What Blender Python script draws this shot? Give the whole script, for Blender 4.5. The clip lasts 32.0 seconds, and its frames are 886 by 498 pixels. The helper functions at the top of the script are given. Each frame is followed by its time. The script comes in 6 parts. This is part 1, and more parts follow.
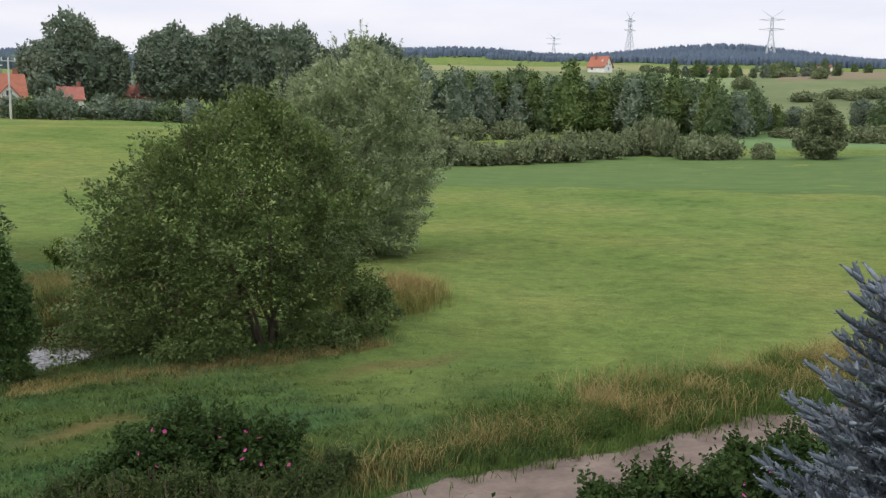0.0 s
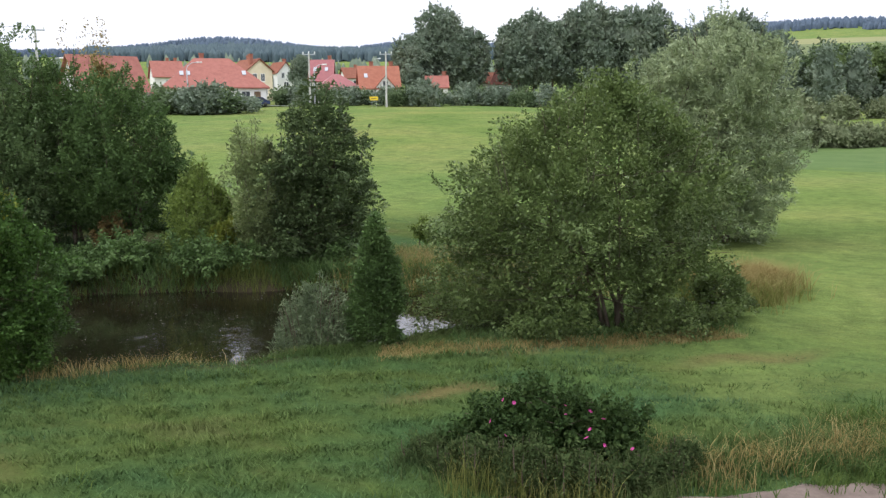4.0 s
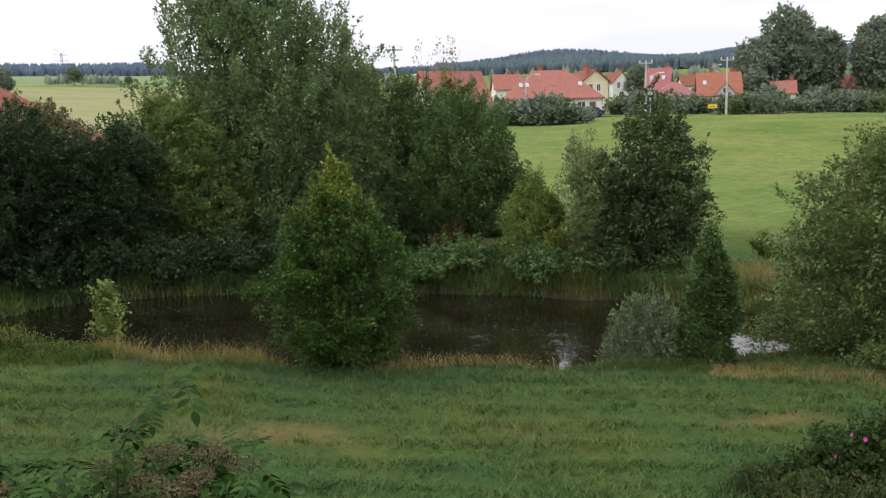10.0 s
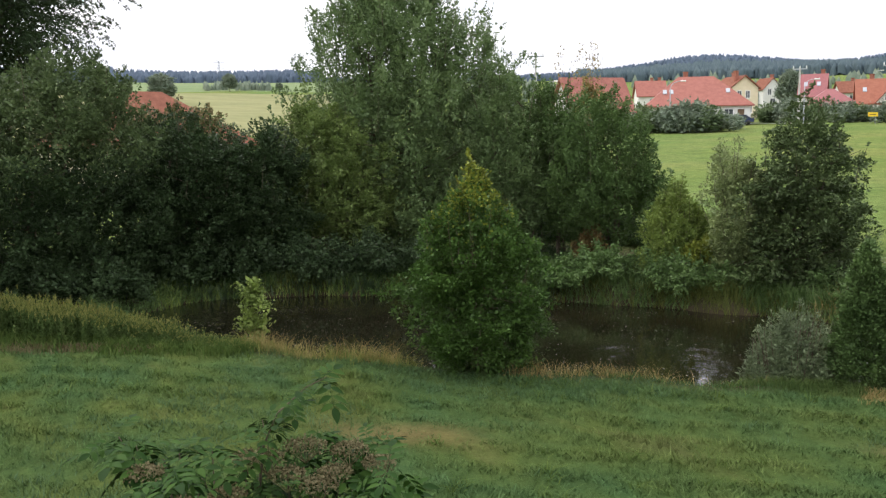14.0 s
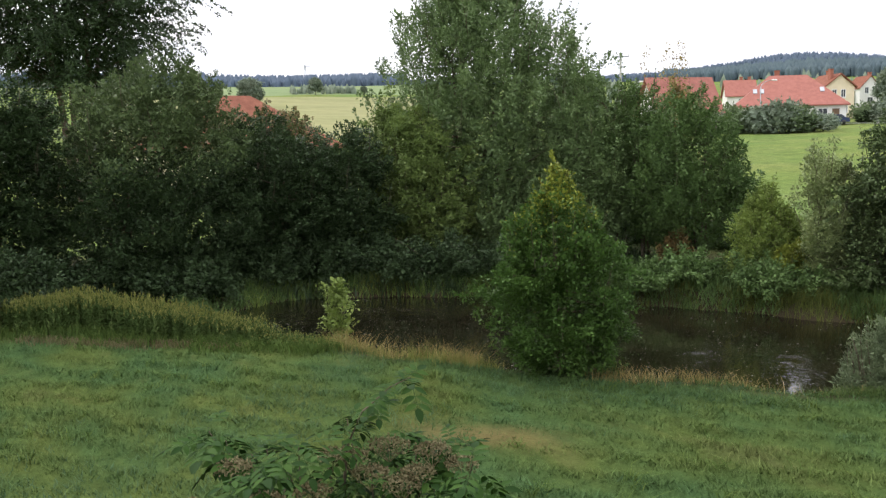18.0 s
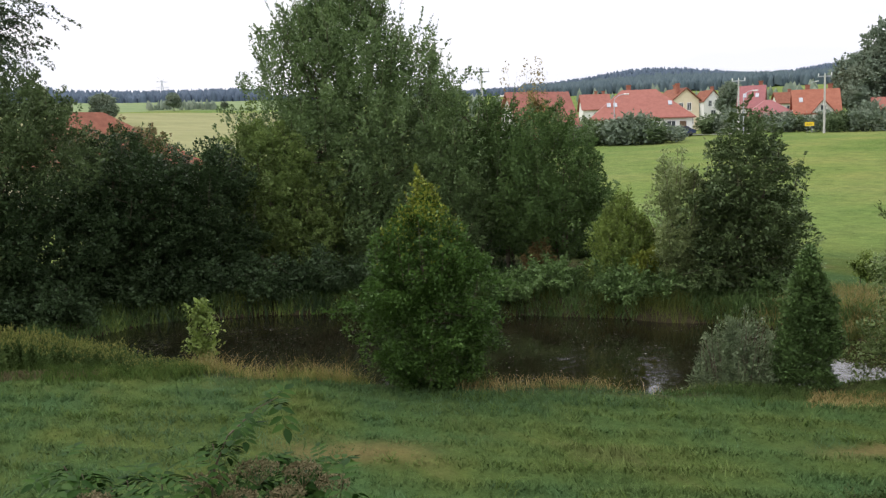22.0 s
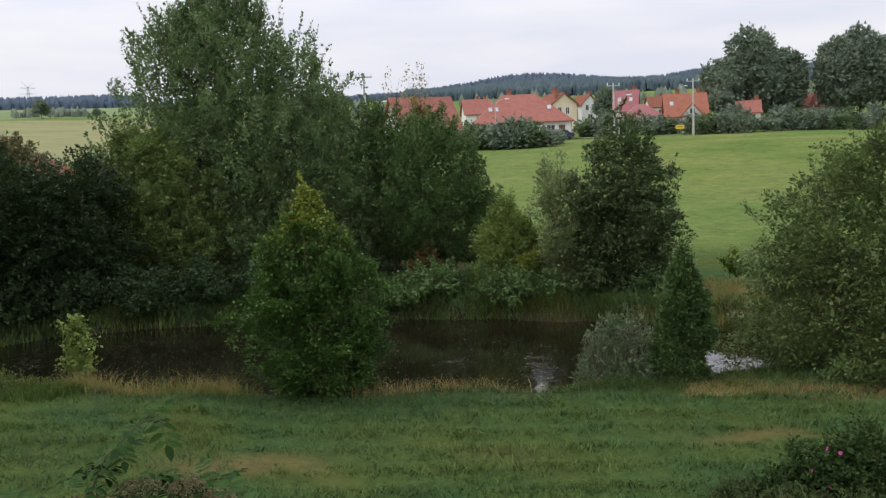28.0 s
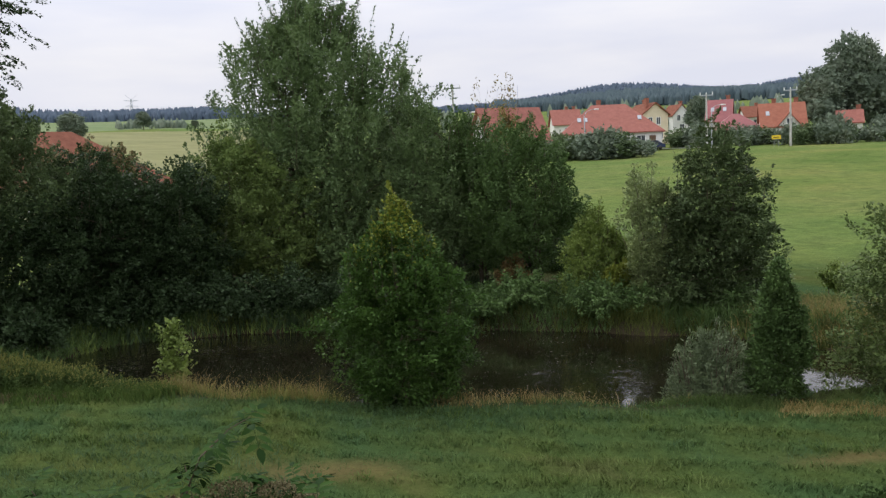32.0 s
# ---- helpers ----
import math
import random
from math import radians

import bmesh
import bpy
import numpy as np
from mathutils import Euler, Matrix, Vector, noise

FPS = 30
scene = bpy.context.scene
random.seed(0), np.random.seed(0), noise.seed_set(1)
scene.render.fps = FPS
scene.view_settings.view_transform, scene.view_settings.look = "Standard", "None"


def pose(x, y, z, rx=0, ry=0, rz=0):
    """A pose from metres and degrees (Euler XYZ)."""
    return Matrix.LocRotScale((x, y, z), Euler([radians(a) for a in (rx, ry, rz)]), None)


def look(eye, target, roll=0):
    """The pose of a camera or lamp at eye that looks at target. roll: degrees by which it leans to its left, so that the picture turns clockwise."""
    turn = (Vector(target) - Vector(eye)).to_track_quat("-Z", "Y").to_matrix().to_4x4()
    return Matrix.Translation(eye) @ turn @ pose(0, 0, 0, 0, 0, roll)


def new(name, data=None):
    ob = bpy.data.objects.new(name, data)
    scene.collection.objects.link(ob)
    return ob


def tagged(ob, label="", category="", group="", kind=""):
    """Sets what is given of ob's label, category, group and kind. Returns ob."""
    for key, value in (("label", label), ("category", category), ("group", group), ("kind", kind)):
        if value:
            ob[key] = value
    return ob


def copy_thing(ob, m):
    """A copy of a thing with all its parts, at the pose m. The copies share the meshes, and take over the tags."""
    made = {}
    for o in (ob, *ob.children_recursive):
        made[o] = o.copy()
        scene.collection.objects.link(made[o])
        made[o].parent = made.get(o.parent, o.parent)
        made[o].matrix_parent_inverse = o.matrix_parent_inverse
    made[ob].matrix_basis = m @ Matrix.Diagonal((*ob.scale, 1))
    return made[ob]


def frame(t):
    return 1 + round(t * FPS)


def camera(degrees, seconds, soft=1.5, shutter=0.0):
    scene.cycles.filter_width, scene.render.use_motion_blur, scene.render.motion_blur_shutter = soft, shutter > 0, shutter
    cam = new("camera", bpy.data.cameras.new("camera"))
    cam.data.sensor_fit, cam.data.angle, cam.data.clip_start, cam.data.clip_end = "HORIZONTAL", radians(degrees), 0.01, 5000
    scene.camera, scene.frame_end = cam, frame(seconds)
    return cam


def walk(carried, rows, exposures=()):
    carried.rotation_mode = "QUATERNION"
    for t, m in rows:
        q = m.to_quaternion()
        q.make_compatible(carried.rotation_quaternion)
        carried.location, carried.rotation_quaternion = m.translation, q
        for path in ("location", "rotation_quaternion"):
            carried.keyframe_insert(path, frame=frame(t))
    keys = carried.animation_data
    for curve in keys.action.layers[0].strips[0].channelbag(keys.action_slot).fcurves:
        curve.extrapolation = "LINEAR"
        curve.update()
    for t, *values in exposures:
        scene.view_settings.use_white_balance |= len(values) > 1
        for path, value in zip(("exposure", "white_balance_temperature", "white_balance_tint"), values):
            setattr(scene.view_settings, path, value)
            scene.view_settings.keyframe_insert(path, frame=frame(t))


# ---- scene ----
cam = camera(53.0, 32.0, soft=1.3)
EYE = 5.0
SWING = 0.18
PATH = [
    (0.0, 0.34, -7.61, 0.54),
    (0.5, 2.79, -7.67, 0.32),
    (1.0, 4.24, -7.59, 0.32),
    (1.5, 7.04, -7.45, 0.46),
    (2.0, 11.77, -7.56, 0.19),
    (2.5, 18.36, -8.22, -0.91),
    (4.5, 24.02, -8.90, -0.61),
    (5.0, 26.66, -9.31, -0.74),
    (5.5, 27.63, -9.40, -0.65),
    (6.0, 28.72, -9.46, -0.45),
    (6.5, 30.01, -9.42, -0.34),
    (7.0, 31.74, -9.49, -0.53),
    (7.5, 33.81, -9.46, -0.56),
    (8.0, 37.09, -9.17, -0.82),
    (8.5, 39.00, -8.92, -0.86),
    (9.0, 40.33, -8.50, -0.81),
    (9.5, 42.19, -8.13, -1.06),
    (10.0, 43.72, -7.76, -1.25),
    (10.5, 45.00, -7.46, -1.37),
    (11.0, 46.45, -7.26, -1.29),
    (11.5, 48.14, -7.19, -1.33),
    (12.0, 49.46, -7.14, -1.53),
    (12.5, 50.18, -7.06, -1.31),
    (13.0, 50.71, -7.06, -1.09),
    (13.5, 51.43, -7.09, -0.96),
    (14.0, 52.52, -7.20, -0.75),
    (14.5, 53.50, -7.28, -0.81),
    (16.5, 56.83, -7.16, -1.01),
    (17.0, 57.49, -6.96, -1.14),
    (17.5, 57.83, -6.85, -1.05),
    (18.0, 57.82, -7.00, -1.00),
    (18.5, 57.37, -7.00, -0.88),
    (19.0, 56.71, -6.81, -0.93),
    (19.5, 55.89, -6.75, -1.11),
    (20.0, 55.06, -6.64, -1.31),
    (20.5, 54.10, -6.58, -1.47),
    (21.0, 53.11, -6.45, -1.60),
    (21.5, 51.64, -6.38, -1.87),
    (22.0, 49.29, -6.27, -1.73),
    (22.5, 46.74, -6.28, -1.58),
    (23.0, 44.45, -6.33, -1.48),
    (23.5, 43.22, -6.37, -1.49),
    (24.0, 42.34, -6.38, -1.52),
    (24.5, 41.34, -6.71, -1.96),
    (25.0, 40.77, -7.41, -1.79),
    (25.5, 39.65, -6.31, -1.81),
    (27.5, 40.55, -6.49, -2.12),
    (28.0, 41.97, -6.20, -2.43),
    (28.5, 43.21, -5.96, -2.55),
    (29.0, 44.04, -6.03, -2.33),
    (29.5, 44.69, -5.82, -2.49),
    (30.0, 45.38, -5.76, -2.57),
    (30.5, 45.97, -5.62, -2.56),
    (31.0, 46.44, -5.53, -2.44),
    (31.5, 46.99, -5.46, -2.47),
    (32.0, 47.53, -5.30, -2.30),
]


def eye_at(yaw):
    """The camera swings on an arm's length round the one who holds it."""
    a = radians(yaw)
    return Vector((-SWING * math.sin(a), SWING * (math.cos(a) - 1), EYE))


def aimed(yaw, pitch, roll):
    a, p = radians(yaw), radians(pitch)
    e = eye_at(yaw)
    return look(e, e + Vector((-math.sin(a) * math.cos(p), math.cos(a) * math.cos(p), math.sin(p))), roll)


EXPOSURES = [(0.0, -0.39, 6400, 13.5), (2.0, -0.41, 6400, 13.5), (5.0, 0.34, 6150, 13.5), (6.0, 0.49, 6150, 13.5), (7.0, 0.49, 6150, 13.5), (8.0, 0.39, 6150, 13.5), (9.0, 0.09, 6150, 13.5), (10.0, -0.21, 6500, 13.5), (12.0, -0.1, 6500, 13.5), (14.0, 0.02, 6500, 13.5), (17.0, 0.19, 6500, 13.5), (19.0, 0.0, 6500, 13.5), (22.0, -0.15, 6500, 13.5), (23.0, -0.37, 6500, 13.5), (24.0, -0.41, 6500, 13.5), (25.0, -0.34, 6500, 13.5), (28.0, -0.49, 6350, 13.5), (32.0, -0.52, 6350, 13.5)]
walk(cam, [(t, aimed(yaw, pitch, roll)) for t, yaw, pitch, roll in PATH], EXPOSURES)

# ---------------------------------------------------------------- world and sun
SUN_AZ, SUN_EL = 115.0, 46.0
world = bpy.data.worlds.new("sky")
scene.world = world
world.use_nodes = True
wn, wl = world.node_tree.nodes, world.node_tree.links
wn.clear()
w_out = wn.new("ShaderNodeOutputWorld")
w_bg = wn.new("ShaderNodeBackground")
w_sky = wn.new("ShaderNodeTexSky")
w_sky.sky_type = "NISHITA"
w_sky.sun_disc = False
w_sky.sun_elevation = radians(SUN_EL)
w_sky.sun_rotation = radians(-SUN_AZ)
w_sky.air_density, w_sky.dust_density = 1.2, 2.5
w_co = wn.new("ShaderNodeTexCoord")
w_map = wn.new("ShaderNodeMapping")
w_map.inputs["Scale"].default_value = (1.6, 1.6, 9.0)
w_noise = wn.new("ShaderNodeTexNoise")
w_noise.inputs["Scale"].default_value = 2.4
w_noise.inputs["Detail"].default_value = 6.0
w_noise.inputs["Roughness"].default_value = 0.52
w_ramp = wn.new("ShaderNodeValToRGB")
w_ramp.color_ramp.elements[0].position, w_ramp.color_ramp.elements[0].color = 0.36, (0.86, 0.885, 0.955, 1)
w_ramp.color_ramp.elements[1].position, w_ramp.color_ramp.elements[1].color = 0.66, (1.0, 1.0, 1.0, 1)
w_gain = wn.new("ShaderNodeMix")
w_gain.data_type, w_gain.blend_type = "RGBA", "MULTIPLY"
w_gain.inputs[0].default_value = 1.0
w_gain.inputs[7].default_value = (13.4, 13.4, 13.6, 1)
w_mix = wn.new("ShaderNodeMix")
w_mix.data_type = "RGBA"
w_mix.inputs[0].default_value = 0.9
wl.new(w_co.outputs["Generated"], w_map.inputs["Vector"])
wl.new(w_map.outputs["Vector"], w_noise.inputs["Vector"])
wl.new(w_noise.outputs["Fac"], w_ramp.inputs["Fac"])
wl.new(w_ramp.outputs["Color"], w_gain.inputs[6])
wl.new(w_sky.outputs["Color"], w_mix.inputs[6])
wl.new(w_gain.outputs[2], w_mix.inputs[7])
# an overcast dome: the cloud is brighter overhead than at the horizon
w_sep = wn.new("ShaderNodeSeparateXYZ")
w_rise = wn.new("ShaderNodeMapRange")
w_rise.inputs[1].default_value, w_rise.inputs[2].default_value = 0.12, 1.0
w_rise.inputs[3].default_value, w_rise.inputs[4].default_value = 1.0, 2.2
w_dome = wn.new("ShaderNodeMix")
w_dome.data_type, w_dome.blend_type = "RGBA", "MULTIPLY"
w_dome.inputs[0].default_value = 1.0
wl.new(w_co.outputs["Generated"], w_sep.inputs[0])
wl.new(w_sep.outputs["Z"], w_rise.inputs[0])
wl.new(w_mix.outputs[2], w_dome.inputs[6])
wl.new(w_rise.outputs[0], w_dome.inputs[7])
wl.new(w_dome.outputs[2], w_bg.inputs["Color"])
w_bg.inputs["Strength"].default_value = 0.1
wl.new(w_bg.outputs["Background"], w_out.inputs["Surface"])

sun_data = bpy.data.lights.new("sun", "SUN")
sun_data.energy, sun_data.angle, sun_data.color = 1.5, radians(22), (1.0, 0.95, 0.87)
sun = new("sun", sun_data)
sa = radians(SUN_AZ)
sun.matrix_world = look((0, 0, 60), (math.sin(sa) * 40, -math.cos(sa) * 40, 60 - 40 * math.tan(radians(SUN_EL))))


# ---------------------------------------------------------------- materials
def material(name):
    m = bpy.data.materials.new(name)
    m.use_nodes = True
    n, l = m.node_tree.nodes, m.node_tree.links
    n.clear()
    out = n.new("ShaderNodeOutputMaterial")
    p = n.new("ShaderNodeBsdfPrincipled")
    l.new(p.outputs[0], out.inputs[0])
    return m, n, l, p, out


def ramp(n, stops):
    r = n.new("ShaderNodeValToRGB")
    e = r.color_ramp.elements
    while len(e) < len(stops):
        e.new(0.5)
    for el, (pos, col) in zip(e, stops):
        el.position, el.color = pos, (*col, 1)
    return r


def noise_node(n, l, scale, detail=4.0, rough=0.55, stretch=None, coord="Object"):
    c = n.new("ShaderNodeTexCoord")
    t = n.new("ShaderNodeTexNoise")
    t.inputs["Scale"].default_value, t.inputs["Detail"].default_value, t.inputs["Roughness"].default_value = scale, detail, rough
    if stretch:
        mp = n.new("ShaderNodeMapping")
        mp.inputs["Scale"].default_value = stretch[:3]
        if len(stretch) > 3:
            mp.inputs["Rotation"].default_value = (0, 0, radians(stretch[3]))
        l.new(c.outputs[coord], mp.inputs[0])
        l.new(mp.outputs[0], t.inputs["Vector"])
    else:
        l.new(c.outputs[coord], t.inputs["Vector"])
    return t


def blend(n, l, fac, a, b, kind="MIX"):
    m = n.new("ShaderNodeMix")
    m.data_type, m.blend_type = "RGBA", kind
    for sock, v in ((m.inputs[0], fac), (m.inputs[6], a), (m.inputs[7], b)):
        if isinstance(v, (int, float)):
            sock.default_value = v
        elif isinstance(v, tuple):
            sock.default_value = (*v, 1)
        else:
            l.new(v, sock)
    return m.outputs[2]


def bumped(n, l, p, height, strength, distance):
    b = n.new("ShaderNodeBump")
    b.inputs["Strength"].default_value, b.inputs["Distance"].default_value = strength, distance
    l.new(height, b.inputs["Height"])
    l.new(b.outputs[0], p.inputs["Normal"])


def leaf_material(name, dark, mid, light, thin=0.28, rough=0.7, patch=0.9, gloss=0.04, own=0.55):
    """Leaves: each takes its own shade, whole boughs shift together."""
    m, n, l, p, out = material(name)
    g = n.new("ShaderNodeNewGeometry")
    r = ramp(n, [(0.0, dark), (0.45, mid), (1.0, light)])
    t = noise_node(n, l, patch, 3.0)
    mix = n.new("ShaderNodeMath")
    mix.operation = "MULTIPLY_ADD"
    mix.inputs[1].default_value = own
    l.new(g.outputs["Random Per Island"], mix.inputs[0])
    sc = n.new("ShaderNodeMapRange")
    sc.inputs[1].default_value, sc.inputs[2].default_value = 0.3, 0.7
    sc.inputs[3].default_value, sc.inputs[4].default_value = 0.0, 1.0 - own
    l.new(t.outputs["Fac"], sc.inputs[0])
    l.new(sc.outputs[0], mix.inputs[2])
    l.new(mix.outputs[0], r.inputs[0])
    l.new(r.outputs[0], p.inputs["Base Color"])
    p.inputs["Roughness"].default_value = rough
    p.inputs["Specular IOR Level"].default_value = gloss
    tr = n.new("ShaderNodeBsdfTranslucent")
    l.new(r.outputs[0], tr.inputs[0])
    ms = n.new("ShaderNodeMixShader")
    ms.inputs[0].default_value = thin
    l.new(p.outputs[0], ms.inputs[1])
    l.new(tr.outputs[0], ms.inputs[2])
    l.new(ms.outputs[0], out.inputs[0])
    return m


def plain(name, low, high, scale=3.0, rough=0.75, bump=0.3, depth=0.01, stretch=None, metal=0.0, vary=0.0):
    """A surface that wanders between two shades at two scales, with fine relief."""
    m, n, l, p, out = material(name)
    a, b = noise_node(n, l, scale, 5.0, 0.6, stretch), noise_node(n, l, scale * 9, 3.0, 0.6, stretch)
    r = ramp(n, [(0.3, low), (0.7, high)])
    l.new(a.outputs["Fac"], r.inputs[0])
    c = blend(n, l, 0.25, r.outputs[0], b.outputs["Fac"], "SOFT_LIGHT")
    if vary:
        o = n.new("ShaderNodeObjectInfo")
        h = n.new("ShaderNodeHueSaturation")
        mr = n.new("ShaderNodeMapRange")
        mr.inputs[3].default_value, mr.inputs[4].default_value = 1 - vary, 1 + vary
        l.new(o.outputs["Random"], mr.inputs[0])
        l.new(mr.outputs[0], h.inputs["Value"])
        l.new(c, h.inputs["Color"])
        c = h.outputs[0]
    l.new(c, p.inputs["Base Color"])
    p.inputs["Roughness"].default_value, p.inputs["Metallic"].default_value = rough, metal
    p.inputs["Specular IOR Level"].default_value = 0.06 if rough > 0.8 else 0.4
    if bump:
        bumped(n, l, p, b.outputs["Fac"], bump, depth)
    return m


LAWN_HUES = [(0.30, (0.040, 0.079, 0.034)), (0.45, (0.048, 0.081, 0.028)), (0.60, (0.064, 0.088, 0.026)), (0.78, (0.090, 0.092, 0.038))]


def ground_material():
    m, n, l, p, out = material("grassland")
    big = noise_node(n, l, 0.035, 4.0, 0.55)
    mid = noise_node(n, l, 0.25, 4.0, 0.6, (1.0, 1.8, 1.0, 28))
    fine = noise_node(n, l, 2.4, 6.0, 0.72)
    tuft = noise_node(n, l, 12.0, 4.0, 0.7)
    lawn = ramp(n, LAWN_HUES)
    hay = ramp(n, [(0.26, (0.092, 0.143, 0.041)), (0.50, (0.130, 0.173, 0.055)), (0.74, (0.172, 0.190, 0.070))])
    soft = noise_node(n, l, 0.11, 2.5, 0.5)
    l.new(mid.outputs["Fac"], lawn.inputs[0])
    l.new(soft.outputs["Fac"], hay.inputs[0])
    fleck = noise_node(n, l, 0.75, 6.0, 0.72)
    fr = ramp(n, [(0.34, (0.22, 0.26, 0.24)), (0.52, (0.52, 0.52, 0.5)), (0.70, (0.66, 0.62, 0.52))])
    l.new(fleck.outputs["Fac"], fr.inputs[0])
    hayed = blend(n, l, 0.5, hay.outputs[0], fr.outputs[0], "OVERLAY")
    straw_fac = ramp(n, [(0.58, (0, 0, 0)), (0.78, (0.2, 0.2, 0.2))])
    straw_n = noise_node(n, l, 0.45, 5.0, 0.65, (1.0, 2.0, 1.0, 25))
    l.new(straw_n.outputs["Fac"], straw_fac.inputs[0])
    near = blend(n, l, straw_fac.outputs[0], lawn.outputs[0], (0.16, 0.120, 0.050))
    at = n.new("ShaderNodeAttribute")
    at.attribute_name = "mown"
    c = blend(n, l, at.outputs["Fac"], near, hayed)
    wide = ramp(n, [(0.35, (0.40, 0.50, 0.42)), (0.65, (0.60, 0.55, 0.42))])
    l.new(big.outputs["Fac"], wide.inputs[0])
    c = blend(n, l, 0.5, c, wide.outputs[0], "OVERLAY")
    dry = n.new("ShaderNodeAttribute")
    dry.attribute_name = "dry"
    c = blend(n, l, dry.outputs["Fac"], c, (0.150, 0.104, 0.048))
    streak = noise_node(n, l, 1.3, 5.0, 0.7, (1.0, 2.6, 1.0, 18))
    c = blend(n, l, 0.32, c, streak.outputs["Fac"], "OVERLAY")
    c = blend(n, l, 0.5, c, fine.outputs["Fac"], "OVERLAY")
    c = blend(n, l, 0.4, c, tuft.outputs["Fac"], "SOFT_LIGHT")
    # dark brown for the pond mud and for the ground below the trees
    mud_dark = n.new("ShaderNodeAttribute")
    mud_dark.attribute_name = "mud_dark"
    c = blend(n, l, mud_dark.outputs["Fac"], c, (0.050, 0.042, 0.024))
    l.new(c, p.inputs["Base Color"])
    p.inputs["Roughness"].default_value = 0.95
    p.inputs["Specular IOR Level"].default_value = 0.02
    bumped(n, l, p, fine.outputs["Fac"], 0.9, 0.22)
    return m


def lawn_material():
    """Grass blades whose hue follows the same broad patches as the ground."""
    m, n, l, p, out = material("lawn_blades")
    mid = noise_node(n, l, 0.25, 4.0, 0.6, (1.0, 1.8, 1.0, 28))
    r = ramp(n, [(a, (c[0] * 1.5, c[1] * 1.5, c[2] * 1.5)) for a, c in LAWN_HUES])
    l.new(mid.outputs["Fac"], r.inputs[0])
    g = n.new("ShaderNodeNewGeometry")
    mr = n.new("ShaderNodeMapRange")
    mr.inputs[3].default_value, mr.inputs[4].default_value = 0.82, 1.22
    l.new(g.outputs["Random Per Island"], mr.inputs[0])
    h = n.new("ShaderNodeHueSaturation")
    l.new(mr.outputs[0], h.inputs["Value"])
    l.new(r.outputs[0], h.inputs["Color"])
    l.new(h.outputs[0], p.inputs["Base Color"])
    p.inputs["Roughness"].default_value = 0.8
    p.inputs["Specular IOR Level"].default_value = 0.03
    return m


def water_material():
    m, n, l, p, out = material("pond_water")
    a = noise_node(n, l, 1.3, 3.0, 0.6)
    r = ramp(n, [(0.35, (0.006, 0.005, 0.003)), (0.7, (0.014, 0.011, 0.006))])
    l.new(a.outputs["Fac"], r.inputs[0])
    l.new(r.outputs[0], p.inputs["Base Color"])
    p.inputs["Roughness"].default_value = 0.03
    p.inputs["IOR"].default_value = 1.5
    p.inputs["Specular IOR Level"].default_value = 0.9
    rip = noise_node(n, l, 7.0, 2.0, 0.5)
    at = n.new("ShaderNodeAttribute")
    at.attribute_name = "breeze"
    gust = noise_node(n, l, 3.2, 4.0, 0.65)
    gm = n.new("ShaderNodeMath")
    gm.operation = "MULTIPLY"
    gr = ramp(n, [(0.44, (0.08, 0.08, 0.08)), (0.56, (1, 1, 1))])
    l.new(gust.outputs["Fac"], gr.inputs[0])
    l.new(gr.outputs[0], gm.inputs[0])
    l.new(at.outputs["Fac"], gm.inputs[1])
    bm_ = n.new("ShaderNodeBump")
    bm_.inputs["Distance"].default_value = 0.085
    sc_ = n.new("ShaderNodeMath")
    sc_.operation = "MULTIPLY"
    sc_.inputs[1].default_value = 0.9
    l.new(gm.outputs[0], sc_.inputs[0])
    l.new(sc_.outputs[0], bm_.inputs["Strength"])
    l.new(rip.outputs["Fac"], bm_.inputs["Height"])
    l.new(bm_.outputs[0], p.inputs["Normal"])
    return m


GRASSLAND = ground_material()
WATER = water_material()
DIRT = plain("dirt_road", (0.098, 0.076, 0.062), (0.192, 0.152, 0.126), 1.1, 0.95, 0.5, 0.03)
BARK = plain("grey_brown_bark", (0.055, 0.042, 0.030), (0.15, 0.12, 0.09), 6.0, 0.9, 0.6, 0.02, (1, 1, 0.25))
BARK_PALE = plain("pale_bark", (0.065, 0.050, 0.035), (0.150, 0.125, 0.095), 6.0, 0.9, 0.5, 0.015, (1, 1, 0.3))


def foliage(name, r, g, b, **more):
    """Tree leaves round one green: the shade of single leaves and of whole boughs wanders a little, the skin glints."""
    more = {"rough": 0.42, "gloss": 0.14, "own": 0.45, "thin": 0.2, **more}
    return leaf_material(name, (r * 0.62, g * 0.64, b * 0.68), (r, g, b), (r * 1.6, g * 1.5, b * 1.5), **more)


L_BIRCH = foliage("birch_leaves", 0.056, 0.110, 0.023)
L_BIRCH_TOP = foliage("birch_top_leaves", 0.190, 0.222, 0.036)
L_DARK = foliage("alder_leaves", 0.082, 0.138, 0.042)
L_ALDER = foliage("grey_alder_leaves", 0.076, 0.112, 0.042)
L_BUSH = foliage("bush_leaves", 0.114, 0.160, 0.051)
# the dimness of shaded trees and bushes is put into this green
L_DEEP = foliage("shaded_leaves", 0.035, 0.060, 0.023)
L_OLIVE = foliage("olive_leaves", 0.156, 0.215, 0.051)
L_PLUME = foliage("goat_willow_leaves", 0.133, 0.189, 0.054)
L_ASPEN = foliage("aspen_leaves", 0.118, 0.180, 0.066, gloss=0.25)
L_WILLOW = foliage("willow_leaves", 0.252, 0.308, 0.165)
L_SILVER = foliage("silver_leaves", 0.135, 0.176, 0.090)
L_PALE = foliage("grey_willow_leaves", 0.192, 0.241, 0.097)
L_RED = foliage("reddening_leaves", 0.164, 0.133, 0.064)
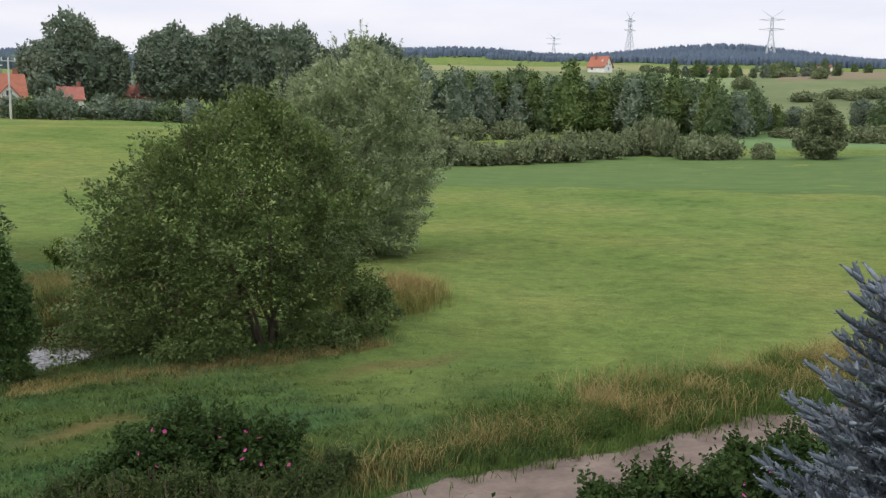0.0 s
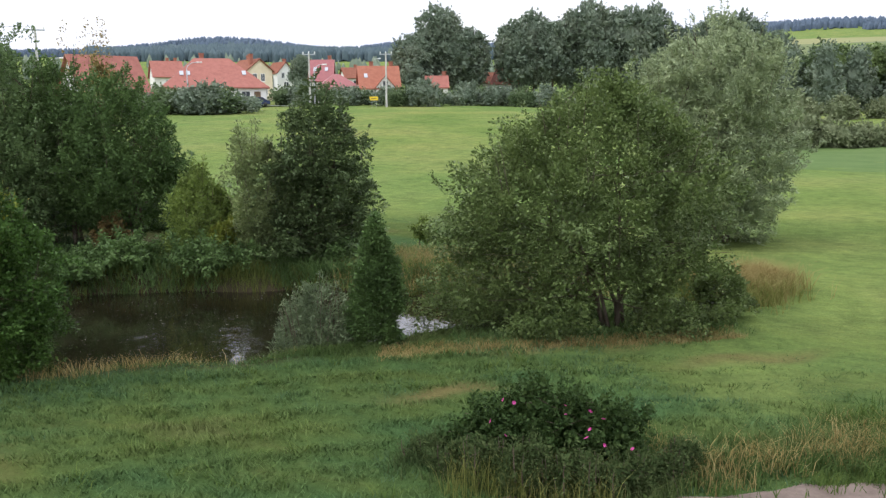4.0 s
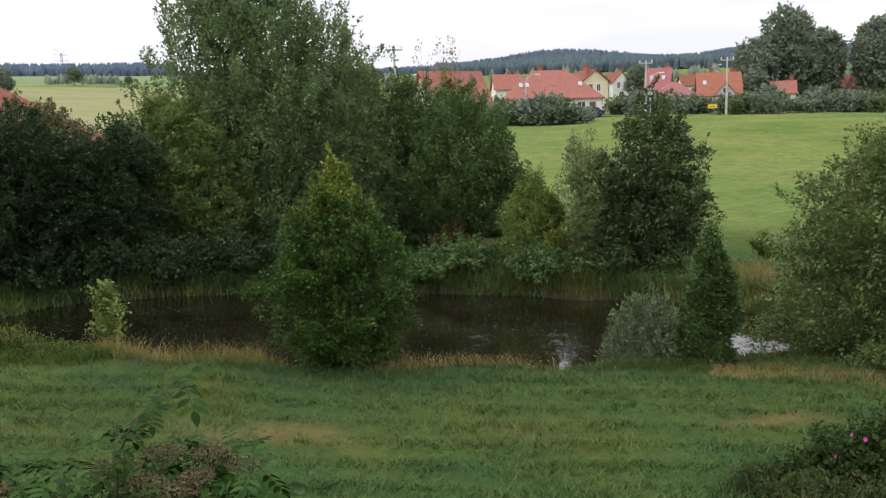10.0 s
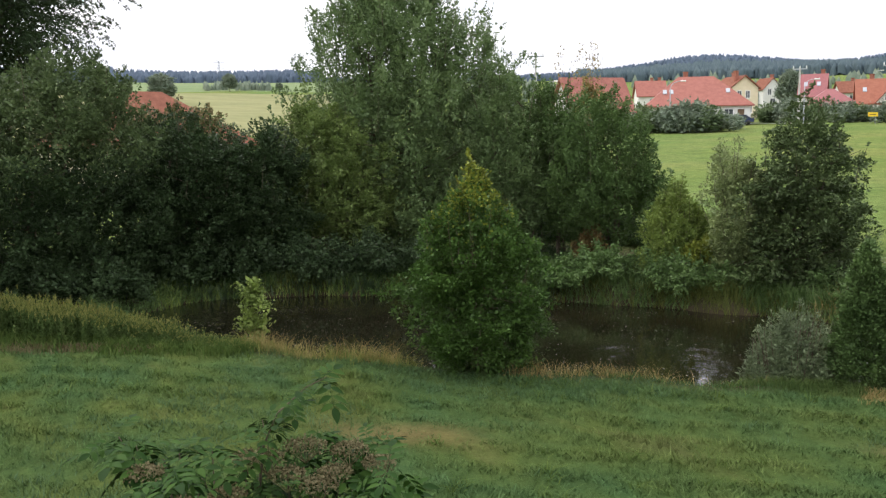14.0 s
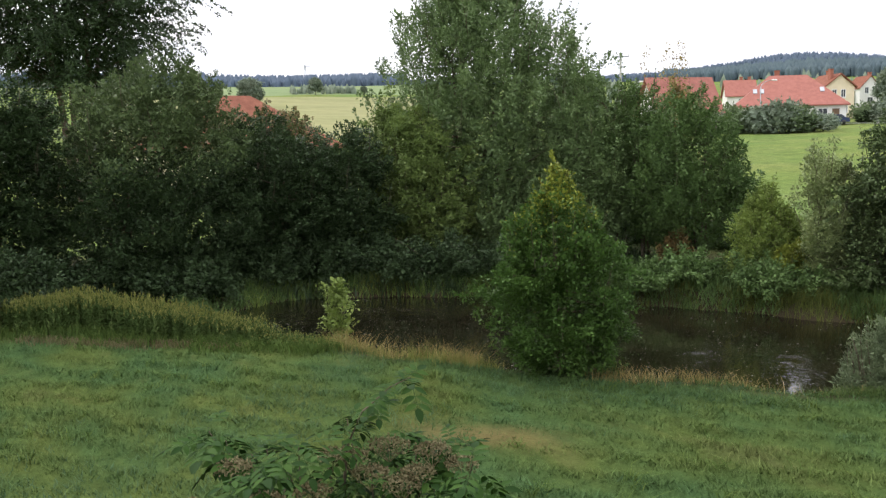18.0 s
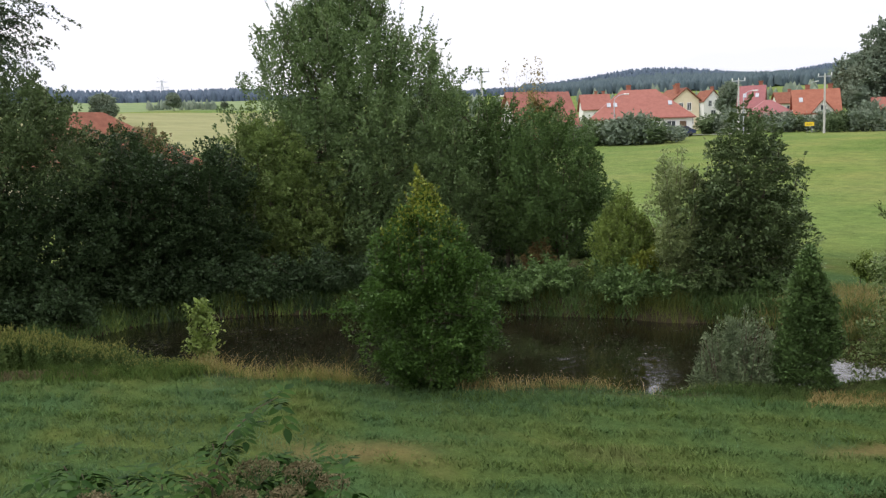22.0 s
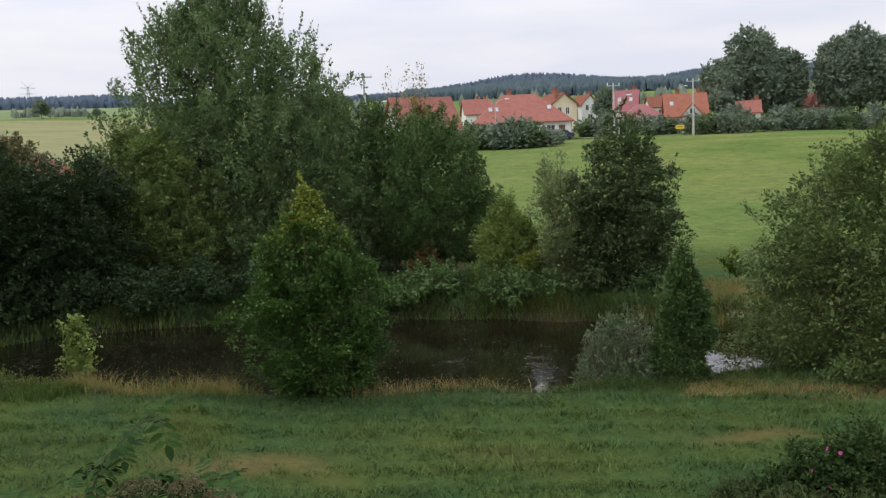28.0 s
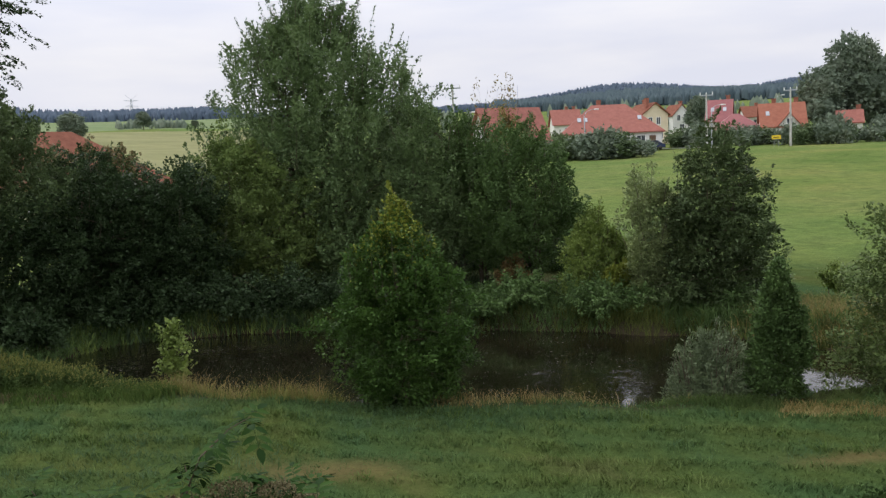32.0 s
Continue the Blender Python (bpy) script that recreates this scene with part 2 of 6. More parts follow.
L_ROSE = leaf_material("rose_leaves", (0.020, 0.040, 0.012), (0.038, 0.070, 0.018), (0.072, 0.108, 0.030), gloss=0.12)
L_ELDER = leaf_material("elder_leaves", (0.008, 0.024, 0.004), (0.018, 0.048, 0.008), (0.050, 0.098, 0.018), thin=0.1, rough=0.6, gloss=0.06)
L_WEED = leaf_material("weed_leaves", (0.036, 0.066, 0.018), (0.070, 0.112, 0.032), (0.130, 0.166, 0.056), own=0.4)
L_STRAW = leaf_material("straw", (0.165, 0.128, 0.046), (0.270, 0.212, 0.082), (0.395, 0.330, 0.155), thin=0.25)
L_REED = leaf_material("reed_blades", (0.048, 0.064, 0.018), (0.088, 0.112, 0.028), (0.170, 0.180, 0.048))
L_SWARD = lawn_material()
# the pale grey of distance haze is put into these leaf colours
L_FAR = leaf_material("hazed_tree_leaves", (0.110, 0.146, 0.104), (0.168, 0.212, 0.150), (0.246, 0.278, 0.196), thin=0.2, patch=0.2, own=0.22)
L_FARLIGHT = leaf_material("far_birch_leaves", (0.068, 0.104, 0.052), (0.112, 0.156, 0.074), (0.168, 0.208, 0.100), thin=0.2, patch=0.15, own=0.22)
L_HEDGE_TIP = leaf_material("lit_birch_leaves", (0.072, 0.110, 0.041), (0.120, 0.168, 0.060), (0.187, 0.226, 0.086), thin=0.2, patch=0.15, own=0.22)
# the hedge green is lightened for haze as well
L_HEDGE = leaf_material("hazed_hedge_leaves", (0.110, 0.136, 0.072), (0.170, 0.200, 0.106), (0.236, 0.260, 0.148), thin=0.2, patch=0.15, own=0.22)
# blue distance haze is put into the colours of both hill woods
L_FOREST = leaf_material("hazed_forest_canopy", (0.060, 0.084, 0.112), (0.078, 0.106, 0.140), (0.096, 0.126, 0.162), thin=0.0, patch=0.01)
L_FOREST2 = leaf_material("hazed_mixed_canopy", (0.055, 0.080, 0.090), (0.072, 0.102, 0.112), (0.095, 0.128, 0.132), thin=0.0, patch=0.01)
L_SPRUCE = leaf_material("blue_spruce_needles", (0.066, 0.084, 0.098), (0.138, 0.164, 0.188), (0.262, 0.300, 0.330), thin=0.1, patch=3.0)
L_HAY = leaf_material("stubble_blades", (0.116, 0.160, 0.046), (0.150, 0.188, 0.058), (0.192, 0.208, 0.080), thin=0.3, patch=0.3)
L_GOLD = leaf_material("green_gold_blades", (0.090, 0.115, 0.028), (0.170, 0.185, 0.050), (0.320, 0.290, 0.110), thin=0.25)
L_TUFT = leaf_material("tuft_blades", (0.040, 0.076, 0.018), (0.072, 0.118, 0.028), (0.130, 0.170, 0.044), thin=0.25, patch=1.8)
FLOATING = leaf_material("floating_weed", (0.06, 0.07, 0.045), (0.13, 0.14, 0.10), (0.26, 0.27, 0.22), thin=0.0, patch=2.0)
WITHERED = leaf_material("withered_flowers", (0.080, 0.068, 0.034), (0.138, 0.118, 0.062), (0.200, 0.176, 0.098), thin=0.1, patch=6.0)
PETAL = leaf_material("rose_petals", (0.349, 0.040, 0.163), (0.480, 0.070, 0.242), (0.581, 0.140, 0.343), thin=0.3)


# ---------------------------------------------------------------- builders
def mesh_from(name, verts, faces, mat, parent=None, label="", smooth=False):
    """One mesh object from arrays; faces all have the same number of corners."""
    verts = np.asarray(verts, np.float32).reshape(-1, 3)
    faces = np.asarray(faces, np.int32)
    k = faces.shape[1]
    me = bpy.data.meshes.new(name)
    me.vertices.add(len(verts))
    me.vertices.foreach_set("co", verts.ravel())
    me.loops.add(faces.size)
    me.loops.foreach_set("vertex_index", faces.ravel())
    me.polygons.add(len(faces))
    me.polygons.foreach_set("loop_start", np.arange(0, faces.size, k, dtype=np.int32))
    me.update(calc_edges=True)
    me.validate()
    if smooth:
        me.polygons.foreach_set("use_smooth", np.ones(len(faces), bool))
    if mat:
        me.materials.append(mat)
    ob = new(name, me)
    if parent:
        ob.parent = parent
    if label:
        ob["label"] = label
    return ob


def part(name, bm, mat, parent, label="", smooth=False):
    me = bpy.data.meshes.new(name)
    bm.to_mesh(me)
    bm.free()
    if smooth:
        me.polygons.foreach_set("use_smooth", np.ones(len(me.polygons), bool))
    me.materials.append(mat)
    ob = new(name, me)
    ob.parent = parent
    if label:
        ob["label"] = label
    return ob


def thing(name, x, y, z, label, category, group="", turn=0.0, size=1.0):
    ob = new(name)
    ob.empty_display_size = 0.2
    ob.matrix_world = pose(x, y, z, 0, 0, turn) @ Matrix.Scale(size, 4)
    return tagged(ob, label, category, group)


def polar(az, d):
    return -d * math.sin(radians(az)), d * math.cos(radians(az))


def unit(v):
    return v / np.maximum(np.linalg.norm(v, axis=-1, keepdims=True), 1e-9)


def leaf_quads(rng, base, along, length, width, flat=1.5, tri=False):
    """Leaves that mostly turn their face to the sky: folded diamonds, or plain triangles for those far off."""
    n = len(base)
    side = unit(np.cross(along, unit(rng.normal(size=(n, 3)) * 0.7 + [0, 0, flat])))
    up = unit(np.cross(side, along))
    length, width = np.broadcast_to(length, n)[:, None], np.broadcast_to(width, n)[:, None]
    if tri:
        v = np.stack([base - side * width * 0.6, base + side * width * 0.6, base + along * length], 1)
        return v.reshape(-1, 3), np.arange(3 * n).reshape(n, 3)
    mid = base + along * length * 0.45
    v = np.stack([base, mid + side * width * 0.5 + up * width * 0.18, base + along * length, mid - side * width * 0.5 + up * width * 0.18], 1)
    return v.reshape(-1, 3), np.arange(4 * n).reshape(n, 4)


def tubes(lines, sides=5):
    """Tapered tubes along lines of (point, radius)."""
    vs, fs, o = [], [], 0
    ang = np.linspace(0, 2 * np.pi, sides, endpoint=False)
    for pts, rad in lines:
        pts = np.asarray(pts, float)
        d = unit(np.gradient(pts, axis=0))
        ref = np.where(np.abs(d[:, 2:3]) > 0.9, [[1.0, 0, 0]], [[0, 0, 1.0]])
        a = unit(np.cross(d, ref))
        b = np.cross(d, a)
        ring = pts[:, None] + (a[:, None] * np.cos(ang)[None, :, None] + b[:, None] * np.sin(ang)[None, :, None]) * np.asarray(rad)[:, None, None]
        vs.append(ring.reshape(-1, 3))
        k = len(pts)
        i = np.arange(k - 1)[:, None] * sides + np.arange(sides)[None]
        j = np.arange(k - 1)[:, None] * sides + (np.arange(sides)[None] + 1) % sides
        fs.append(np.stack([i, j, j + sides, i + sides], -1).reshape(-1, 4) + o)
        o += k * sides
    return np.concatenate(vs), np.concatenate(fs)


def bent(rng, a, b, k=6, wob=0.06):
    a, b = np.asarray(a, float), np.asarray(b, float)
    t = np.linspace(0, 1, k)[:, None]
    ln = np.linalg.norm(b - a)
    w = np.cumsum(rng.normal(size=(k, 3)) * wob * ln / k ** 0.5, 0) * np.sin(t * np.pi)
    return a + (b - a) * t ** np.array([1, 1, 0.9]) + w


def crown_tips(rng, lobes, n, shell=0.25, puff=0.42, floor=0.05, upright=0.3):
    """Twig ends gathered in plumes that stand out from the lobes (centre and radii), with their outward directions."""
    lobes = np.asarray(lobes, float)
    ra = lobes[:, 3:6].mean(1)
    nb = int(np.clip((ra ** 2).sum() * 12.6 / (puff * puff * 1.25), 12, max(12, n // 4)))
    which = rng.choice(len(lobes), nb * 2, p=ra ** 2 / (ra ** 2).sum())
    d = unit(rng.normal(size=(nb * 2, 3)) + [0, 0, 0.15])
    r = rng.random(nb * 2)[:, None] ** shell * rng.uniform(0.86, 1.08, (nb * 2, 1))
    bough = lobes[which, :3] + d * np.maximum(lobes[which, 3:6] - puff * 0.7, 0.1) * r
    deep = np.linalg.norm((bough[:, None] - lobes[None, :, :3]) / lobes[None, :, 3:6], axis=2).min(1)
    pick = np.flatnonzero((deep > 0.66) | (rng.random(nb * 2) < 0.15))[:nb]
    bough, d = bough[pick], d[pick]
    nb = len(pick)
    size = puff * rng.uniform(0.6, 1.4, nb)
    axis = unit(d * 0.9 + np.array([0, 0, upright * 0.9 + 0.1]) + rng.normal(size=(nb, 3)) * 0.25)
    k = rng.choice(nb, n, p=size ** 2 / (size ** 2).sum())
    e = unit(rng.normal(size=(n, 3)))
    s = rng.random((n, 1))
    wide = 0.55 * (1 - 0.72 * s) * rng.random((n, 1)) ** 0.5
    p = bough[k] + (axis[k] * (s * 1.75 - 0.5) + e * wide) * size[k][:, None]
    out = unit(axis[k] * 0.9 + e * 0.55)
    keep = p[:, 2] > floor
    return p[keep], out[keep]


def lump(rng, c, r):
    """The outside of a far crown: tufts of leaf clusters, each lying over the next, round a closed dark heart."""
    big = float(np.mean(r))
    size = 0.22 + 0.06 * big
    m = int(np.clip(12.6 * big * big / (size * size * (2.2 if big > 3.4 else 5.0)), 50, 800))
    d = unit(rng.normal(size=(m, 3)) + [0, 0, 0.1])
    ph = rng.uniform(0, 6.28, 4)
    k = 0.94 + 0.10 * np.sin(5 * d[:, 0] + ph[0]) * np.sin(5 * d[:, 2] + ph[1]) + 0.06 * np.sin(9 * d[:, 1] + ph[2]) + rng.normal(size=m) * 0.035
    root = d * k[:, None]
    per = 6
    p = root[:, None] * np.asarray(r) + rng.normal(size=(m, per, 3)) * size * 0.85
    way = unit(d[:, None] * 0.6 + rng.normal(size=(m, per, 3)) * 0.6 + np.array([0, 0, 0.1]))
    side = unit(np.cross(way, d[:, None] * 0.6 + np.array([0, 0, 0.7]) + rng.normal(size=(m, per, 3)) * 0.5))
    e = size * rng.uniform(0.7, 1.4, (m, per, 1))
    q = np.stack([p - side * e * 0.55, p + side * e * 0.55, p + way * e * 1.1], 2).reshape(-1, 3, 3)
    rows, cols = 9, 14
    th, az_ = np.meshgrid(np.linspace(0.05, np.pi - 0.05, rows), np.linspace(0, 2 * np.pi, cols, endpoint=False), indexing="ij")
    v = np.stack([np.sin(th) * np.cos(az_), np.sin(th) * np.sin(az_), np.cos(th)], -1).reshape(-1, 3) * 0.7 * np.asarray(r) * rng.uniform(0.86, 1.1, (rows * cols, 1))
    i = np.arange(rows - 1)[:, None] * cols + np.arange(cols)[None]
    j = np.arange(rows - 1)[:, None] * cols + (np.arange(cols)[None] + 1) % cols
    f = np.concatenate([np.stack([i, i + cols, j + cols], -1).reshape(-1, 3), np.stack([i, j + cols, j], -1).reshape(-1, 3)])
    q = np.concatenate([q, v[f]]) + c
    q[..., 2] = np.maximum(q[..., 2], 0.03)
    return q.reshape(-1, 3), np.arange(3 * len(q)).reshape(-1, 3)


def tree(name, label, category, x, y, z, lobes, tips, leaf, mat, seed, twig=0.45, per=14, upright=0.25, droop=0.35, stems=3, stem_r=0.08,
         bark=None, shell=0.25, aspect=0.6, sprouts=(), spread=0.16, group="", turn=0.0, top=None, fork=0.35, branches=26, puff=0.38, inner=0.2, tri=False, flat=0.8, hull=0.0):
    """A tree or bush: stems that fork into limbs, and a crown of boughs with leafy twigs."""
    rng = np.random.default_rng(seed)
    t = thing(name, x, y, z, label, category, group, turn)
    lb = np.asarray(lobes, float)
    tip, out = crown_tips(rng, lb, tips, shell, puff, upright=upright)
    if sprouts:
        extra = []
        for sx, sy, sz, h, k in sprouts:
            s = np.linspace(0, 1, k)[:, None]
            lean = rng.normal(size=3) * [0.12, 0.12, 0]
            extra.append(np.array([sx, sy, sz]) + s * (np.array([0, 0, h]) + lean * h) + rng.normal(size=(k, 3)) * 0.05)
        extra = np.concatenate(extra)
        tip = np.concatenate([tip, extra])
        out = np.concatenate([out, np.tile([[0, 0, 1.0]], (len(extra), 1))])
    d = unit(out + np.array([0, 0, upright]) + rng.normal(size=tip.shape) * 0.25)
    n = len(tip)
    s = rng.random((n, per, 1))
    base = tip[:, None] - d[:, None] * twig * s + rng.normal(size=(n, per, 3)) * spread * twig
    along = unit(d[:, None] * 0.8 + rng.normal(size=(n, per, 3)) * 0.5 + np.array([0, 0, -droop]))
    base, along = base.reshape(-1, 3), along.reshape(-1, 3)
    size = leaf * rng.uniform(0.65, 1.3, len(base))
    ni = int(inner * len(base))
    w = rng.integers(len(lb), size=ni)
    e = unit(rng.normal(size=(ni, 3)))
    base = np.concatenate([base, lb[w, :3] + e * lb[w, 3:6] * rng.random((ni, 1)) ** 0.5 * 0.6])
    along = np.concatenate([along, unit(rng.normal(size=(ni, 3)))])
    size = np.concatenate([size, leaf * rng.uniform(1.4, 2.2, ni)])
    ok = base[:, 2] > 0.02
    base, along, size = base[ok], along[ok], size[ok]
    if top is not None:
        zz = base[:, 2] + rng.normal(size=len(base)) * 0.35
        hi = zz > top[0]
        v, f = leaf_quads(rng, base[hi], along[hi], size[hi], size[hi] * aspect, flat)
        mesh_from("crown_top", v, f, top[1], t, "yellowing leaves")
        base, along, size = base[~hi], along[~hi], size[~hi]
    v, f = leaf_quads(rng, base, along, size, size * aspect, flat, tri)
    if hull:
        parts = [(v, f)]
        for c in lb:
            hv, hf = lump(rng, c[:3], c[3:6] * hull)
            parts.append((hv, hf))
        o, fs = 0, []
        for pv, pf in parts:
            fs.append(pf + o)
            o += len(pv)
        v, f = np.concatenate([q[0] for q in parts]), np.concatenate(fs)
    mesh_from("crown", v, f, mat, t)
    lines = []
    zmid = lb[:, 2].mean()
    wide = max(0.15, stem_r * 3)
    for k in range(stems):
        a = np.array([rng.normal() * wide * (stems > 1), rng.normal() * wide * (stems > 1), -0.15])
        c = lb[rng.integers(len(lb))]
        up = np.array([a[0] + (c[0] - a[0]) * fork, a[1] + (c[1] - a[1]) * fork, zmid * 0.8])
        e = c[:3] + [0, 0, c[5] * 0.6]
        ln = np.concatenate([bent(rng, a, up, 5), bent(rng, up, e, 5)[1:]])
        lines.append((ln, np.linspace(stem_r * rng.uniform(0.7, 1.1), stem_r * 0.12, len(ln))))
    joints = np.concatenate([ln[3:] for ln, _ in lines])
    for b in tip[rng.integers(n, size=branches)]:
        a = joints[rng.integers(len(joints))]
        lines.append((bent(rng, a, b, 5, 0.05), np.linspace(min(0.02, stem_r * 0.25), 0.004, 5)))
    for q in range(len(sprouts)):
        sx, sy, sz, h, _ = sprouts[q]
        lines.append((bent(rng, (sx * 0.9, sy * 0.9, sz - h * 0.5), (sx, sy, sz + h * 0.8), 5, 0.04), np.linspace(0.012, 0.003, 5)))
    v, f = tubes(lines, 6)
    mesh_from("trunk", v, f, bark or BARK, t, smooth=True)
    return t


def crown_tree(name, label, category, az, d, profile, leaf, mat, seed, spray=0.7, wide=0.36, rise=0.3, droop=0.25, cover=2.0, lump=0.16, depth=0.8, aspect=0.6, per=44,
               stems=3, stem_r=0.08, spread=0.25, bark=None, shoots=(0, 0.0), top=None, notch=None, tri=True, group="", limbs=40, bare=0.0, fan=0.5, heart=1.0):
    """A tree seen from the lawn: profile rows (height, left, right) give the crown, which is filled with leafy sprays on forked limbs."""
    rng = np.random.default_rng(seed)
    x, y, z = planted(az, d)
    t = thing(name, x, y, z, label, category, group, az)
    pz, pl, pr = (np.array(q, float) for q in zip(*sorted(profile)))
    fine_z = np.linspace(pz[0], pz[-1], 60)
    l, r = np.interp(fine_z, pz, pl), np.interp(fine_z, pz, pr)
    mid, half = (l + r) / 2, np.maximum((r - l) / 2, 0.05)
    slope = np.gradient(half, fine_z)
    area = float((2 * np.pi * half * 0.9).sum() * (fine_z[1] - fine_z[0]))
    n = int((2.3 if tri else 2.9) * cover * area / (spray * wide))
    # boughs first, then the sprays that gather on each of them
    nb = max(10, n // 7)
    share = half + 0.3 * half.max()
    bk, bphi, bu = rng.choice(60, nb, p=share / share.sum()), rng.uniform(0, 2 * np.pi, nb), rng.uniform(0.84, 1.06, nb)
    w = rng.integers(nb, size=n)
    phi = bphi[w] + rng.normal(size=n) * spray * 0.42 / np.maximum(half[bk[w]], 0.3)
    h = fine_z[bk[w]] + rng.normal(size=n) * spray * 0.36
    k = np.clip(np.searchsorted(fine_z, h), 0, 59)
    ph = rng.uniform(0, 6.28, 6)
    span = 1.1 + 0.22 * half.max()
    f, m1 = 6.28 / span, max(3, round(5.2 * half.max() / span))
    ripple = np.sin(m1 * phi + ph[0] + h * f * 0.4) * np.sin(h * f + ph[1] + 2 * phi) + 0.7 * np.sin((m1 // 2 + 1) * phi + ph[2] - h * f * 0.5) * np.sin(h * f * 0.6 + ph[3])
    u = np.where(rng.random(n) < 0.8, bu[w] + rng.normal(size=n) * 0.03, rng.uniform(0.5, 0.86, n)) * (1 + 1.35 * lump * (ripple - 0.1))
    out = np.stack([np.cos(phi), np.sin(phi) * depth, -np.clip(slope[k], -2.5, 0.8)], 1)
    out = unit(out)
    way = unit(out * (1 - 0.6 * rise) + np.array([0, 0, rise * 1.3]) + rng.normal(size=(n, 3)) * 0.22)
    end = np.stack([mid[k] + half[k] * np.cos(phi) * u, half[k] * depth * np.sin(phi) * u, h], 1)
    ok = end[:, 2] > bare + 0.05
    ok &= (np.sin(phi) < 0.55) | (rng.random(n) < 0.6)
    if notch:
        ok &= ~((end[:, 0] > notch[0]) & (end[:, 0] < notch[1]) & (end[:, 2] < notch[2]))
    end, way, n = end[ok], way[ok], int(ok.sum())
    ln = spray * rng.uniform(0.6, 1.35, n)
    side = unit(np.cross(way, [0, 0, 1.0]) + rng.normal(size=(n, 3)) * 0.25)
    face = unit(np.cross(side, way) * np.sign(np.cross(side, way)[:, 2:3] + 1e-6))
    s = rng.random((n, per)) ** 0.75
    w = rng.uniform(-1, 1, (n, per)) * (1.08 - 0.75 * s) * wide
    p = end[:, None] + way[:, None] * ((s - 0.85) * ln[:, None])[..., None] + side[:, None] * w[..., None] * rng.uniform(0.6, 1.3, (n, 1, 1))
    p = p + face[:, None] * (rng.normal(size=(n, per)) * 0.05)[..., None] - np.array([0, 0, 1.0]) * (droop * ln[:, None] * s ** 2)[..., None]
    al = unit(way[:, None] * 0.55 + side[:, None] * np.sign(w)[..., None] * fan + rng.normal(size=(n, per, 3)) * 0.4 - np.array([0, 0, droop]))
    nr = face[:, None] * 1.1 + rng.normal(size=(n, per, 3)) * 0.45
    p, al, nr = p.reshape(-1, 3), al.reshape(-1, 3), nr.reshape(-1, 3)
    size = leaf * rng.uniform(0.65, 1.3, len(p))
    # leading shoots that stand out of the crown
    lead = []
    for q in range(shoots[0]):
        i = int(rng.integers(30, 60)) if q % 3 else int(rng.integers(18, 60))
        a = rng.uniform(0, 2 * np.pi)
        foot = np.array([mid[i] + half[i] * 0.85 * np.cos(a), half[i] * depth * 0.85 * np.sin(a), fine_z[i] - 0.25])
        tipp = foot + np.array([0.35 * np.cos(a) + rng.normal() * 0.12, 0.3 * np.sin(a), 1.0]) * shoots[1] * rng.uniform(0.6, 1.25)
        lead.append((foot, tipp))
        m = int(26 * shoots[1])
        st = rng.random((m, 1)) ** 0.8
        pp = foot + (tipp - foot) * st + rng.normal(size=(m, 3)) * 0.07 * (1.15 - st)
        p, al = np.concatenate([p, pp]), np.concatenate([al, unit(rng.normal(size=(m, 3)) * 0.7 + [0, 0, 0.5])])
        nr, size = np.concatenate([nr, rng.normal(size=(m, 3)) + [0, 0, 0.4]]), np.concatenate([size, leaf * rng.uniform(0.7, 1.1, m)])
    # the dense shade inside
    m = int(area * 90 * heart)
    i, a, q = rng.choice(60, m, p=half ** 2 / (half ** 2).sum()), rng.uniform(0, 2 * np.pi, m), np.sqrt(rng.random(m)) * 0.74
    core = np.stack([mid[i] + half[i] * np.cos(a) * q, half[i] * depth * np.sin(a) * q, fine_z[i]], 1)
    core = core[(core[:, 2] > bare + 0.3) & (core[:, 2] < pz[-1] - 0.8)]
    if notch:
        core = core[~((core[:, 0] > notch[0]) & (core[:, 0] < notch[1]) & (core[:, 2] < notch[2]))]
    m = len(core)
    p, al, nr = np.concatenate([p, core]), np.concatenate([al, unit(rng.normal(size=(m, 3)))]), np.concatenate([nr, rng.normal(size=(m, 3))])
    size = np.concatenate([size, leaf * rng.uniform(1.2, 1.8, m)])
    ok = p[:, 2] > 0.02
    p, al, nr, size = p[ok], al[ok], nr[ok], size[ok]

    def leaves(part_name, pick, material_, note=""):
        b, g, e = p[pick], al[pick], size[pick][:, None]
        sd = unit(np.cross(g, nr[pick]))
        up = np.cross(sd, g)
        if tri:
            v = np.stack([b - sd * e * aspect * 0.6, b + sd * e * aspect * 0.6, b + g * e], 1)
        else:
            c = b + g * e * 0.45 + up * e * aspect * 0.16
            v = np.stack([b, c + sd * e * aspect * 0.5, b + g * e, c - sd * e * aspect * 0.5], 1)
        mesh_from(part_name, v.reshape(-1, 3), np.arange(v.shape[0] * v.shape[1]).reshape(-1, v.shape[1]), material_, t, note)
    if top is None:
        leaves("crown", np.ones(len(p), bool), mat)
    else:
        hi = p[:, 2] + rng.normal(size=len(p)) * 0.45 > top[0]
        leaves("crown", ~hi, mat)
        leaves("crown_top", hi, top[1], top[2] if len(top) > 2 else "yellowing leaves")
    lines = []
    hi_z = pz[-1]
    for q in range(stems):
        a = rng.uniform(0, 6.28)
        rr_ = spread * (stems > 1)
        foot = np.array([(notch[0] + notch[1]) / 2 + rng.normal() * 0.22 if notch else np.interp(0.5, pz, (pl + pr) / 2) + rr_ * np.cos(a) * rng.uniform(0.4, 1.6), rr_ * np.sin(a), -0.15])
        i = int(rng.integers(30, 52))
        crest = np.array([mid[i] + half[i] * 0.5 * np.cos(a), half[i] * depth * 0.4 * np.sin(a), fine_z[i]])
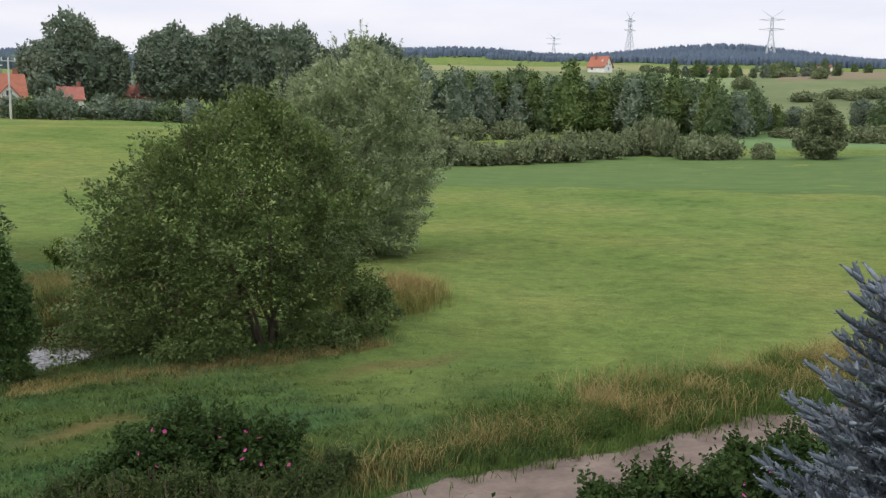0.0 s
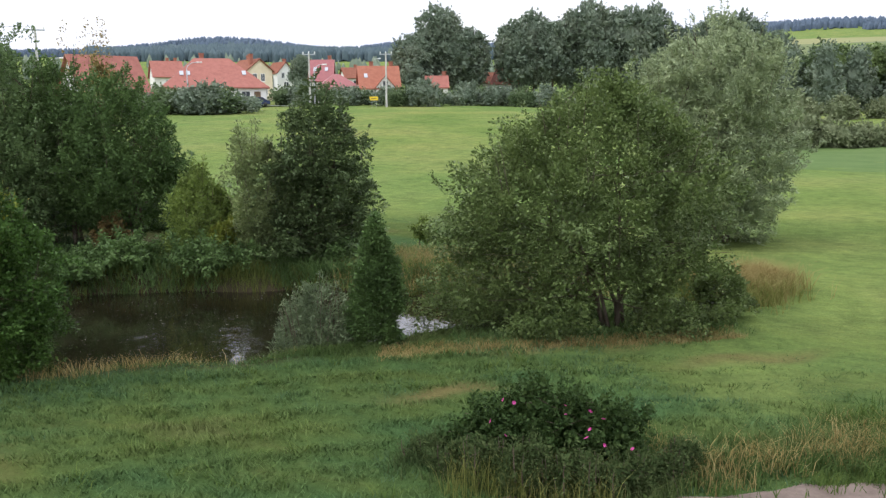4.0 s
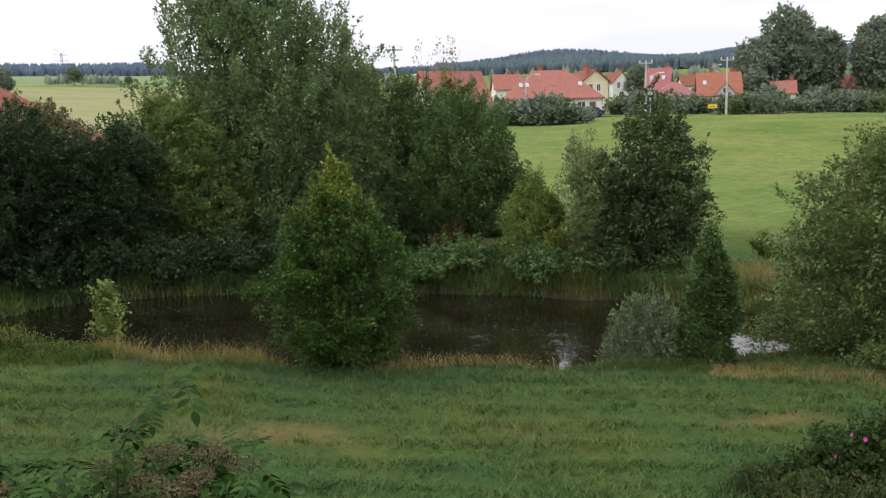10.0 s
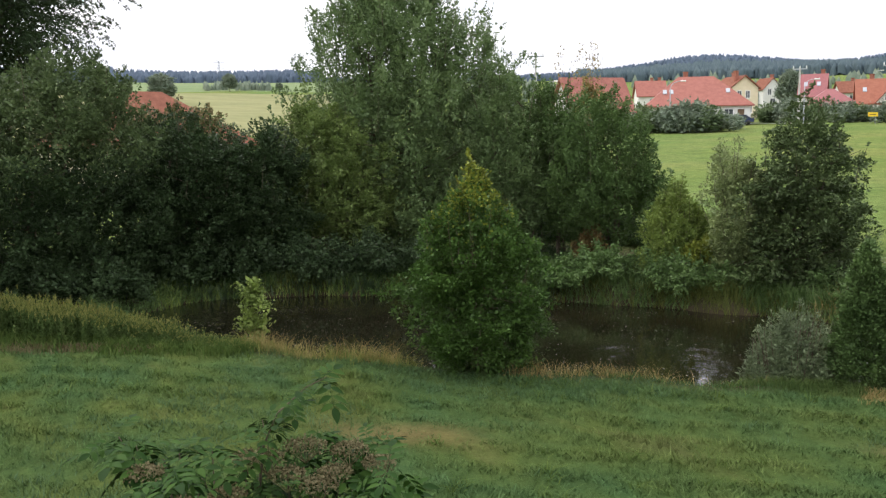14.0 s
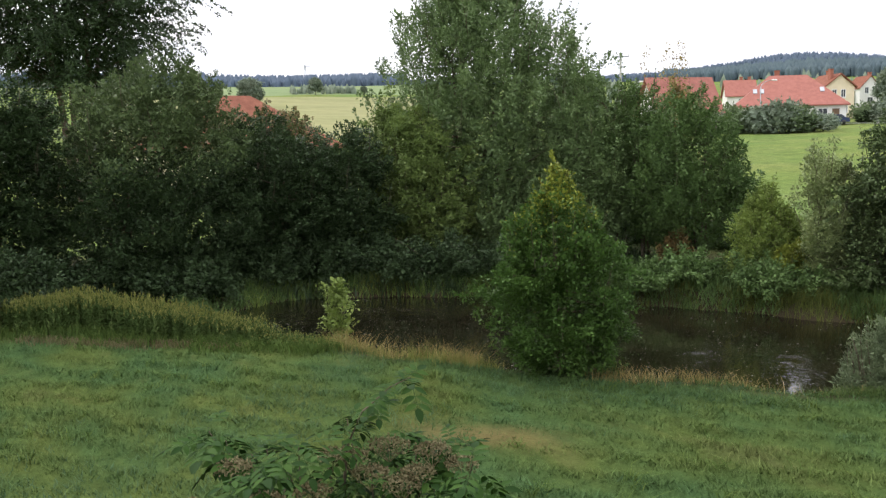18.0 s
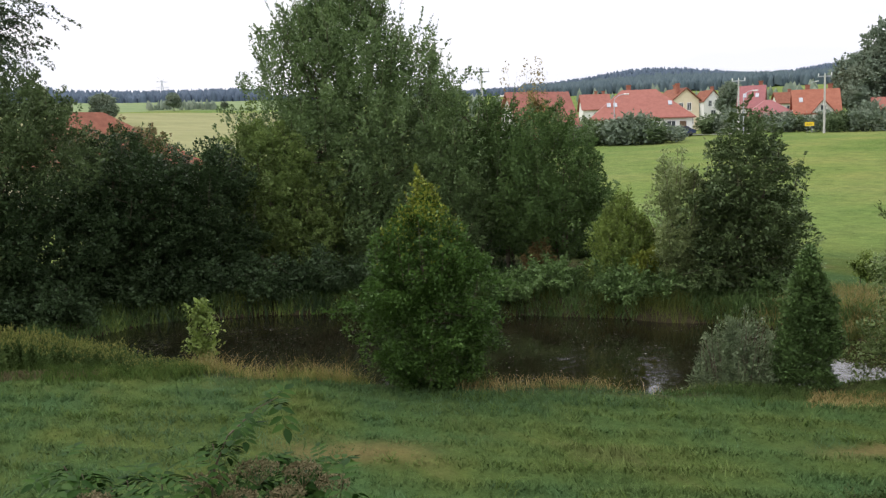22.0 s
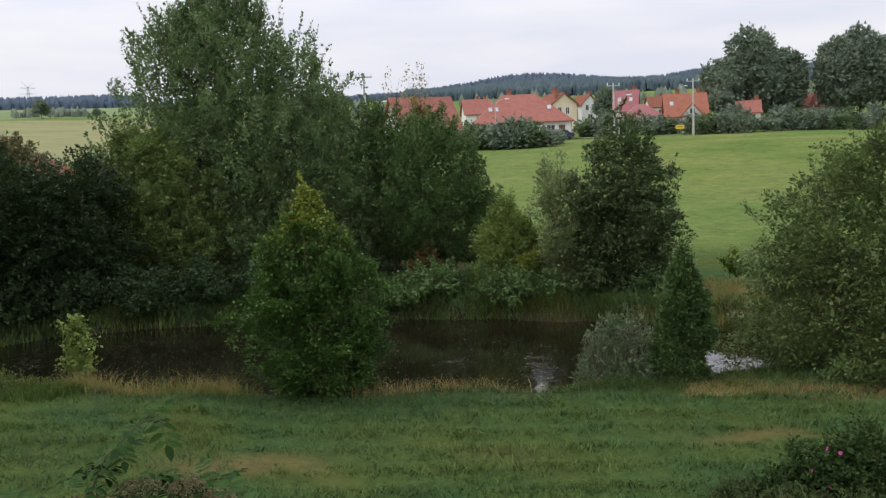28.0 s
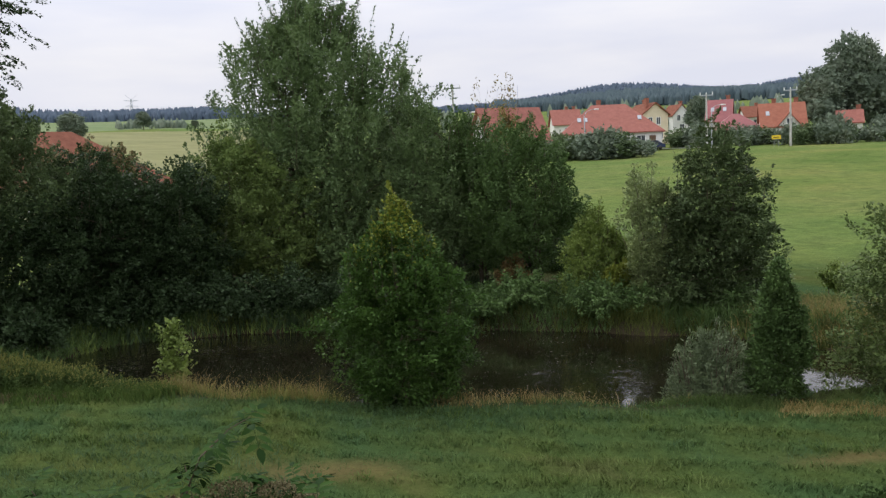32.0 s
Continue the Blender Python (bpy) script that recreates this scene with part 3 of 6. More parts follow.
        knee = foot + (crest - foot) * np.array([0.3, 0.3, 0.5])
        ln_ = np.concatenate([bent(rng, foot, knee, 5), bent(rng, knee, crest, 5)[1:]])
        lines.append((ln_, np.linspace(stem_r * rng.uniform(0.75, 1.1), stem_r * 0.15, len(ln_))))
    joints = np.concatenate([q[2:] for q, _ in lines])
    for b in end[rng.integers(n, size=limbs)]:
        lower = joints[joints[:, 2] < b[2] + 0.2]
        if len(lower):
            a = lower[np.argsort(np.linalg.norm(lower - b, axis=1))[int(rng.integers(min(3, len(lower))))]]
            lines.append((bent(rng, a, b, 5, 0.05), np.linspace(min(0.03, stem_r * 0.3), 0.004, 5)))
    for a, b in lead:
        lines.append((bent(rng, a - [0, 0, 0.4], b, 5, 0.03), np.linspace(0.012, 0.003, 5)))
    v, f_ = tubes(lines, 6)
    mesh_from("trunk", v, f_, bark or BARK, t, smooth=True)
    return t


def blades(rng, pts, height, width, lean=0.35, curl=0.5):
    """Grass blades: two-piece bent strips, one quad and one triangle as two quads sharing a tip."""
    n = len(pts)
    h = np.broadcast_to(height, n)[:, None]
    a = rng.uniform(0, 2 * np.pi, n)
    side = np.stack([np.cos(a), np.sin(a), 0 * a], 1) * np.broadcast_to(width, n)[:, None] * 0.5
    tilt = rng.normal(size=(n, 3)) * lean * [1, 1, 0]
    mid = pts + (np.array([0, 0, 0.55]) + tilt * 0.4) * h
    end = pts + (np.array([0, 0, 1.0]) + tilt * (0.8 + curl) - np.array([0, 0, 0.25 * curl])) * h
    v = np.stack([pts - side, pts + side, mid + side * 0.7, mid - side * 0.7, end], 1).reshape(-1, 3)
    o = np.arange(n)[:, None] * 5
    f = np.concatenate([o + [0, 1, 2], o + [0, 2, 3], o + [3, 2, 4]])
    return v, f


def sprigs(rng, pts, height, width):
    """Short grass: one leaning triangle a blade."""
    n = len(pts)
    h = np.broadcast_to(height, n)[:, None]
    a = rng.uniform(0, 2 * np.pi, n)
    side = np.stack([np.cos(a), np.sin(a), 0 * a], 1) * np.broadcast_to(width, n)[:, None] * 0.5
    end = pts + (np.array([0, 0, 1.0]) + rng.normal(size=(n, 3)) * [0.6, 0.6, 0.1]) * h
    return np.stack([pts - side, pts + side, end], 1).reshape(-1, 3), np.arange(3 * n).reshape(n, 3)

# ---------------------------------------------------------------- the lie of the land
WATER_Z = -0.5
POND = (6.5, 23.6, 11.8, 5.2)


def pond_uv(x, y):
    return -0.83 * x - 0.557 * y, -0.557 * x + 0.83 * y


def pond_xy(u, v):
    return -0.83 * u - 0.557 * v, -0.557 * u + 0.83 * v


def pond_s(x, y):
    """Below 1 within the pond."""
    u, v = pond_uv(x, y)
    wob = 0.35 * np.sin(u * 0.9 + 1.0) + 0.25 * np.sin(u * 2.1)
    return (np.abs(u - POND[0]) / POND[2]) ** 2.5 + (np.abs(v - POND[1] + wob * 0.5) / POND[3]) ** 2.5


def smooth(a, b, x):
    t = np.clip((x - a) / (b - a), 0, 1)
    return t * t * (3 - 2 * t)


def land(x, y):
    """Height of the ground: a flat lawn by the pond, a meadow that climbs, and hills beyond."""
    x, y = np.asarray(x, float), np.asarray(y, float)
    d = np.hypot(x, y)
    az = np.degrees(np.arctan2(-x, y))
    front = smooth(-70, -40, az) * (1 - smooth(110, 140, az))
    z = np.interp(d, [34, 100, 140, 200, 300, 400, 550, 800], [0, 3.9, 6.0, 9.0, 15.5, 22.5, 35, 52])
    low = 0.44 * (1 - smooth(4, 20, az)) * (1 - smooth(220, 400, d))
    z = z * (1 - low)
    lift = (0.45 + 0.55 * smooth(-16, -11, az)) * (1 - smooth(8, 16, az))
    z = z + lift * np.interp(d, [240, 380, 550, 700, 900, 1150], [0, 8.5, 5.5, 7, 10, 0])
    ridge = 4.0 + 1.5 * np.exp(-((az + 16.5) / 8.5) ** 2) + 1.3 * np.exp(-((az - 5) / 14) ** 2) + 0.7 * np.exp(-((az - 24) / 4) ** 2) + 0.6 * np.exp(-((az - 37) / 6) ** 2) + 0.4 * np.exp(-((az - 76) / 7) ** 2) + 0.42 * np.exp(-((az - 35) / 6) ** 2) + 0.4 * np.exp(-((az + 1) / 5) ** 2)
    crest = 1300 * np.tan(np.radians(ridge)) - 14
    z = z + (crest - 52) * smooth(760, 1300, d) - 60 * smooth(1500, 2600, d)
    z = z * front + (1 - front) * np.minimum(z, 4) * 0.5
    z = z + 0.05 * np.sin(x * 0.7 + 0.3 * y) * np.sin(y * 0.5) * smooth(3, 20, d) + 0.5 * np.sin(x * 0.045 + 1) * np.sin(y * 0.05) * smooth(45, 120, d)
    u, v = pond_uv(x, y)
    rows = np.sin(v * 6.6 + 1.2 * np.sin(u * 0.45) + 0.6 * np.sin(u * 1.3)) * (0.6 + 0.4 * np.sin(u * 0.8 + v * 0.5))
    z = z + 0.035 * rows * smooth(6, 10, d) * (1 - smooth(24, 34, d))
    s = pond_s(x, y)
    return np.where(s < 1.35, z * smooth(1.0, 1.35, s) - 0.62 * (1 - smooth(0.86, 1.22, s)) - 0.5 * (1 - smooth(0.3, 0.9, s)), z)


def ground_at(x, y):
    return float(land(x, y))


azs = np.concatenate([np.arange(-40, 100, 0.56), np.arange(100, 320, 4.0)])
ds = np.concatenate([np.arange(0.5, 42, 0.33), 42 * 1.045 ** np.arange(1, 106)])
A_, D_ = np.meshgrid(np.radians(azs), ds)
gx, gy = -D_ * np.sin(A_), D_ * np.cos(A_)
gv = np.stack([gx, gy, land(gx, gy)], -1).reshape(-1, 3)
na, nd = len(azs), len(ds)
gi = np.arange(nd - 1)[:, None] * na + np.arange(na)[None]
gj = np.arange(nd - 1)[:, None] * na + (np.arange(na)[None] + 1) % na
gf = np.stack([gi, gi + na, gj + na, gj], -1).reshape(-1, 4)[:, ::-1]
ground = mesh_from("ground", gv, gf, GRASSLAND, smooth=True)
grow = ground.data.attributes.new("mown", "FLOAT", "POINT")
g_az, g_d = np.degrees(np.arctan2(-gv[:, 0], gv[:, 1])), np.hypot(gv[:, 0], gv[:, 1])
mown = np.maximum(smooth(12, 22, g_d + 1.5 * np.sin(g_az * 0.5)) * (1 - smooth(8, 22, g_az)), smooth(36, 44, g_d))
grow.data.foreach_set("value", mown.astype(np.float32))
wet = ground.data.attributes.new("mud_dark", "FLOAT", "POINT")
gu, gw = pond_uv(gv[:, 0], gv[:, 1])
# mud round the pond, and the same dark below the far trees
mud_dark = np.maximum(1 - smooth(1.12, 1.5, pond_s(gv[:, 0], gv[:, 1])), smooth(26.5, 28.5, gw) * (1 - smooth(36, 40, gw)) * smooth(-3, 1, gu) * (1 - smooth(24, 28, gu)) * 0.85)
# the same dark below the trees left of the pond
mud_dark = np.maximum(mud_dark, smooth(25, 26.5, g_d) * (1 - smooth(38, 42, g_d)) * smooth(66, 69, g_az) * (1 - smooth(100, 110, g_az)))
wet.data.foreach_set("value", mud_dark.astype(np.float32))
bare = ground.data.attributes.new("dry", "FLOAT", "POINT")
DRY = ((5.6, 13.6, 1.5, 0.55), (-6.2, 17.6, 1.8, 0.35), (-9.5, 16.0, 1.6, 0.35), (-3.0, 15.2, 1.2, 0.3))


def dryness(x, y):
    du, dv = pond_uv(x, y)
    k = np.zeros(np.shape(x))
    for cu, cv, ru, rv in DRY:
        k = np.maximum(k, np.exp(-(((du - cu) / ru) ** 2 + ((dv - cv + 0.2 * np.sin(du * 2.3)) / rv) ** 2) ** 1.5))
    return k


bare.data.foreach_set("value", (dryness(gv[:, 0], gv[:, 1]) * 0.6).astype(np.float32))
tagged(ground, "rolling grassland with a mown lawn and meadow, green with dry straw patches", "ground", kind="structure")
cap = mesh_from("ground", np.concatenate([gv[:na], [[0, 0, 0]]]), np.stack([np.arange(na), (np.arange(na) + 1) % na, np.full(na, na)], -1), GRASSLAND)
cap.parent = ground

# pond water
th = np.linspace(0, 2 * np.pi, 240, endpoint=False)
rings = []
for r in np.linspace(0.02, 1.12, 44):
    u = POND[0] + POND[2] * r * np.sign(np.cos(th)) * np.abs(np.cos(th)) ** 0.8
    v = POND[1] + POND[3] * r * np.sign(np.sin(th)) * np.abs(np.sin(th)) ** 0.8
    px, py = pond_xy(u, v)
    rings.append(np.stack([px, py, np.full_like(px, WATER_Z)], -1))
wv = np.concatenate(rings)
wi = np.arange(43)[:, None] * 240 + np.arange(240)[None]
wj = np.arange(43)[:, None] * 240 + (np.arange(240)[None] + 1) % 240
water = mesh_from("water", wv, np.stack([wi, wj, wj + 240, wi + 240], -1).reshape(-1, 4), WATER)
wu, ww = pond_uv(wv[:, 0], wv[:, 1])
stir = np.zeros(len(wv))
for cu, cv, ru, rv, force in ((5.4, 24.8, 0.5, 1.3, 1.2), (1.0, 23.0, 0.42, 1.4, 1), (0.5, 21.4, 0.5, 0.7, 1), (12.7, 25.6, 1.1, 0.55, 1.6), (14.3, 24.9, 1.2, 0.65, 1.6), (15.6, 23.4, 1.2, 0.8, 1.6), (-3.4, 21.2, 0.7, 1.3, 1), (3.2, 22.6, 0.5, 0.9, 1)):
    stir = np.maximum(stir, force * np.exp(-(((wu - cu) / ru) ** 2 + ((ww - cv) / rv) ** 2)))
breeze = water.data.attributes.new("breeze", "FLOAT", "POINT")
breeze.data.foreach_set("value", (0.02 + stir).astype(np.float32))
tagged(water, "still dark brown pond water that mirrors the trees", "pond", kind="structure")

# dirt road beyond the roses
ROAD_P, ROAD_D, ROAD_W = (0.35, 11.25), (0.885, 0.465), 1.05


def road_offset(x, y):
    dx, dy = x - ROAD_P[0], y - ROAD_P[1]
    along = dx * ROAD_D[0] + dy * ROAD_D[1]
    return along, -dx * ROAD_D[1] + dy * ROAD_D[0] + 0.035 * np.minimum(along + 2.5, 0) ** 2


rl, rw = np.arange(-12, 46, 0.25), np.linspace(-1, 1, 11)
RL, RW = np.meshgrid(rl, rw)
edge = 1 + 0.10 * np.sin(RL * 1.3) + 0.07 * np.sin(RL * 3.1 + 1) + 0.05 * np.sin(RL * 7.7)
off = RW * ROAD_W * edge - 0.035 * np.minimum(RL + 2.5, 0) ** 2
rx = ROAD_P[0] + RL * ROAD_D[0] - off * ROAD_D[1]
ry = ROAD_P[1] + RL * ROAD_D[1] + off * ROAD_D[0]
rut = -0.035 * np.exp(-((np.abs(RW) - 0.55) / 0.16) ** 2) + 0.02 * np.exp(-(RW / 0.25) ** 2)
rz = land(rx, ry) + 0.045 + rut - 0.05 * np.abs(RW) ** 6
k = len(rl)
ri = np.arange(10)[:, None] * k + np.arange(k - 1)[None]
road = mesh_from("road", np.stack([rx, ry, rz], -1).reshape(-1, 3), np.stack([ri, ri + 1, ri + k + 1, ri + k], -1).reshape(-1, 4), DIRT, smooth=True)
tagged(road, "narrow pinkish-grey dirt track with worn ruts", "dirt road", kind="structure")


# ---------------------------------------------------------------- trees round the pond
def planted(az, d):
    x, y = polar(az, d)
    return x, y, ground_at(x, y)


def stand(name, label, category, az, d, lobes, tips, leaf, mat, seed, **more):
    x, y, z = planted(az, d)
    lobes = [(a * math.cos(radians(az)) - b * math.sin(radians(az)), a * math.sin(radians(az)) + b * math.cos(radians(az)), c, *r) for a, b, c, *r in lobes]
    if "sprouts" in more:
        more["sprouts"] = [(a, b, c or 9.4 - 0.26 * a * a + 0.6 * math.sin(a * 5 + b * 3), h, k) for a, b, c, h, k in more["sprouts"]]
        more["sprouts"] = [(a * math.cos(radians(az)) - b * math.sin(radians(az)), a * math.sin(radians(az)) + b * math.cos(radians(az)), c, h, k) for a, b, c, h, k in more["sprouts"]]
    return tree(name, label, category, x, y, z, lobes, tips, leaf, mat, seed, **more)


crown_tree("large_bush", "broad dark green leafy bush with several trunks on the pond bank", "bush", 13.9, 20.9,
           [(5.75, -0.2, 1.3), (5.3, -1.0, 2.0), (4.7, -1.75, 2.55), (4.1, -2.2, 2.85), (3.5, -3.0, 3.0), (2.85, -3.3, 3.05), (2.05, -2.85, 3.05), (1.25, -3.1, 3.0), (0.5, -3.45, 2.9), (0.05, -3.5, 2.2)],
           0.085, L_BUSH, 11, 0.62, 0.34, 0.35, 0.22, 2.3, 0.18, 0.7, stems=7, stem_r=0.065, bark=BARK_PALE, limbs=70, shoots=(22, 0.9), notch=(0.35, 1.35, 1.05), tri=False, per=40)
crown_tree("shrub", "low leafy shrub at the foot of the large bush", "bush", 4.9, 22.0, [(1.3, -0.4, 0.3), (0.9, -0.65, 0.55), (0.4, -0.7, 0.7), (0.05, -0.5, 0.5)], 0.08, L_BUSH, 19, 0.4, 0.25, 0.3, 0.2, 2.2, stems=4, stem_r=0.02, limbs=8)
crown_tree("willow_tree", "tall rounded grey-green willow with fine narrow leaves", "tree", 5.7, 35.5,
           [(8.35, -0.4, 0.5), (7.7, -1.75, 1.6), (6.8, -2.9, 2.45), (5.6, -3.2, 2.8), (4.15, -3.2, 2.9), (2.7, -2.95, 2.65), (1.2, -2.5, 2.45), (0.2, -1.2, 2.0)],
           0.15, L_WILLOW, 12, 0.95, 0.34, 0.55, 0.15, 2.1, 0.14, 0.85, aspect=0.34, stems=4, stem_r=0.14, limbs=50, shoots=(26, 1.0), per=46, fan=0.3)
crown_tree("birch_tree", "young bushy birch in full green leaf with a yellowing top", "tree", 50.8, 18.9,
           [(4.25, -0.14, 0.14), (3.95, -0.48, 0.45), (3.5, -0.84, 0.78), (3.0, -1.1, 1.02), (2.5, -1.32, 1.25), (1.95, -1.45, 1.36), (1.33, -1.42, 1.42), (0.7, -1.15, 1.28), (0.25, -0.82, 1.0), (0.05, -0.5, 0.65)],
           0.075, L_BIRCH, 13, 0.5, 0.2, 0.55, 0.35, 2.2, 0.24, 0.9, aspect=0.66, stems=1, stem_r=0.06, top=(3.75, L_BIRCH_TOP), tri=False, shoots=(30, 0.45), per=36)
stand("sapling", "thin yellowish sapling on the water's edge", "sapling", 65.1, 22.2,
      [(0, 0, 1.75, 0.28, 0.28, 0.62), (0.05, 0, 0.95, 0.45, 0.4, 0.75)], 210, 0.085, L_OLIVE, 14, twig=0.38, per=9, stems=2, stem_r=0.02, branches=8)
crown_tree("silver_willow_bush", "low silvery grey willow bush at the water", "bush", 31.0, 19.6,
           [(1.75, -0.4, 0.2), (1.5, -0.65, 0.5), (0.95, -0.85, 0.8), (0.35, -0.7, 0.8), (0.05, -0.45, 0.6)], 0.10, L_SILVER, 15, 0.5, 0.2, 0.8, 0.05, 1.8, 0.3, 0.9, aspect=0.3, stems=7, stem_r=0.02, limbs=24, shoots=(46, 0.6), tri=False, fan=0.3)
crown_tree("columnar_alder", "narrow dark green young alder, upright like a cone", "tree", 27.1, 19.3,
           [(2.85, -0.05, 0.03), (2.55, -0.25, 0.22), (2.0, -0.42, 0.38), (1.3, -0.58, 0.52), (0.6, -0.66, 0.62), (0.1, -0.5, 0.5)], 0.075, L_DARK, 16, 0.34, 0.2, 0.5, 0.15, 2.2, 0.16, 0.9, stems=1, stem_r=0.035, limbs=0, tri=False)
crown_tree("alder_tree", "broad dark green alder on the far bank, leafy to the ground", "tree", 31.0, 30.2,
           [(5.7, -0.5, 0.75), (5.1, -0.95, 1.35), (4.4, -1.2, 1.85), (3.85, -1.4, 2.1), (3.0, -1.6, 1.85), (2.0, -2.0, 2.05), (0.95, -2.35, 1.7), (0.2, -2.1, 1.4)],
           0.11, L_ALDER, 17, 0.85, 0.42, 0.22, 0.22, 2.2, 0.22, 0.85, stems=4, stem_r=0.09, limbs=50, shoots=(8, 0.6))
crown_tree("grey_willow", "pale grey-green willow shrub leaning against the alder", "tree", 34.6, 29.6,
           [(4.5, -0.6, 0.3), (4.0, -0.95, 0.6), (3.0, -0.95, 0.9), (2.0, -0.8, 1.0), (1.0, -0.6, 0.9), (0.2, -0.5, 0.8)], 0.10, L_PALE, 58, 0.7, 0.3, 0.5, 0.15, 1.7, 0.22, 0.8, aspect=0.45, stems=4, stem_r=0.04, limbs=26, shoots=(9, 0.8))
crown_tree("olive_bush", "light olive green bush on the far bank", "bush", 37.9, 31.0,
           [(3.35, -0.3, 0.15), (2.5, -1.0, 0.85), (1.55, -1.4, 1.4), (0.5, -1.6, 1.6), (0.1, -1.4, 1.5)], 0.095, L_OLIVE, 18, 0.7, 0.3, 0.55, 0.12, 2.0, 0.16, 0.8, stems=5, stem_r=0.04, limbs=24, shoots=(10, 0.7))
for i, (az, d, rows, mat) in enumerate([
        (42.6, 34.0, [(6.5, -0.9, 1.0), (5.5, -1.7, 1.6), (4.0, -2.0, 2.15), (2.8, -2.0, 2.3), (1.9, -1.8, 2.1), (1.2, -1.2, 1.5)], L_DARK),
        (45.6, 35.5, [(6.7, -0.9, 0.8), (5.4, -1.5, 1.5), (3.9, -1.7, 1.8), (2.9, -1.7, 1.8), (1.9, -1.5, 1.6), (1.3, -0.9, 1.0)], L_DARK),
        (48.2, 35.0, [(7.4, -0.9, 0.2), (6.0, -1.6, 1.1), (3.9, -1.8, 1.7), (2.6, -1.6, 1.7), (1.5, -1.4, 1.5), (0.9, -0.8, 1.2)], L_ASPEN)]):
    crown_tree("alder_tree", "dark green alder with bare lower trunks on the far bank", "tree", az, d, rows, 0.10, mat, 20 + i, 0.85, 0.34, 0.62, 0.1, 2.0, 0.16, 0.85, stems=6, stem_r=0.06, spread=0.4, limbs=40, shoots=(18, 0.9), group="alders on the far bank", bare=rows[-1][0] - 0.3)
crown_tree("aspen_tree", "tall aspen with upright shoots and pale glinting leaves", "tree", 55.2, 38.0,
           [(11.6, -1.0, 1.3), (10.7, -2.2, 1.6), (9.6, -2.9, 3.3), (8.4, -3.2, 3.7), (7.3, -3.5, 3.9), (6.1, -4.3, 3.9), (4.7, -4.6, 4.0), (2.6, -4.6, 3.9), (0.8, -4.2, 3.4), (0.1, -3.6, 3.0)],
           0.115, L_ASPEN, 30, 1.1, 0.34, 0.8, 0.05, 1.9, 0.3, 0.75, stems=6, stem_r=0.14, spread=0.6, limbs=70, shoots=(90, 1.7), per=46)
crown_tree("young_aspen", "slim young aspen with sparse upright leaves", "tree", 49.9, 39.0, [(8.7, -0.15, 0.2), (7.8, -0.5, 0.45), (6.0, -0.6, 0.6), (3.0, -0.7, 0.7), (1.0, -0.5, 0.5)], 0.11, L_ASPEN, 31, 0.8, 0.25, 0.9, 0.0, 0.9, 0.2, 0.9, stems=2, stem_r=0.05, limbs=20, shoots=(14, 1.3))
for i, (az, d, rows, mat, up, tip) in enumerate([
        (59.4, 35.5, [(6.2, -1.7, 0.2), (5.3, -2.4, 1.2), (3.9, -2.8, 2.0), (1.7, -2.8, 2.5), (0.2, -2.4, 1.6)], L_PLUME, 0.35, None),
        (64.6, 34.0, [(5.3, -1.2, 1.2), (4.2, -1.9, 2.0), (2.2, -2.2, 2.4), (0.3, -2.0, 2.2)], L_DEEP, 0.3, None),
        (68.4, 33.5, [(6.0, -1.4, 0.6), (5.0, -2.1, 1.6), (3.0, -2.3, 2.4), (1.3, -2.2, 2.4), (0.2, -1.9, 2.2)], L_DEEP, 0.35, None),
        # the lit top is put into colour: dark leaves below, lighter ones above
        (76.4, 32.5, [(7.8, 0.0, 1.8), (7.0, -1.9, 2.7), (6.0, -2.7, 3.3), (4.2, -3.4, 3.6), (2.2, -3.6, 3.5), (0.7, -3.2, 3.3), (0.1, -2.8, 2.2)], L_DEEP, 0.65, (4.2, L_ALDER, "lighter leaves, the lit crown top put into colour")),
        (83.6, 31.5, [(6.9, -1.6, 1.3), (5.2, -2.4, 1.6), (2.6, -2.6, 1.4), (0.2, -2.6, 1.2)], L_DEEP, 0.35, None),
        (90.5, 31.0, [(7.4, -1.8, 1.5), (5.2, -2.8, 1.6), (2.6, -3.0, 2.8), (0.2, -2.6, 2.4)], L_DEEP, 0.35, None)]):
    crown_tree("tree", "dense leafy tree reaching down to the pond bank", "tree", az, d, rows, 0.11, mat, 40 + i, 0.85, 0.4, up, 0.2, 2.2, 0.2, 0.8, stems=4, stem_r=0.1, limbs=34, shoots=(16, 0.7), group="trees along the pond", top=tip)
crown_tree("reddish_shrub", "tall shrub with reddening upper leaves by the house", "bush", 69.2, 37.0, [(5.9, -1.5, 1.5), (5.2, -2.1, 2.1), (4.0, -2.3, 2.3), (1.0, -1.6, 1.6), (0.2, -1.2, 1.2)], 0.11, L_DARK, 59, 0.8, 0.36, 0.6, 0.1, 1.8, 0.2, 0.8, stems=4, stem_r=0.06, limbs=24, shoots=(30, 0.35), top=(5.5, L_RED))
crown_tree("tall_tree", "tall dark old tree with a broad leafy crown and stout limbs", "tree", 79.4, 60.0,
           [(20.0, -3.0, 3.5), (17.5, -6.4, 5.1), (14.0, -7.6, 6.0), (11.8, -7.8, 5.6), (10.2, -7.0, 5.4), (8.6, -5.4, 4.4), (7.0, -3.6, 3.0)],
           0.19, L_DEEP, 50, 1.7, 0.7, 0.1, 0.35, 1.9, 0.3, 0.85, stems=4, stem_r=0.3, spread=0.25, limbs=150, per=46, bare=6.0, heart=0.35)
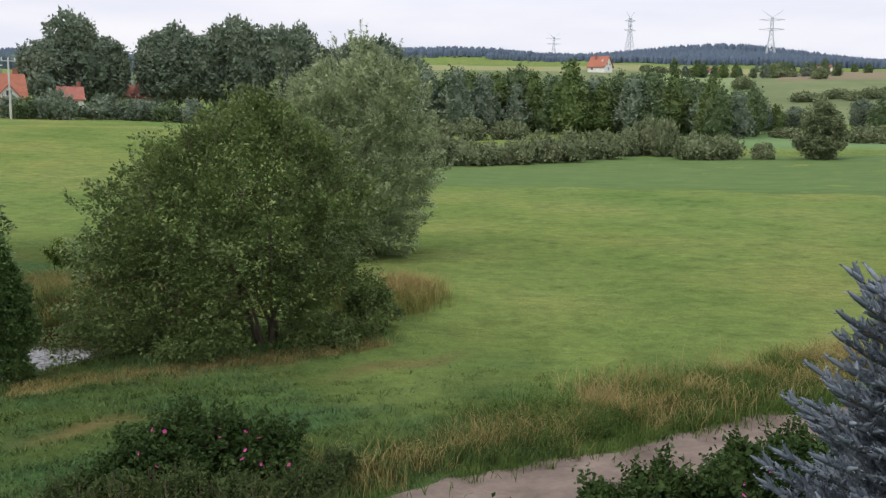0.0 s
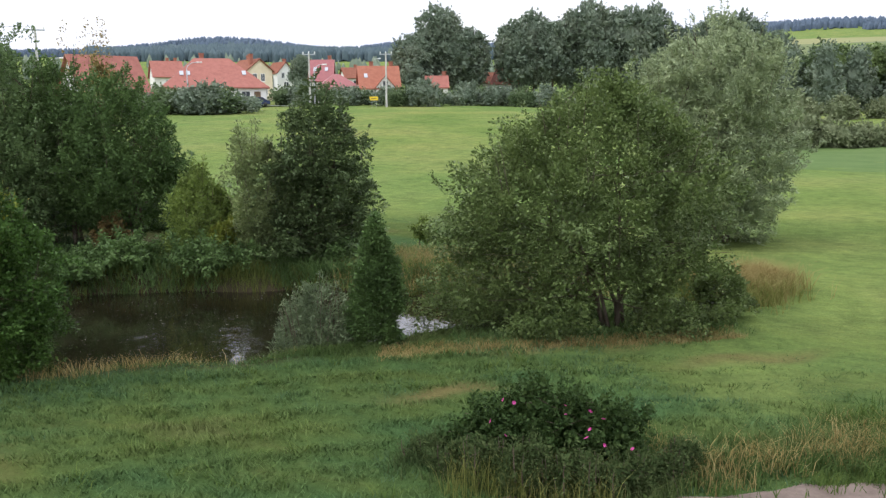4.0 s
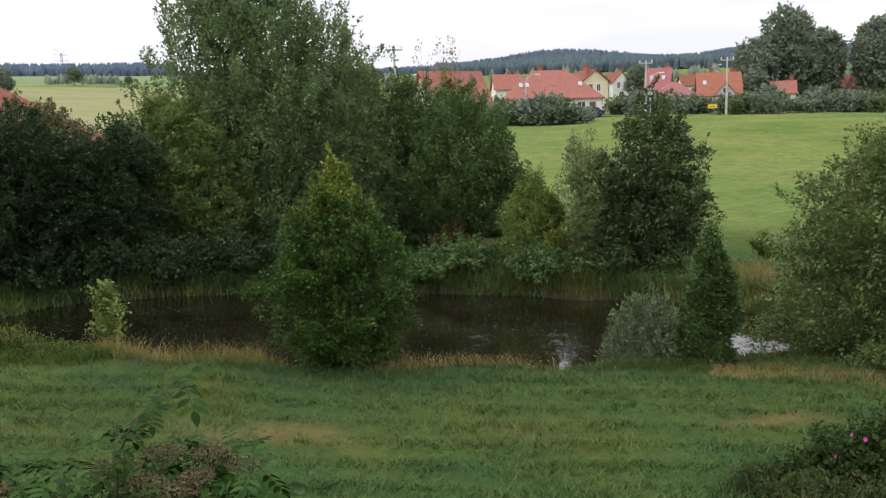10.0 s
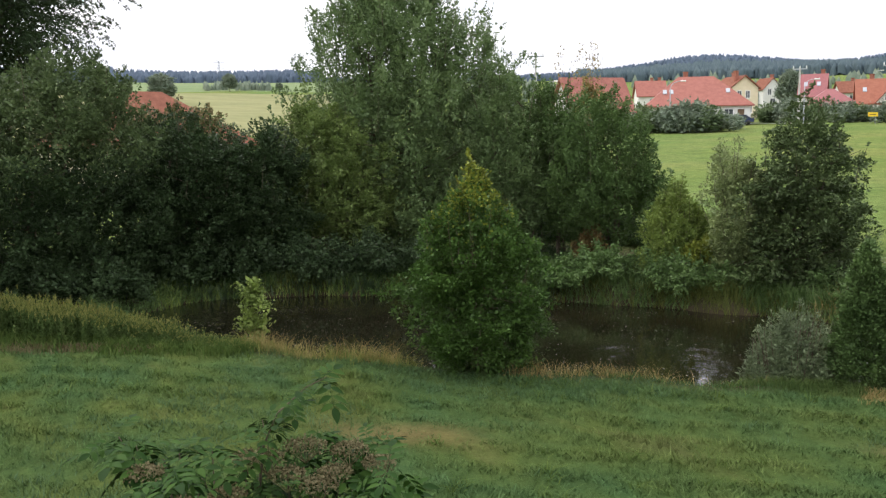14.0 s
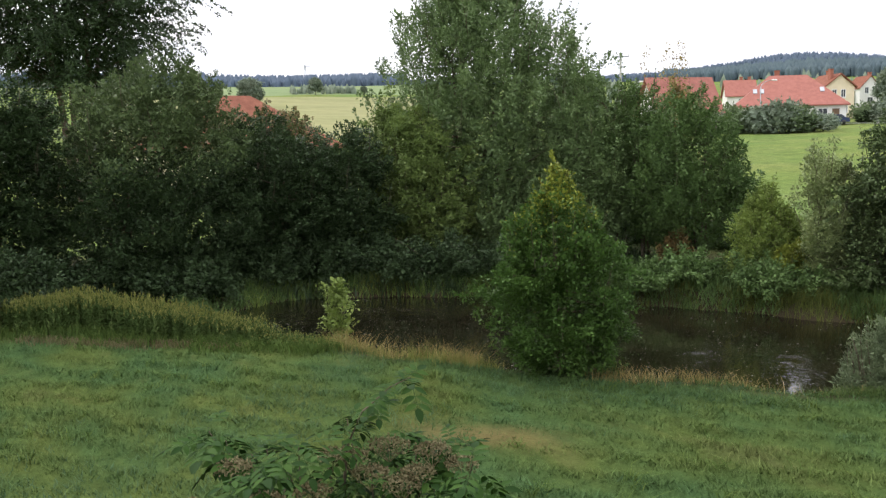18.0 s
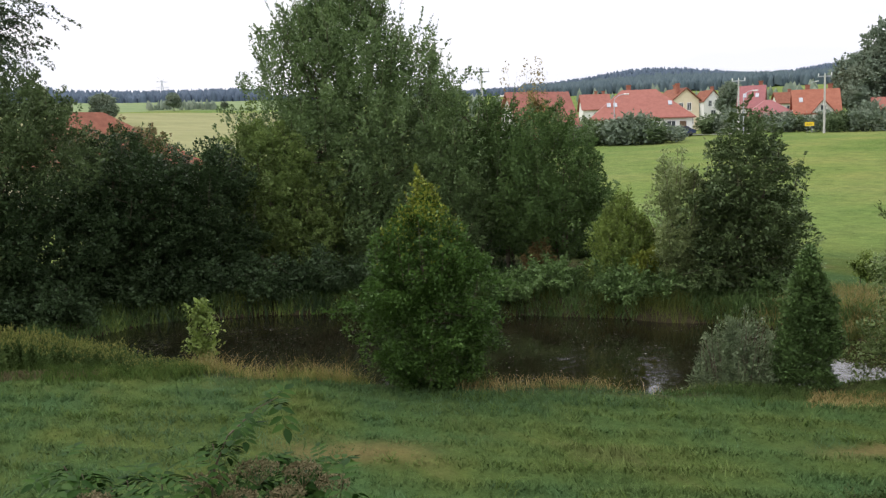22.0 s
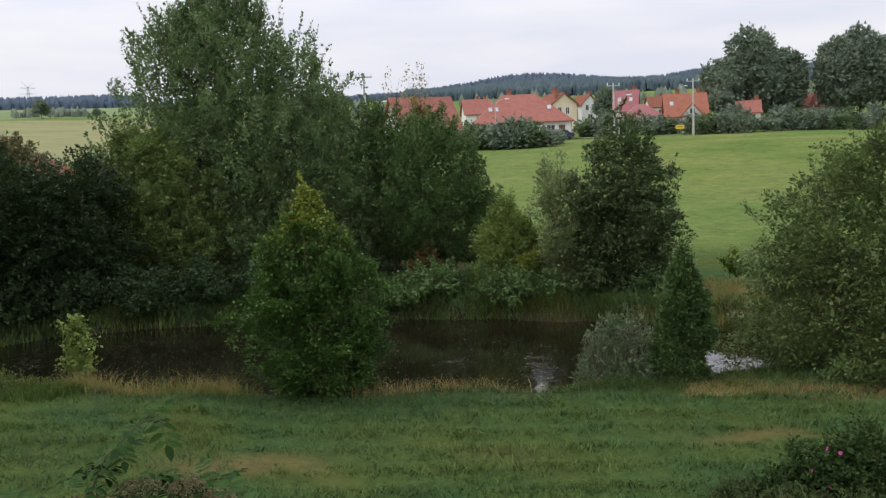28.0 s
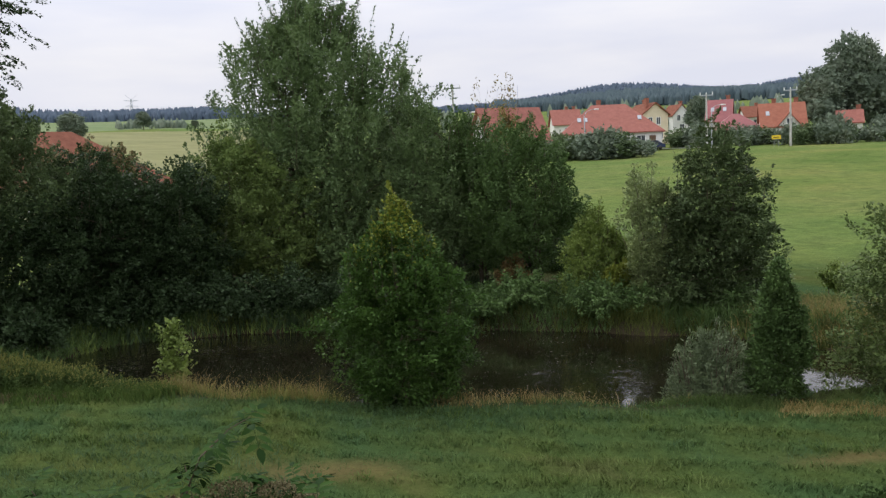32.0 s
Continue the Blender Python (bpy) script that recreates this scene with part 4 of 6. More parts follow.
stand("shrub", "dark rounded shrub beside the lawn", "bush", 84.0, 27.5, [(0, 0, 1.1, 1.2, 1.2, 1.0), (-0.9, 0, 0.8, 1.0, 1.0, 0.8)], 900, 0.10, L_DEEP, 55, tri=True, twig=0.4, per=12, stems=4, stem_r=0.03)
stand("wispy_shrub", "tall shrub with reddish wispy tips", "bush", 43.8, 46.0, [(0, 0, 4.2, 1.0, 1.0, 1.6), (0.4, 0, 6.0, 0.7, 0.7, 1.2)], 500, 0.13, L_STRAW, 56, tri=True, twig=0.7, per=9, upright=1.2, stems=5, stem_r=0.03,
      sprouts=[(-1.0 + 0.5 * j, 0, 6.2, 2.6, 9) for j in range(5)])
stand("bush", "small green bush by the pond's far corner", "bush", 23.9, 33.0, [(0, 0, 0.7, 0.4, 0.4, 0.7)], 200, 0.10, L_OLIVE, 57, twig=0.35, per=10, stems=2, stem_r=0.02, branches=6)
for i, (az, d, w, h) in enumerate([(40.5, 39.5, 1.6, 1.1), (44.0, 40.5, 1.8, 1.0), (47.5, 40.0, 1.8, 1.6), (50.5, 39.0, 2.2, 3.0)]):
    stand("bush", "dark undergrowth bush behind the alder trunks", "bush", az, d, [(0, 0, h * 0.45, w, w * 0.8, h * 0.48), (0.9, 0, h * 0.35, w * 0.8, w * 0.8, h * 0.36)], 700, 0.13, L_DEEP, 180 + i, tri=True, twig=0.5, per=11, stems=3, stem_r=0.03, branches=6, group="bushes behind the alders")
# low bushes added where the overhanging trees leave shade, coloured dark for it
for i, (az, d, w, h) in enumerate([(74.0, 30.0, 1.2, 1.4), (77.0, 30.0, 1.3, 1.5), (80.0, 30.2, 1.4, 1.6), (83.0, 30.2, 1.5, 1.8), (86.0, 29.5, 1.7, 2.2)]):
    stand("bush", "low bush added below the trees beside the pond, shade put into its leaf colour", "bush", az, d, [(0, 0, h * 0.45, w, w * 0.8, h * 0.48), (0.6, 0, h * 0.3, w * 0.9, w * 0.8, h * 0.32)], 520, 0.12, L_DEEP, 190 + i, tri=True, twig=0.45, per=11, stems=3, stem_r=0.03, branches=6, group="bushes beside the pond")
L_RUST = foliage("rusty_leaves", 0.130, 0.092, 0.034)
crown_tree("rusty_bush", "small orange-brown bush under the alders", "bush", 43.3, 32.6, [(1.5, -0.25, 0.2), (1.1, -0.55, 0.5), (0.5, -0.6, 0.6), (0.1, -0.4, 0.4)], 0.09, L_RUST, 61, 0.45, 0.24, 0.6, 0.1, 1.2, 0.2, 0.8, stems=4, stem_r=0.015, limbs=8, shoots=(6, 0.4))
crown_tree("yellow_green_bush", "small yellow-green bush at the water's far edge", "bush", 36.6, 30.0, [(1.6, -0.2, 0.25), (1.1, -0.45, 0.5), (0.5, -0.5, 0.55), (0.1, -0.35, 0.4)], 0.09, L_BIRCH_TOP, 62, 0.45, 0.24, 0.6, 0.1, 1.4, 0.2, 0.8, stems=4, stem_r=0.015, limbs=8, shoots=(6, 0.4))
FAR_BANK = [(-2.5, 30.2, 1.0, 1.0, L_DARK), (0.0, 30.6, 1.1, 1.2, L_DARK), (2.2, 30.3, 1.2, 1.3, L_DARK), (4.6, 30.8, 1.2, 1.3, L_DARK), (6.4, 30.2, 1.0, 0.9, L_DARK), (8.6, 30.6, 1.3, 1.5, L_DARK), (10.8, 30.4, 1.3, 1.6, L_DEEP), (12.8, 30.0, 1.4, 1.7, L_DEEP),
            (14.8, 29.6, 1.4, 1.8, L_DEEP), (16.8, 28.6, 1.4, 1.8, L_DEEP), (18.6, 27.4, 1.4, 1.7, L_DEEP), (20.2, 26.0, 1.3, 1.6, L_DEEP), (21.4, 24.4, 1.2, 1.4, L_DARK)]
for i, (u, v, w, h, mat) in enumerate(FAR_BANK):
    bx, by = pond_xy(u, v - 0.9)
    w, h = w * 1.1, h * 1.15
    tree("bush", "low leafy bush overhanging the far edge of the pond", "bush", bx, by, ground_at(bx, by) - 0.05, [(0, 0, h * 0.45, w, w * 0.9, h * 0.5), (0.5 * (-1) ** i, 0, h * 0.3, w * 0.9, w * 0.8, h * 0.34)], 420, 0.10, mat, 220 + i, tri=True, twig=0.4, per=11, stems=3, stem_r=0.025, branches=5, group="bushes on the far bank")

# ---------------------------------------------------------------- far trees
def far_tree(name, label, lobes, tips, leaf, mat, seed, **more):
    return tree(name, label, "tree", 0, 0, 0, lobes, tips, leaf, mat, seed, tri=True, **more)


def put(src, az, d, size=1.0, squash=1.0, turn=0.0, sink=0.0):
    x, y = polar(az, d)
    c = copy_thing(src, pose(x, y, ground_at(x, y) - sink, 0, 0, turn))
    c.scale = (size, size, size * squash)
    return c


def first(src, az, d, size=1.0, squash=1.0, turn=0.0, sink=0.0):
    x, y = polar(az, d)
    src.matrix_world = pose(x, y, ground_at(x, y) - sink, 0, 0, turn)
    src.scale = (size, size, size * squash)
    return src


def scatter(sources, spots):
    for i, (az, d, size, squash) in enumerate(spots):
        src = sources[i % len(sources)]
        fresh = src.location.length < 0.001
        (first if fresh else put)(src, az, d, size, squash, (i * 77) % 360)


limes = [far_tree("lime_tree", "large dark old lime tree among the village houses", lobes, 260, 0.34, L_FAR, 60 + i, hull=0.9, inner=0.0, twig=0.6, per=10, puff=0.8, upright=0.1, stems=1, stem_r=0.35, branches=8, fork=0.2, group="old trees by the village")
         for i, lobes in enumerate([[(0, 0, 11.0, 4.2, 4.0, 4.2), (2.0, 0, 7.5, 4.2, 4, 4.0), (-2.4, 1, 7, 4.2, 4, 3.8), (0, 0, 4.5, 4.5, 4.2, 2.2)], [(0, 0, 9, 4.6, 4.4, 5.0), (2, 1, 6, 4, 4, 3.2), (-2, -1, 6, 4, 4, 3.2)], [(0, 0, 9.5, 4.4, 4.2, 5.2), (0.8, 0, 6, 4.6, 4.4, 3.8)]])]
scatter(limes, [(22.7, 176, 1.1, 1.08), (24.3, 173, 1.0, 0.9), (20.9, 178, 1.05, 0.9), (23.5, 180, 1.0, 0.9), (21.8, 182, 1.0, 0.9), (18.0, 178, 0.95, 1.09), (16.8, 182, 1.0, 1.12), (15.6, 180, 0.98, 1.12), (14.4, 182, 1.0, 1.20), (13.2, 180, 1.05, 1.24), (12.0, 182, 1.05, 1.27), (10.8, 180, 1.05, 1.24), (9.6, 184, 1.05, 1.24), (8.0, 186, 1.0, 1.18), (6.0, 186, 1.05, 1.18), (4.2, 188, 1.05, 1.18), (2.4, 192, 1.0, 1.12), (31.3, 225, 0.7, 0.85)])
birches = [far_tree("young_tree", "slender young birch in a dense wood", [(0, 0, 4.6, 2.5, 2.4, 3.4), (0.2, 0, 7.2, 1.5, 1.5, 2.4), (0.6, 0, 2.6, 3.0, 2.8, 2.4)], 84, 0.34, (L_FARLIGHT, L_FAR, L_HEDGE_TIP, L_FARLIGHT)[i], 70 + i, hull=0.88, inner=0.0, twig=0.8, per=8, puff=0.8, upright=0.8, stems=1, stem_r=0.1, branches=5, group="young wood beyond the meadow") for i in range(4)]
rw_ = random.Random(8)
spots = []
for i in range(80):
    az = 2.5 - 21.5 * (i % 40) / 39 + rw_.uniform(-0.4, 0.4)
    row = i // 40
    d = 168 + row * 30 + rw_.uniform(-12, 12)
    tall = 1.12 - 0.25 * smooth(-13, -18, az) if az > -18 else 0.8
    spots.append((az, d, rw_.uniform(0.95, 1.2) * float(tall), rw_.uniform(0.85, 1.1)))
scatter(birches, spots)
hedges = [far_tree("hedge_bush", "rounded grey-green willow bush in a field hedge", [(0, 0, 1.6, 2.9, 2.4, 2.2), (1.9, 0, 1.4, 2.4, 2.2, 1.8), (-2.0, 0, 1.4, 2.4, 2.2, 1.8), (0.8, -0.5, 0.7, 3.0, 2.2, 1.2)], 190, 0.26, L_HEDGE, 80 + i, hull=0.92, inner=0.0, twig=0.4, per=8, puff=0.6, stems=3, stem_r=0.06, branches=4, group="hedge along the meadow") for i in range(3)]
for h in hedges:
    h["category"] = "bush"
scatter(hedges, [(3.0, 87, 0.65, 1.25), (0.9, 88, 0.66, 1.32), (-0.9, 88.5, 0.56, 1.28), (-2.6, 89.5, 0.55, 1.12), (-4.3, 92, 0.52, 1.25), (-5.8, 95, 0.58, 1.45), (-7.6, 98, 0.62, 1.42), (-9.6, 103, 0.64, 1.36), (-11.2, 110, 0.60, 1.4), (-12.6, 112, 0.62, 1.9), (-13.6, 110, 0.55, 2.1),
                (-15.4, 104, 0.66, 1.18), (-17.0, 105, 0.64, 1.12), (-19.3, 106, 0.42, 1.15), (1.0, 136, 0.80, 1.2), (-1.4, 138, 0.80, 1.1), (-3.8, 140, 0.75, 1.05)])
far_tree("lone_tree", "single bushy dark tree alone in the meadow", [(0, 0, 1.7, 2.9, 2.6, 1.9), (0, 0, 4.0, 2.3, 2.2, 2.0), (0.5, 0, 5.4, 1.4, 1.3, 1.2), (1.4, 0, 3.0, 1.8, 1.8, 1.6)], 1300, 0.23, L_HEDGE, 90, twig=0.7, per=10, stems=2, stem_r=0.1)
first(bpy.data.objects["lone_tree"], -22.4, 106)

# ---------------------------------------------------------------- grass, weeds and reeds
def strewn(rng, n, az0, az1, d0, d1, power=1.0):
    az = np.radians(rng.uniform(az0, az1, n))
    d = d0 + (d1 - d0) * rng.random(n) ** power
    x, y = -d * np.sin(az), d * np.cos(az)
    al, off = road_offset(x, y)
    ok = (pond_s(x, y) > 1.12) & ~((np.abs(off) < ROAD_W * 0.98) & (al > -12))
    return x[ok], y[ok]


def rooted(x, y, sink=0.01):
    return np.stack([x, y, land(x, y) - sink], -1)


def grass(name, label, x, y, h, w, mat, seed, lean=0.35, curl=0.5, clump=0):
    rng = np.random.default_rng(seed)
    if clump:
        x, y = (np.repeat(q, clump) + rng.normal(size=len(q) * clump) * 0.07 for q in (x, y))
    hh = rng.uniform(h[0], h[1], len(x))
    v, f = blades(rng, rooted(x, y), hh, rng.uniform(w * 0.6, w * 1.3, len(x)), lean, curl)
    return tagged(mesh_from(name, v, f, mat), label, "grass", kind="stuff")


rg = np.random.default_rng(5)


def lawn_share(x, y):
    """How much of the growth is lawn: all of it near the house, giving way to the mown meadow beyond the track."""
    d_, a_ = np.hypot(x, y), np.degrees(np.arctan2(-x, y))
    return (1 - smooth(12, 20, d_) * (1 - smooth(6, 17, a_))) * (1 - smooth(24, 31, d_))


def wavy(x, y, k=0.8):
    return np.sin(x * k + 1.3 * np.sin(y * 0.7)) * np.sin(y * k * 1.2 + 0.8 * np.sin(x * 0.9))


def swath(x, y):
    """Rows left by the mower, and wider waves of taller growth."""
    u, v = pond_uv(x, y)
    return 0.6 * np.sin(v * 6.6 + 1.2 * np.sin(u * 0.45) + 0.6 * np.sin(u * 1.3)) + 0.7 * wavy(x, y, 0.7) + 0.4 * wavy(x, y, 2.3)


x, y = strewn(rg, 62000, -30, 92, 8.0, 32, 0.8)
green = (rg.random(len(x)) > dryness(x, y) * 0.8) & (rg.random(len(x)) < lawn_share(x, y))
x, y = (np.repeat(q[green], 4) + rg.normal(size=4 * green.sum()) * 0.06 for q in (x, y))
tall = np.clip(1 + 0.5 * swath(x, y), 0.4, 2.0)
v, f = sprigs(rg, rooted(x, y), rg.uniform(0.05, 0.10, len(x)) * tall, 0.022)
tagged(mesh_from("lawn_grass", v, f, L_SWARD), "unmown dewy green lawn grass", "grass", kind="stuff")
x, y = strewn(rg, 9500, -30, 92, 8.5, 25, 0.8)
keep = (swath(x, y) + rg.normal(size=len(x)) * 0.35 > -0.1) & (dryness(x, y) < 0.25) & (rg.random(len(x)) < lawn_share(x, y))
grass("lawn_grass", "longer tufts standing in rows in the lawn", x[keep], y[keep], (0.07, 0.14), 0.018, L_SWARD, 8, 0.75, 0.4, 6)
x, y = strewn(rg, 16000, -30, 92, 8.2, 22, 0.7)
keep = wavy(x + 3.0, y, 0.55) + 0.5 * wavy(x, y + 5.0, 1.7) + rg.normal(size=len(x)) * 0.25 > 0.42 + 9 * (lawn_share(x, y) < 0.5)
x, y = (np.repeat(q[keep], 4) + rg.normal(size=4 * keep.sum()) * 0.06 for q in (x, y))
L_DEW = leaf_material("dewy_blades", (0.052, 0.100, 0.042), (0.074, 0.128, 0.060), (0.105, 0.160, 0.086), thin=0.2, patch=1.2)
v, f = sprigs(rg, rooted(x, y), rg.uniform(0.06, 0.13, len(x)), 0.02)
tagged(mesh_from("lawn_grass", v, f, L_DEW), "pale bluish tufts wet with dew in the lawn", "grass", kind="stuff")
x, y = strewn(rg, 800, 14, 92, 8.5, 22, 0.8)
keep = swath(x, y) > 0.35
grass("lawn_grass", "dark broad tufts in the lawn", x[keep], y[keep], (0.10, 0.22), 0.018, L_TUFT, 9, 0.8, 0.8, 14)
x, y = strewn(rg, 40000, -30, 14, 12.0, 42, 0.8)
keep = rg.random(len(x)) < 0.5 + 0.5 * wavy(x, y, 0.5)
grass("meadow_grass", "short mown meadow stubble in rows", x[keep], y[keep], (0.02, 0.045), 0.022, L_HAY, 7, 0.9, 0.5, 2)


def strip(n, a, b, wide, seed):
    """Points scattered along a line on the ground."""
    r = np.random.default_rng(seed)
    t = r.random(n)
    a, b = np.array(a), np.array(b)
    d = (b - a) / np.linalg.norm(b - a)
    o = r.normal(size=n) * wide * 0.5
    return a[0] + (b[0] - a[0]) * t - d[1] * o, a[1] + (b[1] - a[1]) * t + d[0] * o


def road_side(al, off):
    bend = 0.035 * min(al + 2.5, 0) ** 2
    return ROAD_P[0] + al * ROAD_D[0] - (off - bend) * ROAD_D[1], ROAD_P[1] + al * ROAD_D[1] + (off - bend) * ROAD_D[0]


VERGES = [("verge_grass", "low green weeds on the road verge", road_side(-3.5, 1.65), road_side(13, 1.7), 0.7, 2200, (0.14, 0.36), 0.02, L_WEED, 4),
          ("verge_grass", "dense dark grass edge beside the track", road_side(-3.5, 1.22), road_side(14, 1.25), 0.4, 1700, (0.12, 0.3), 0.014, L_TUFT, 5),
          ("verge_grass", "long dry straw-coloured grass on the road verge", road_side(4.0, 2.5), road_side(12, 3.0), 1.2, 1900, (0.3, 0.72), 0.011, L_STRAW, 4),
          ("verge_grass", "thick green grass bank beside the track", road_side(1.8, 2.4), road_side(12, 2.7), 1.2, 5200, (0.18, 0.48), 0.016, L_TUFT, 4),
          ("verge_grass", "dry bent grass beside the roses", road_side(-1.5, 1.9), road_side(5.5, 2.2), 0.9, 1100, (0.2, 0.5), 0.012, L_STRAW, 4),
          ("verge_grass", "green grass bank beside the roses", road_side(-3.0, 2.0), road_side(3.6, 2.2), 1.1, 1200, (0.2, 0.45), 0.014, L_WEED, 4),
          ("bank_grass", "dry golden grass clump at the foot of the bush", polar(5.6, 24.5), polar(2.2, 27.0), 1.1, 1000, (0.5, 1.0), 0.016, L_STRAW, 4),
          ("bank_grass", "green-gold grass at the foot of the bush", polar(6.0, 23.5), polar(2.4, 26.0), 1.3, 800, (0.4, 0.8), 0.018, L_GOLD, 4),
          ("bank_hay", "flattened brown hay along the pond bank", polar(27.0, 18.3), polar(4.0, 20.5), 0.45, 1700, (0.06, 0.16), 0.014, L_STRAW, 4),
          ("bank_grass", "weeds along the pond bank", polar(22.0, 19.1), polar(4.0, 21.3), 0.9, 600, (0.1, 0.3), 0.016, L_DARK, 4),
          ("bank_grass", "dry pale grass on the near pond bank", polar(65.5, 22.3), polar(55.5, 19.5), 0.45, 420, (0.35, 0.8), 0.010, L_STRAW, 4),
          ("bank_grass", "green grass on the near pond bank", polar(66.5, 22.6), polar(54.5, 19.3), 0.6, 800, (0.2, 0.5), 0.013, L_GOLD, 4),
          ("bank_grass", "low green growth on the near pond bank", polar(66.0, 22.4), polar(27.0, 18.7), 0.5, 2600, (0.10, 0.28), 0.014, L_WEED, 4),
          ("bank_grass", "thin pale grass heads on the pond bank", polar(49.0, 18.4), polar(33.0, 18.9), 0.4, 380, (0.2, 0.42), 0.009, L_STRAW, 3),
          ("bank_grass", "brown sedge between the alder and the large bush", polar(26.5, 29.6), polar(19.5, 27.8), 1.4, 900, (0.35, 0.8), 0.018, L_STRAW, 4),
          ("bank_grass", "green sedge between the alder and the large bush", polar(26.5, 29.8), polar(18.5, 28.0), 1.6, 1100, (0.3, 0.7), 0.02, L_OLIVE, 4),
          ("weed_strip", "strip of tall green weeds between lawn and pond", polar(86.0, 26.8), polar(70.0, 22.8), 0.8, 1100, (0.2, 0.5), 0.02, L_TUFT, 4),
          ("weed_strip", "low green weeds tapering towards the water", polar(74.0, 22.8), polar(65.0, 21.6), 0.7, 900, (0.15, 0.35), 0.02, L_TUFT, 4),
          ("weed_strip", "reddish-brown undergrowth at the foot of the weeds", polar(84.0, 25.2), polar(71.0, 22.2), 0.35, 900, (0.08, 0.2), 0.02, WITHERED, 3)]
for i, (nm, lb, a, b, wide, n, h, w, mat, clump) in enumerate(VERGES):
    x, y = strip(n, a, b, wide, 100 + i)
    if nm == "verge_grass":
        thick = wavy(x + i, y, 1.6) + 0.6 * wavy(x, y + i, 3.7) > -0.25
        x, y = x[thick], y[thick]
    grass(nm, lb, x, y, h, w, mat, 130 + i, 0.4, 0.6, clump)


def bank(n, u0, u1, v0, v1, seed):
    r = np.random.default_rng(seed)
    u, v = r.uniform(u0, u1, n), r.uniform(v0, v1, n)
    v = v - 0.022 * (u - POND[0]) ** 2 * (np.abs(u - POND[0]) > 5)
    x, y = pond_xy(u, v)
    ok = pond_s(x, y) > 0.92
    return x[ok], y[ok]


BANKS = [("reed_bed", "green-gold reeds standing along the far bank", -5, 12, 28.5, 29.9, 1700, (0.2, 0.5), 0.02, L_REED, 4),
         ("reed_bed", "dark green sedge at the water's edge", 9, 20, 27.0, 29.5, 800, (0.25, 0.6), 0.024, L_OLIVE, 4),
         ("reed_bed", "brown withered sedge behind the water", -9, -2, 27.4, 31.0, 700, (0.3, 0.7), 0.02, L_STRAW, 4),
         ("undergrowth", "green undergrowth below the far trees", -6, 12, 29.4, 34.0, 3600, (0.25, 0.7), 0.05, L_DARK, 3),
         ("undergrowth", "dark undergrowth below the trees", 6, 26, 28.3, 36.0, 3000, (0.3, 0.8), 0.06, L_DEEP, 3)]


def patchy(x, y):
    return np.sin(x * 1.1 + 2 * np.sin(y * 0.6)) + np.sin(y * 1.7 + x * 0.4) > -1.75


for i, (nm, lb, u0, u1, v0, v1, n, h, w, mat, clump) in enumerate(BANKS):
    x, y = bank(n, u0, u1, v0, v1, 160 + i)
    clear = patchy(x, y) if nm == "reed_bed" else np.ones(len(x), bool)
    x, y = x[clear], y[clear]
    grass(nm, lb, x, y, h, w, mat, 170 + i, 0.3, 0.5, clump)

# growth that hangs over the far shore
sr = np.random.default_rng(44)
sa_, sr_ = sr.uniform(-0.25, np.pi + 0.3, 2600), sr.uniform(0.985, 1.10, 2600)
su = POND[0] + POND[2] * sr_ * np.sign(np.cos(sa_)) * np.abs(np.cos(sa_)) ** 0.8
sv = POND[1] + POND[3] * sr_ * np.sign(np.sin(sa_)) * np.abs(np.sin(sa_)) ** 0.8
x, y = pond_xy(su, sv)
gold = np.sin(su * 0.9 + 0.6) + 0.4 * np.sin(su * 2.7) > 0.45
grass("shore_grass", "dark green growth hanging over the far shore", x[~gold], y[~gold], (0.2, 0.55), 0.03, L_DARK, 45, 0.5, 0.8, 4)
grass("shore_grass", "yellow-green sedge tufts on the far shore", x[gold], y[gold], (0.3, 0.75), 0.018, L_REED, 46, 0.35, 0.6, 4)

# leaves that float on the pond
u, v = rg.uniform(-4, 17, 9000), rg.uniform(18.4, 28.5, 9000)
keep = (rg.random(9000) < 0.12 + 0.75 * smooth(21.8, 19.2, v) * (u < 9) + 0.35 * (np.sin(u * 1.7 + v) * np.sin(v * 1.9) > 0.35) + 0.4 * (u > 13.5) * (v < 23))
u, v = u[keep], v[keep]
px, py = pond_xy(u, v)
inside = pond_s(px, py) < 1.0
px, py = px[inside], py[inside]
n = len(px)
flat = np.stack([np.cos(rg.uniform(0, 6.28, n)), np.sin(rg.uniform(0, 6.28, n)), np.zeros(n)], 1)
cross = np.stack([-flat[:, 1], flat[:, 0], flat[:, 2]], 1)
c = np.stack([px, py, np.full(n, WATER_Z + 0.006)], 1)
s = rg.uniform(0.010, 0.032, n)[:, None]
fv = np.stack([c - flat * s, c - cross * s * 0.6, c + flat * s, c + cross * s * 0.6], 1).reshape(-1, 3)
tagged(mesh_from("floating_leaves", fv, np.arange(4 * n).reshape(n, 4), FLOATING), "pale leaves and weed floating on the pond", "pond weed", kind="stuff")


# ---------------------------------------------------------------- rose bushes
def rose_flower(rng):
    vs, fs = [], []
    for k in range(6):
        a = k * math.tau / 6 + rng.uniform(-0.1, 0.1)
        d, sd = np.array([math.cos(a), math.sin(a), 0.35]), np.array([-math.sin(a), math.cos(a), 0])
        o = len(vs)
        vs += [np.zeros(3), d * 0.03 + sd * 0.024, d * 0.058 + sd * 0.017 + [0, 0, 0.008], d * 0.062 + [0, 0, 0.004], d * 0.058 - sd * 0.017 + [0, 0, 0.008], d * 0.03 - sd * 0.024]
        fs.append([o, o + 1, o + 2, o + 3])
        fs.append([o, o + 3, o + 4, o + 5])
    return vs, fs


rr = np.random.default_rng(9)
fv_, ff_ = rose_flower(rr)
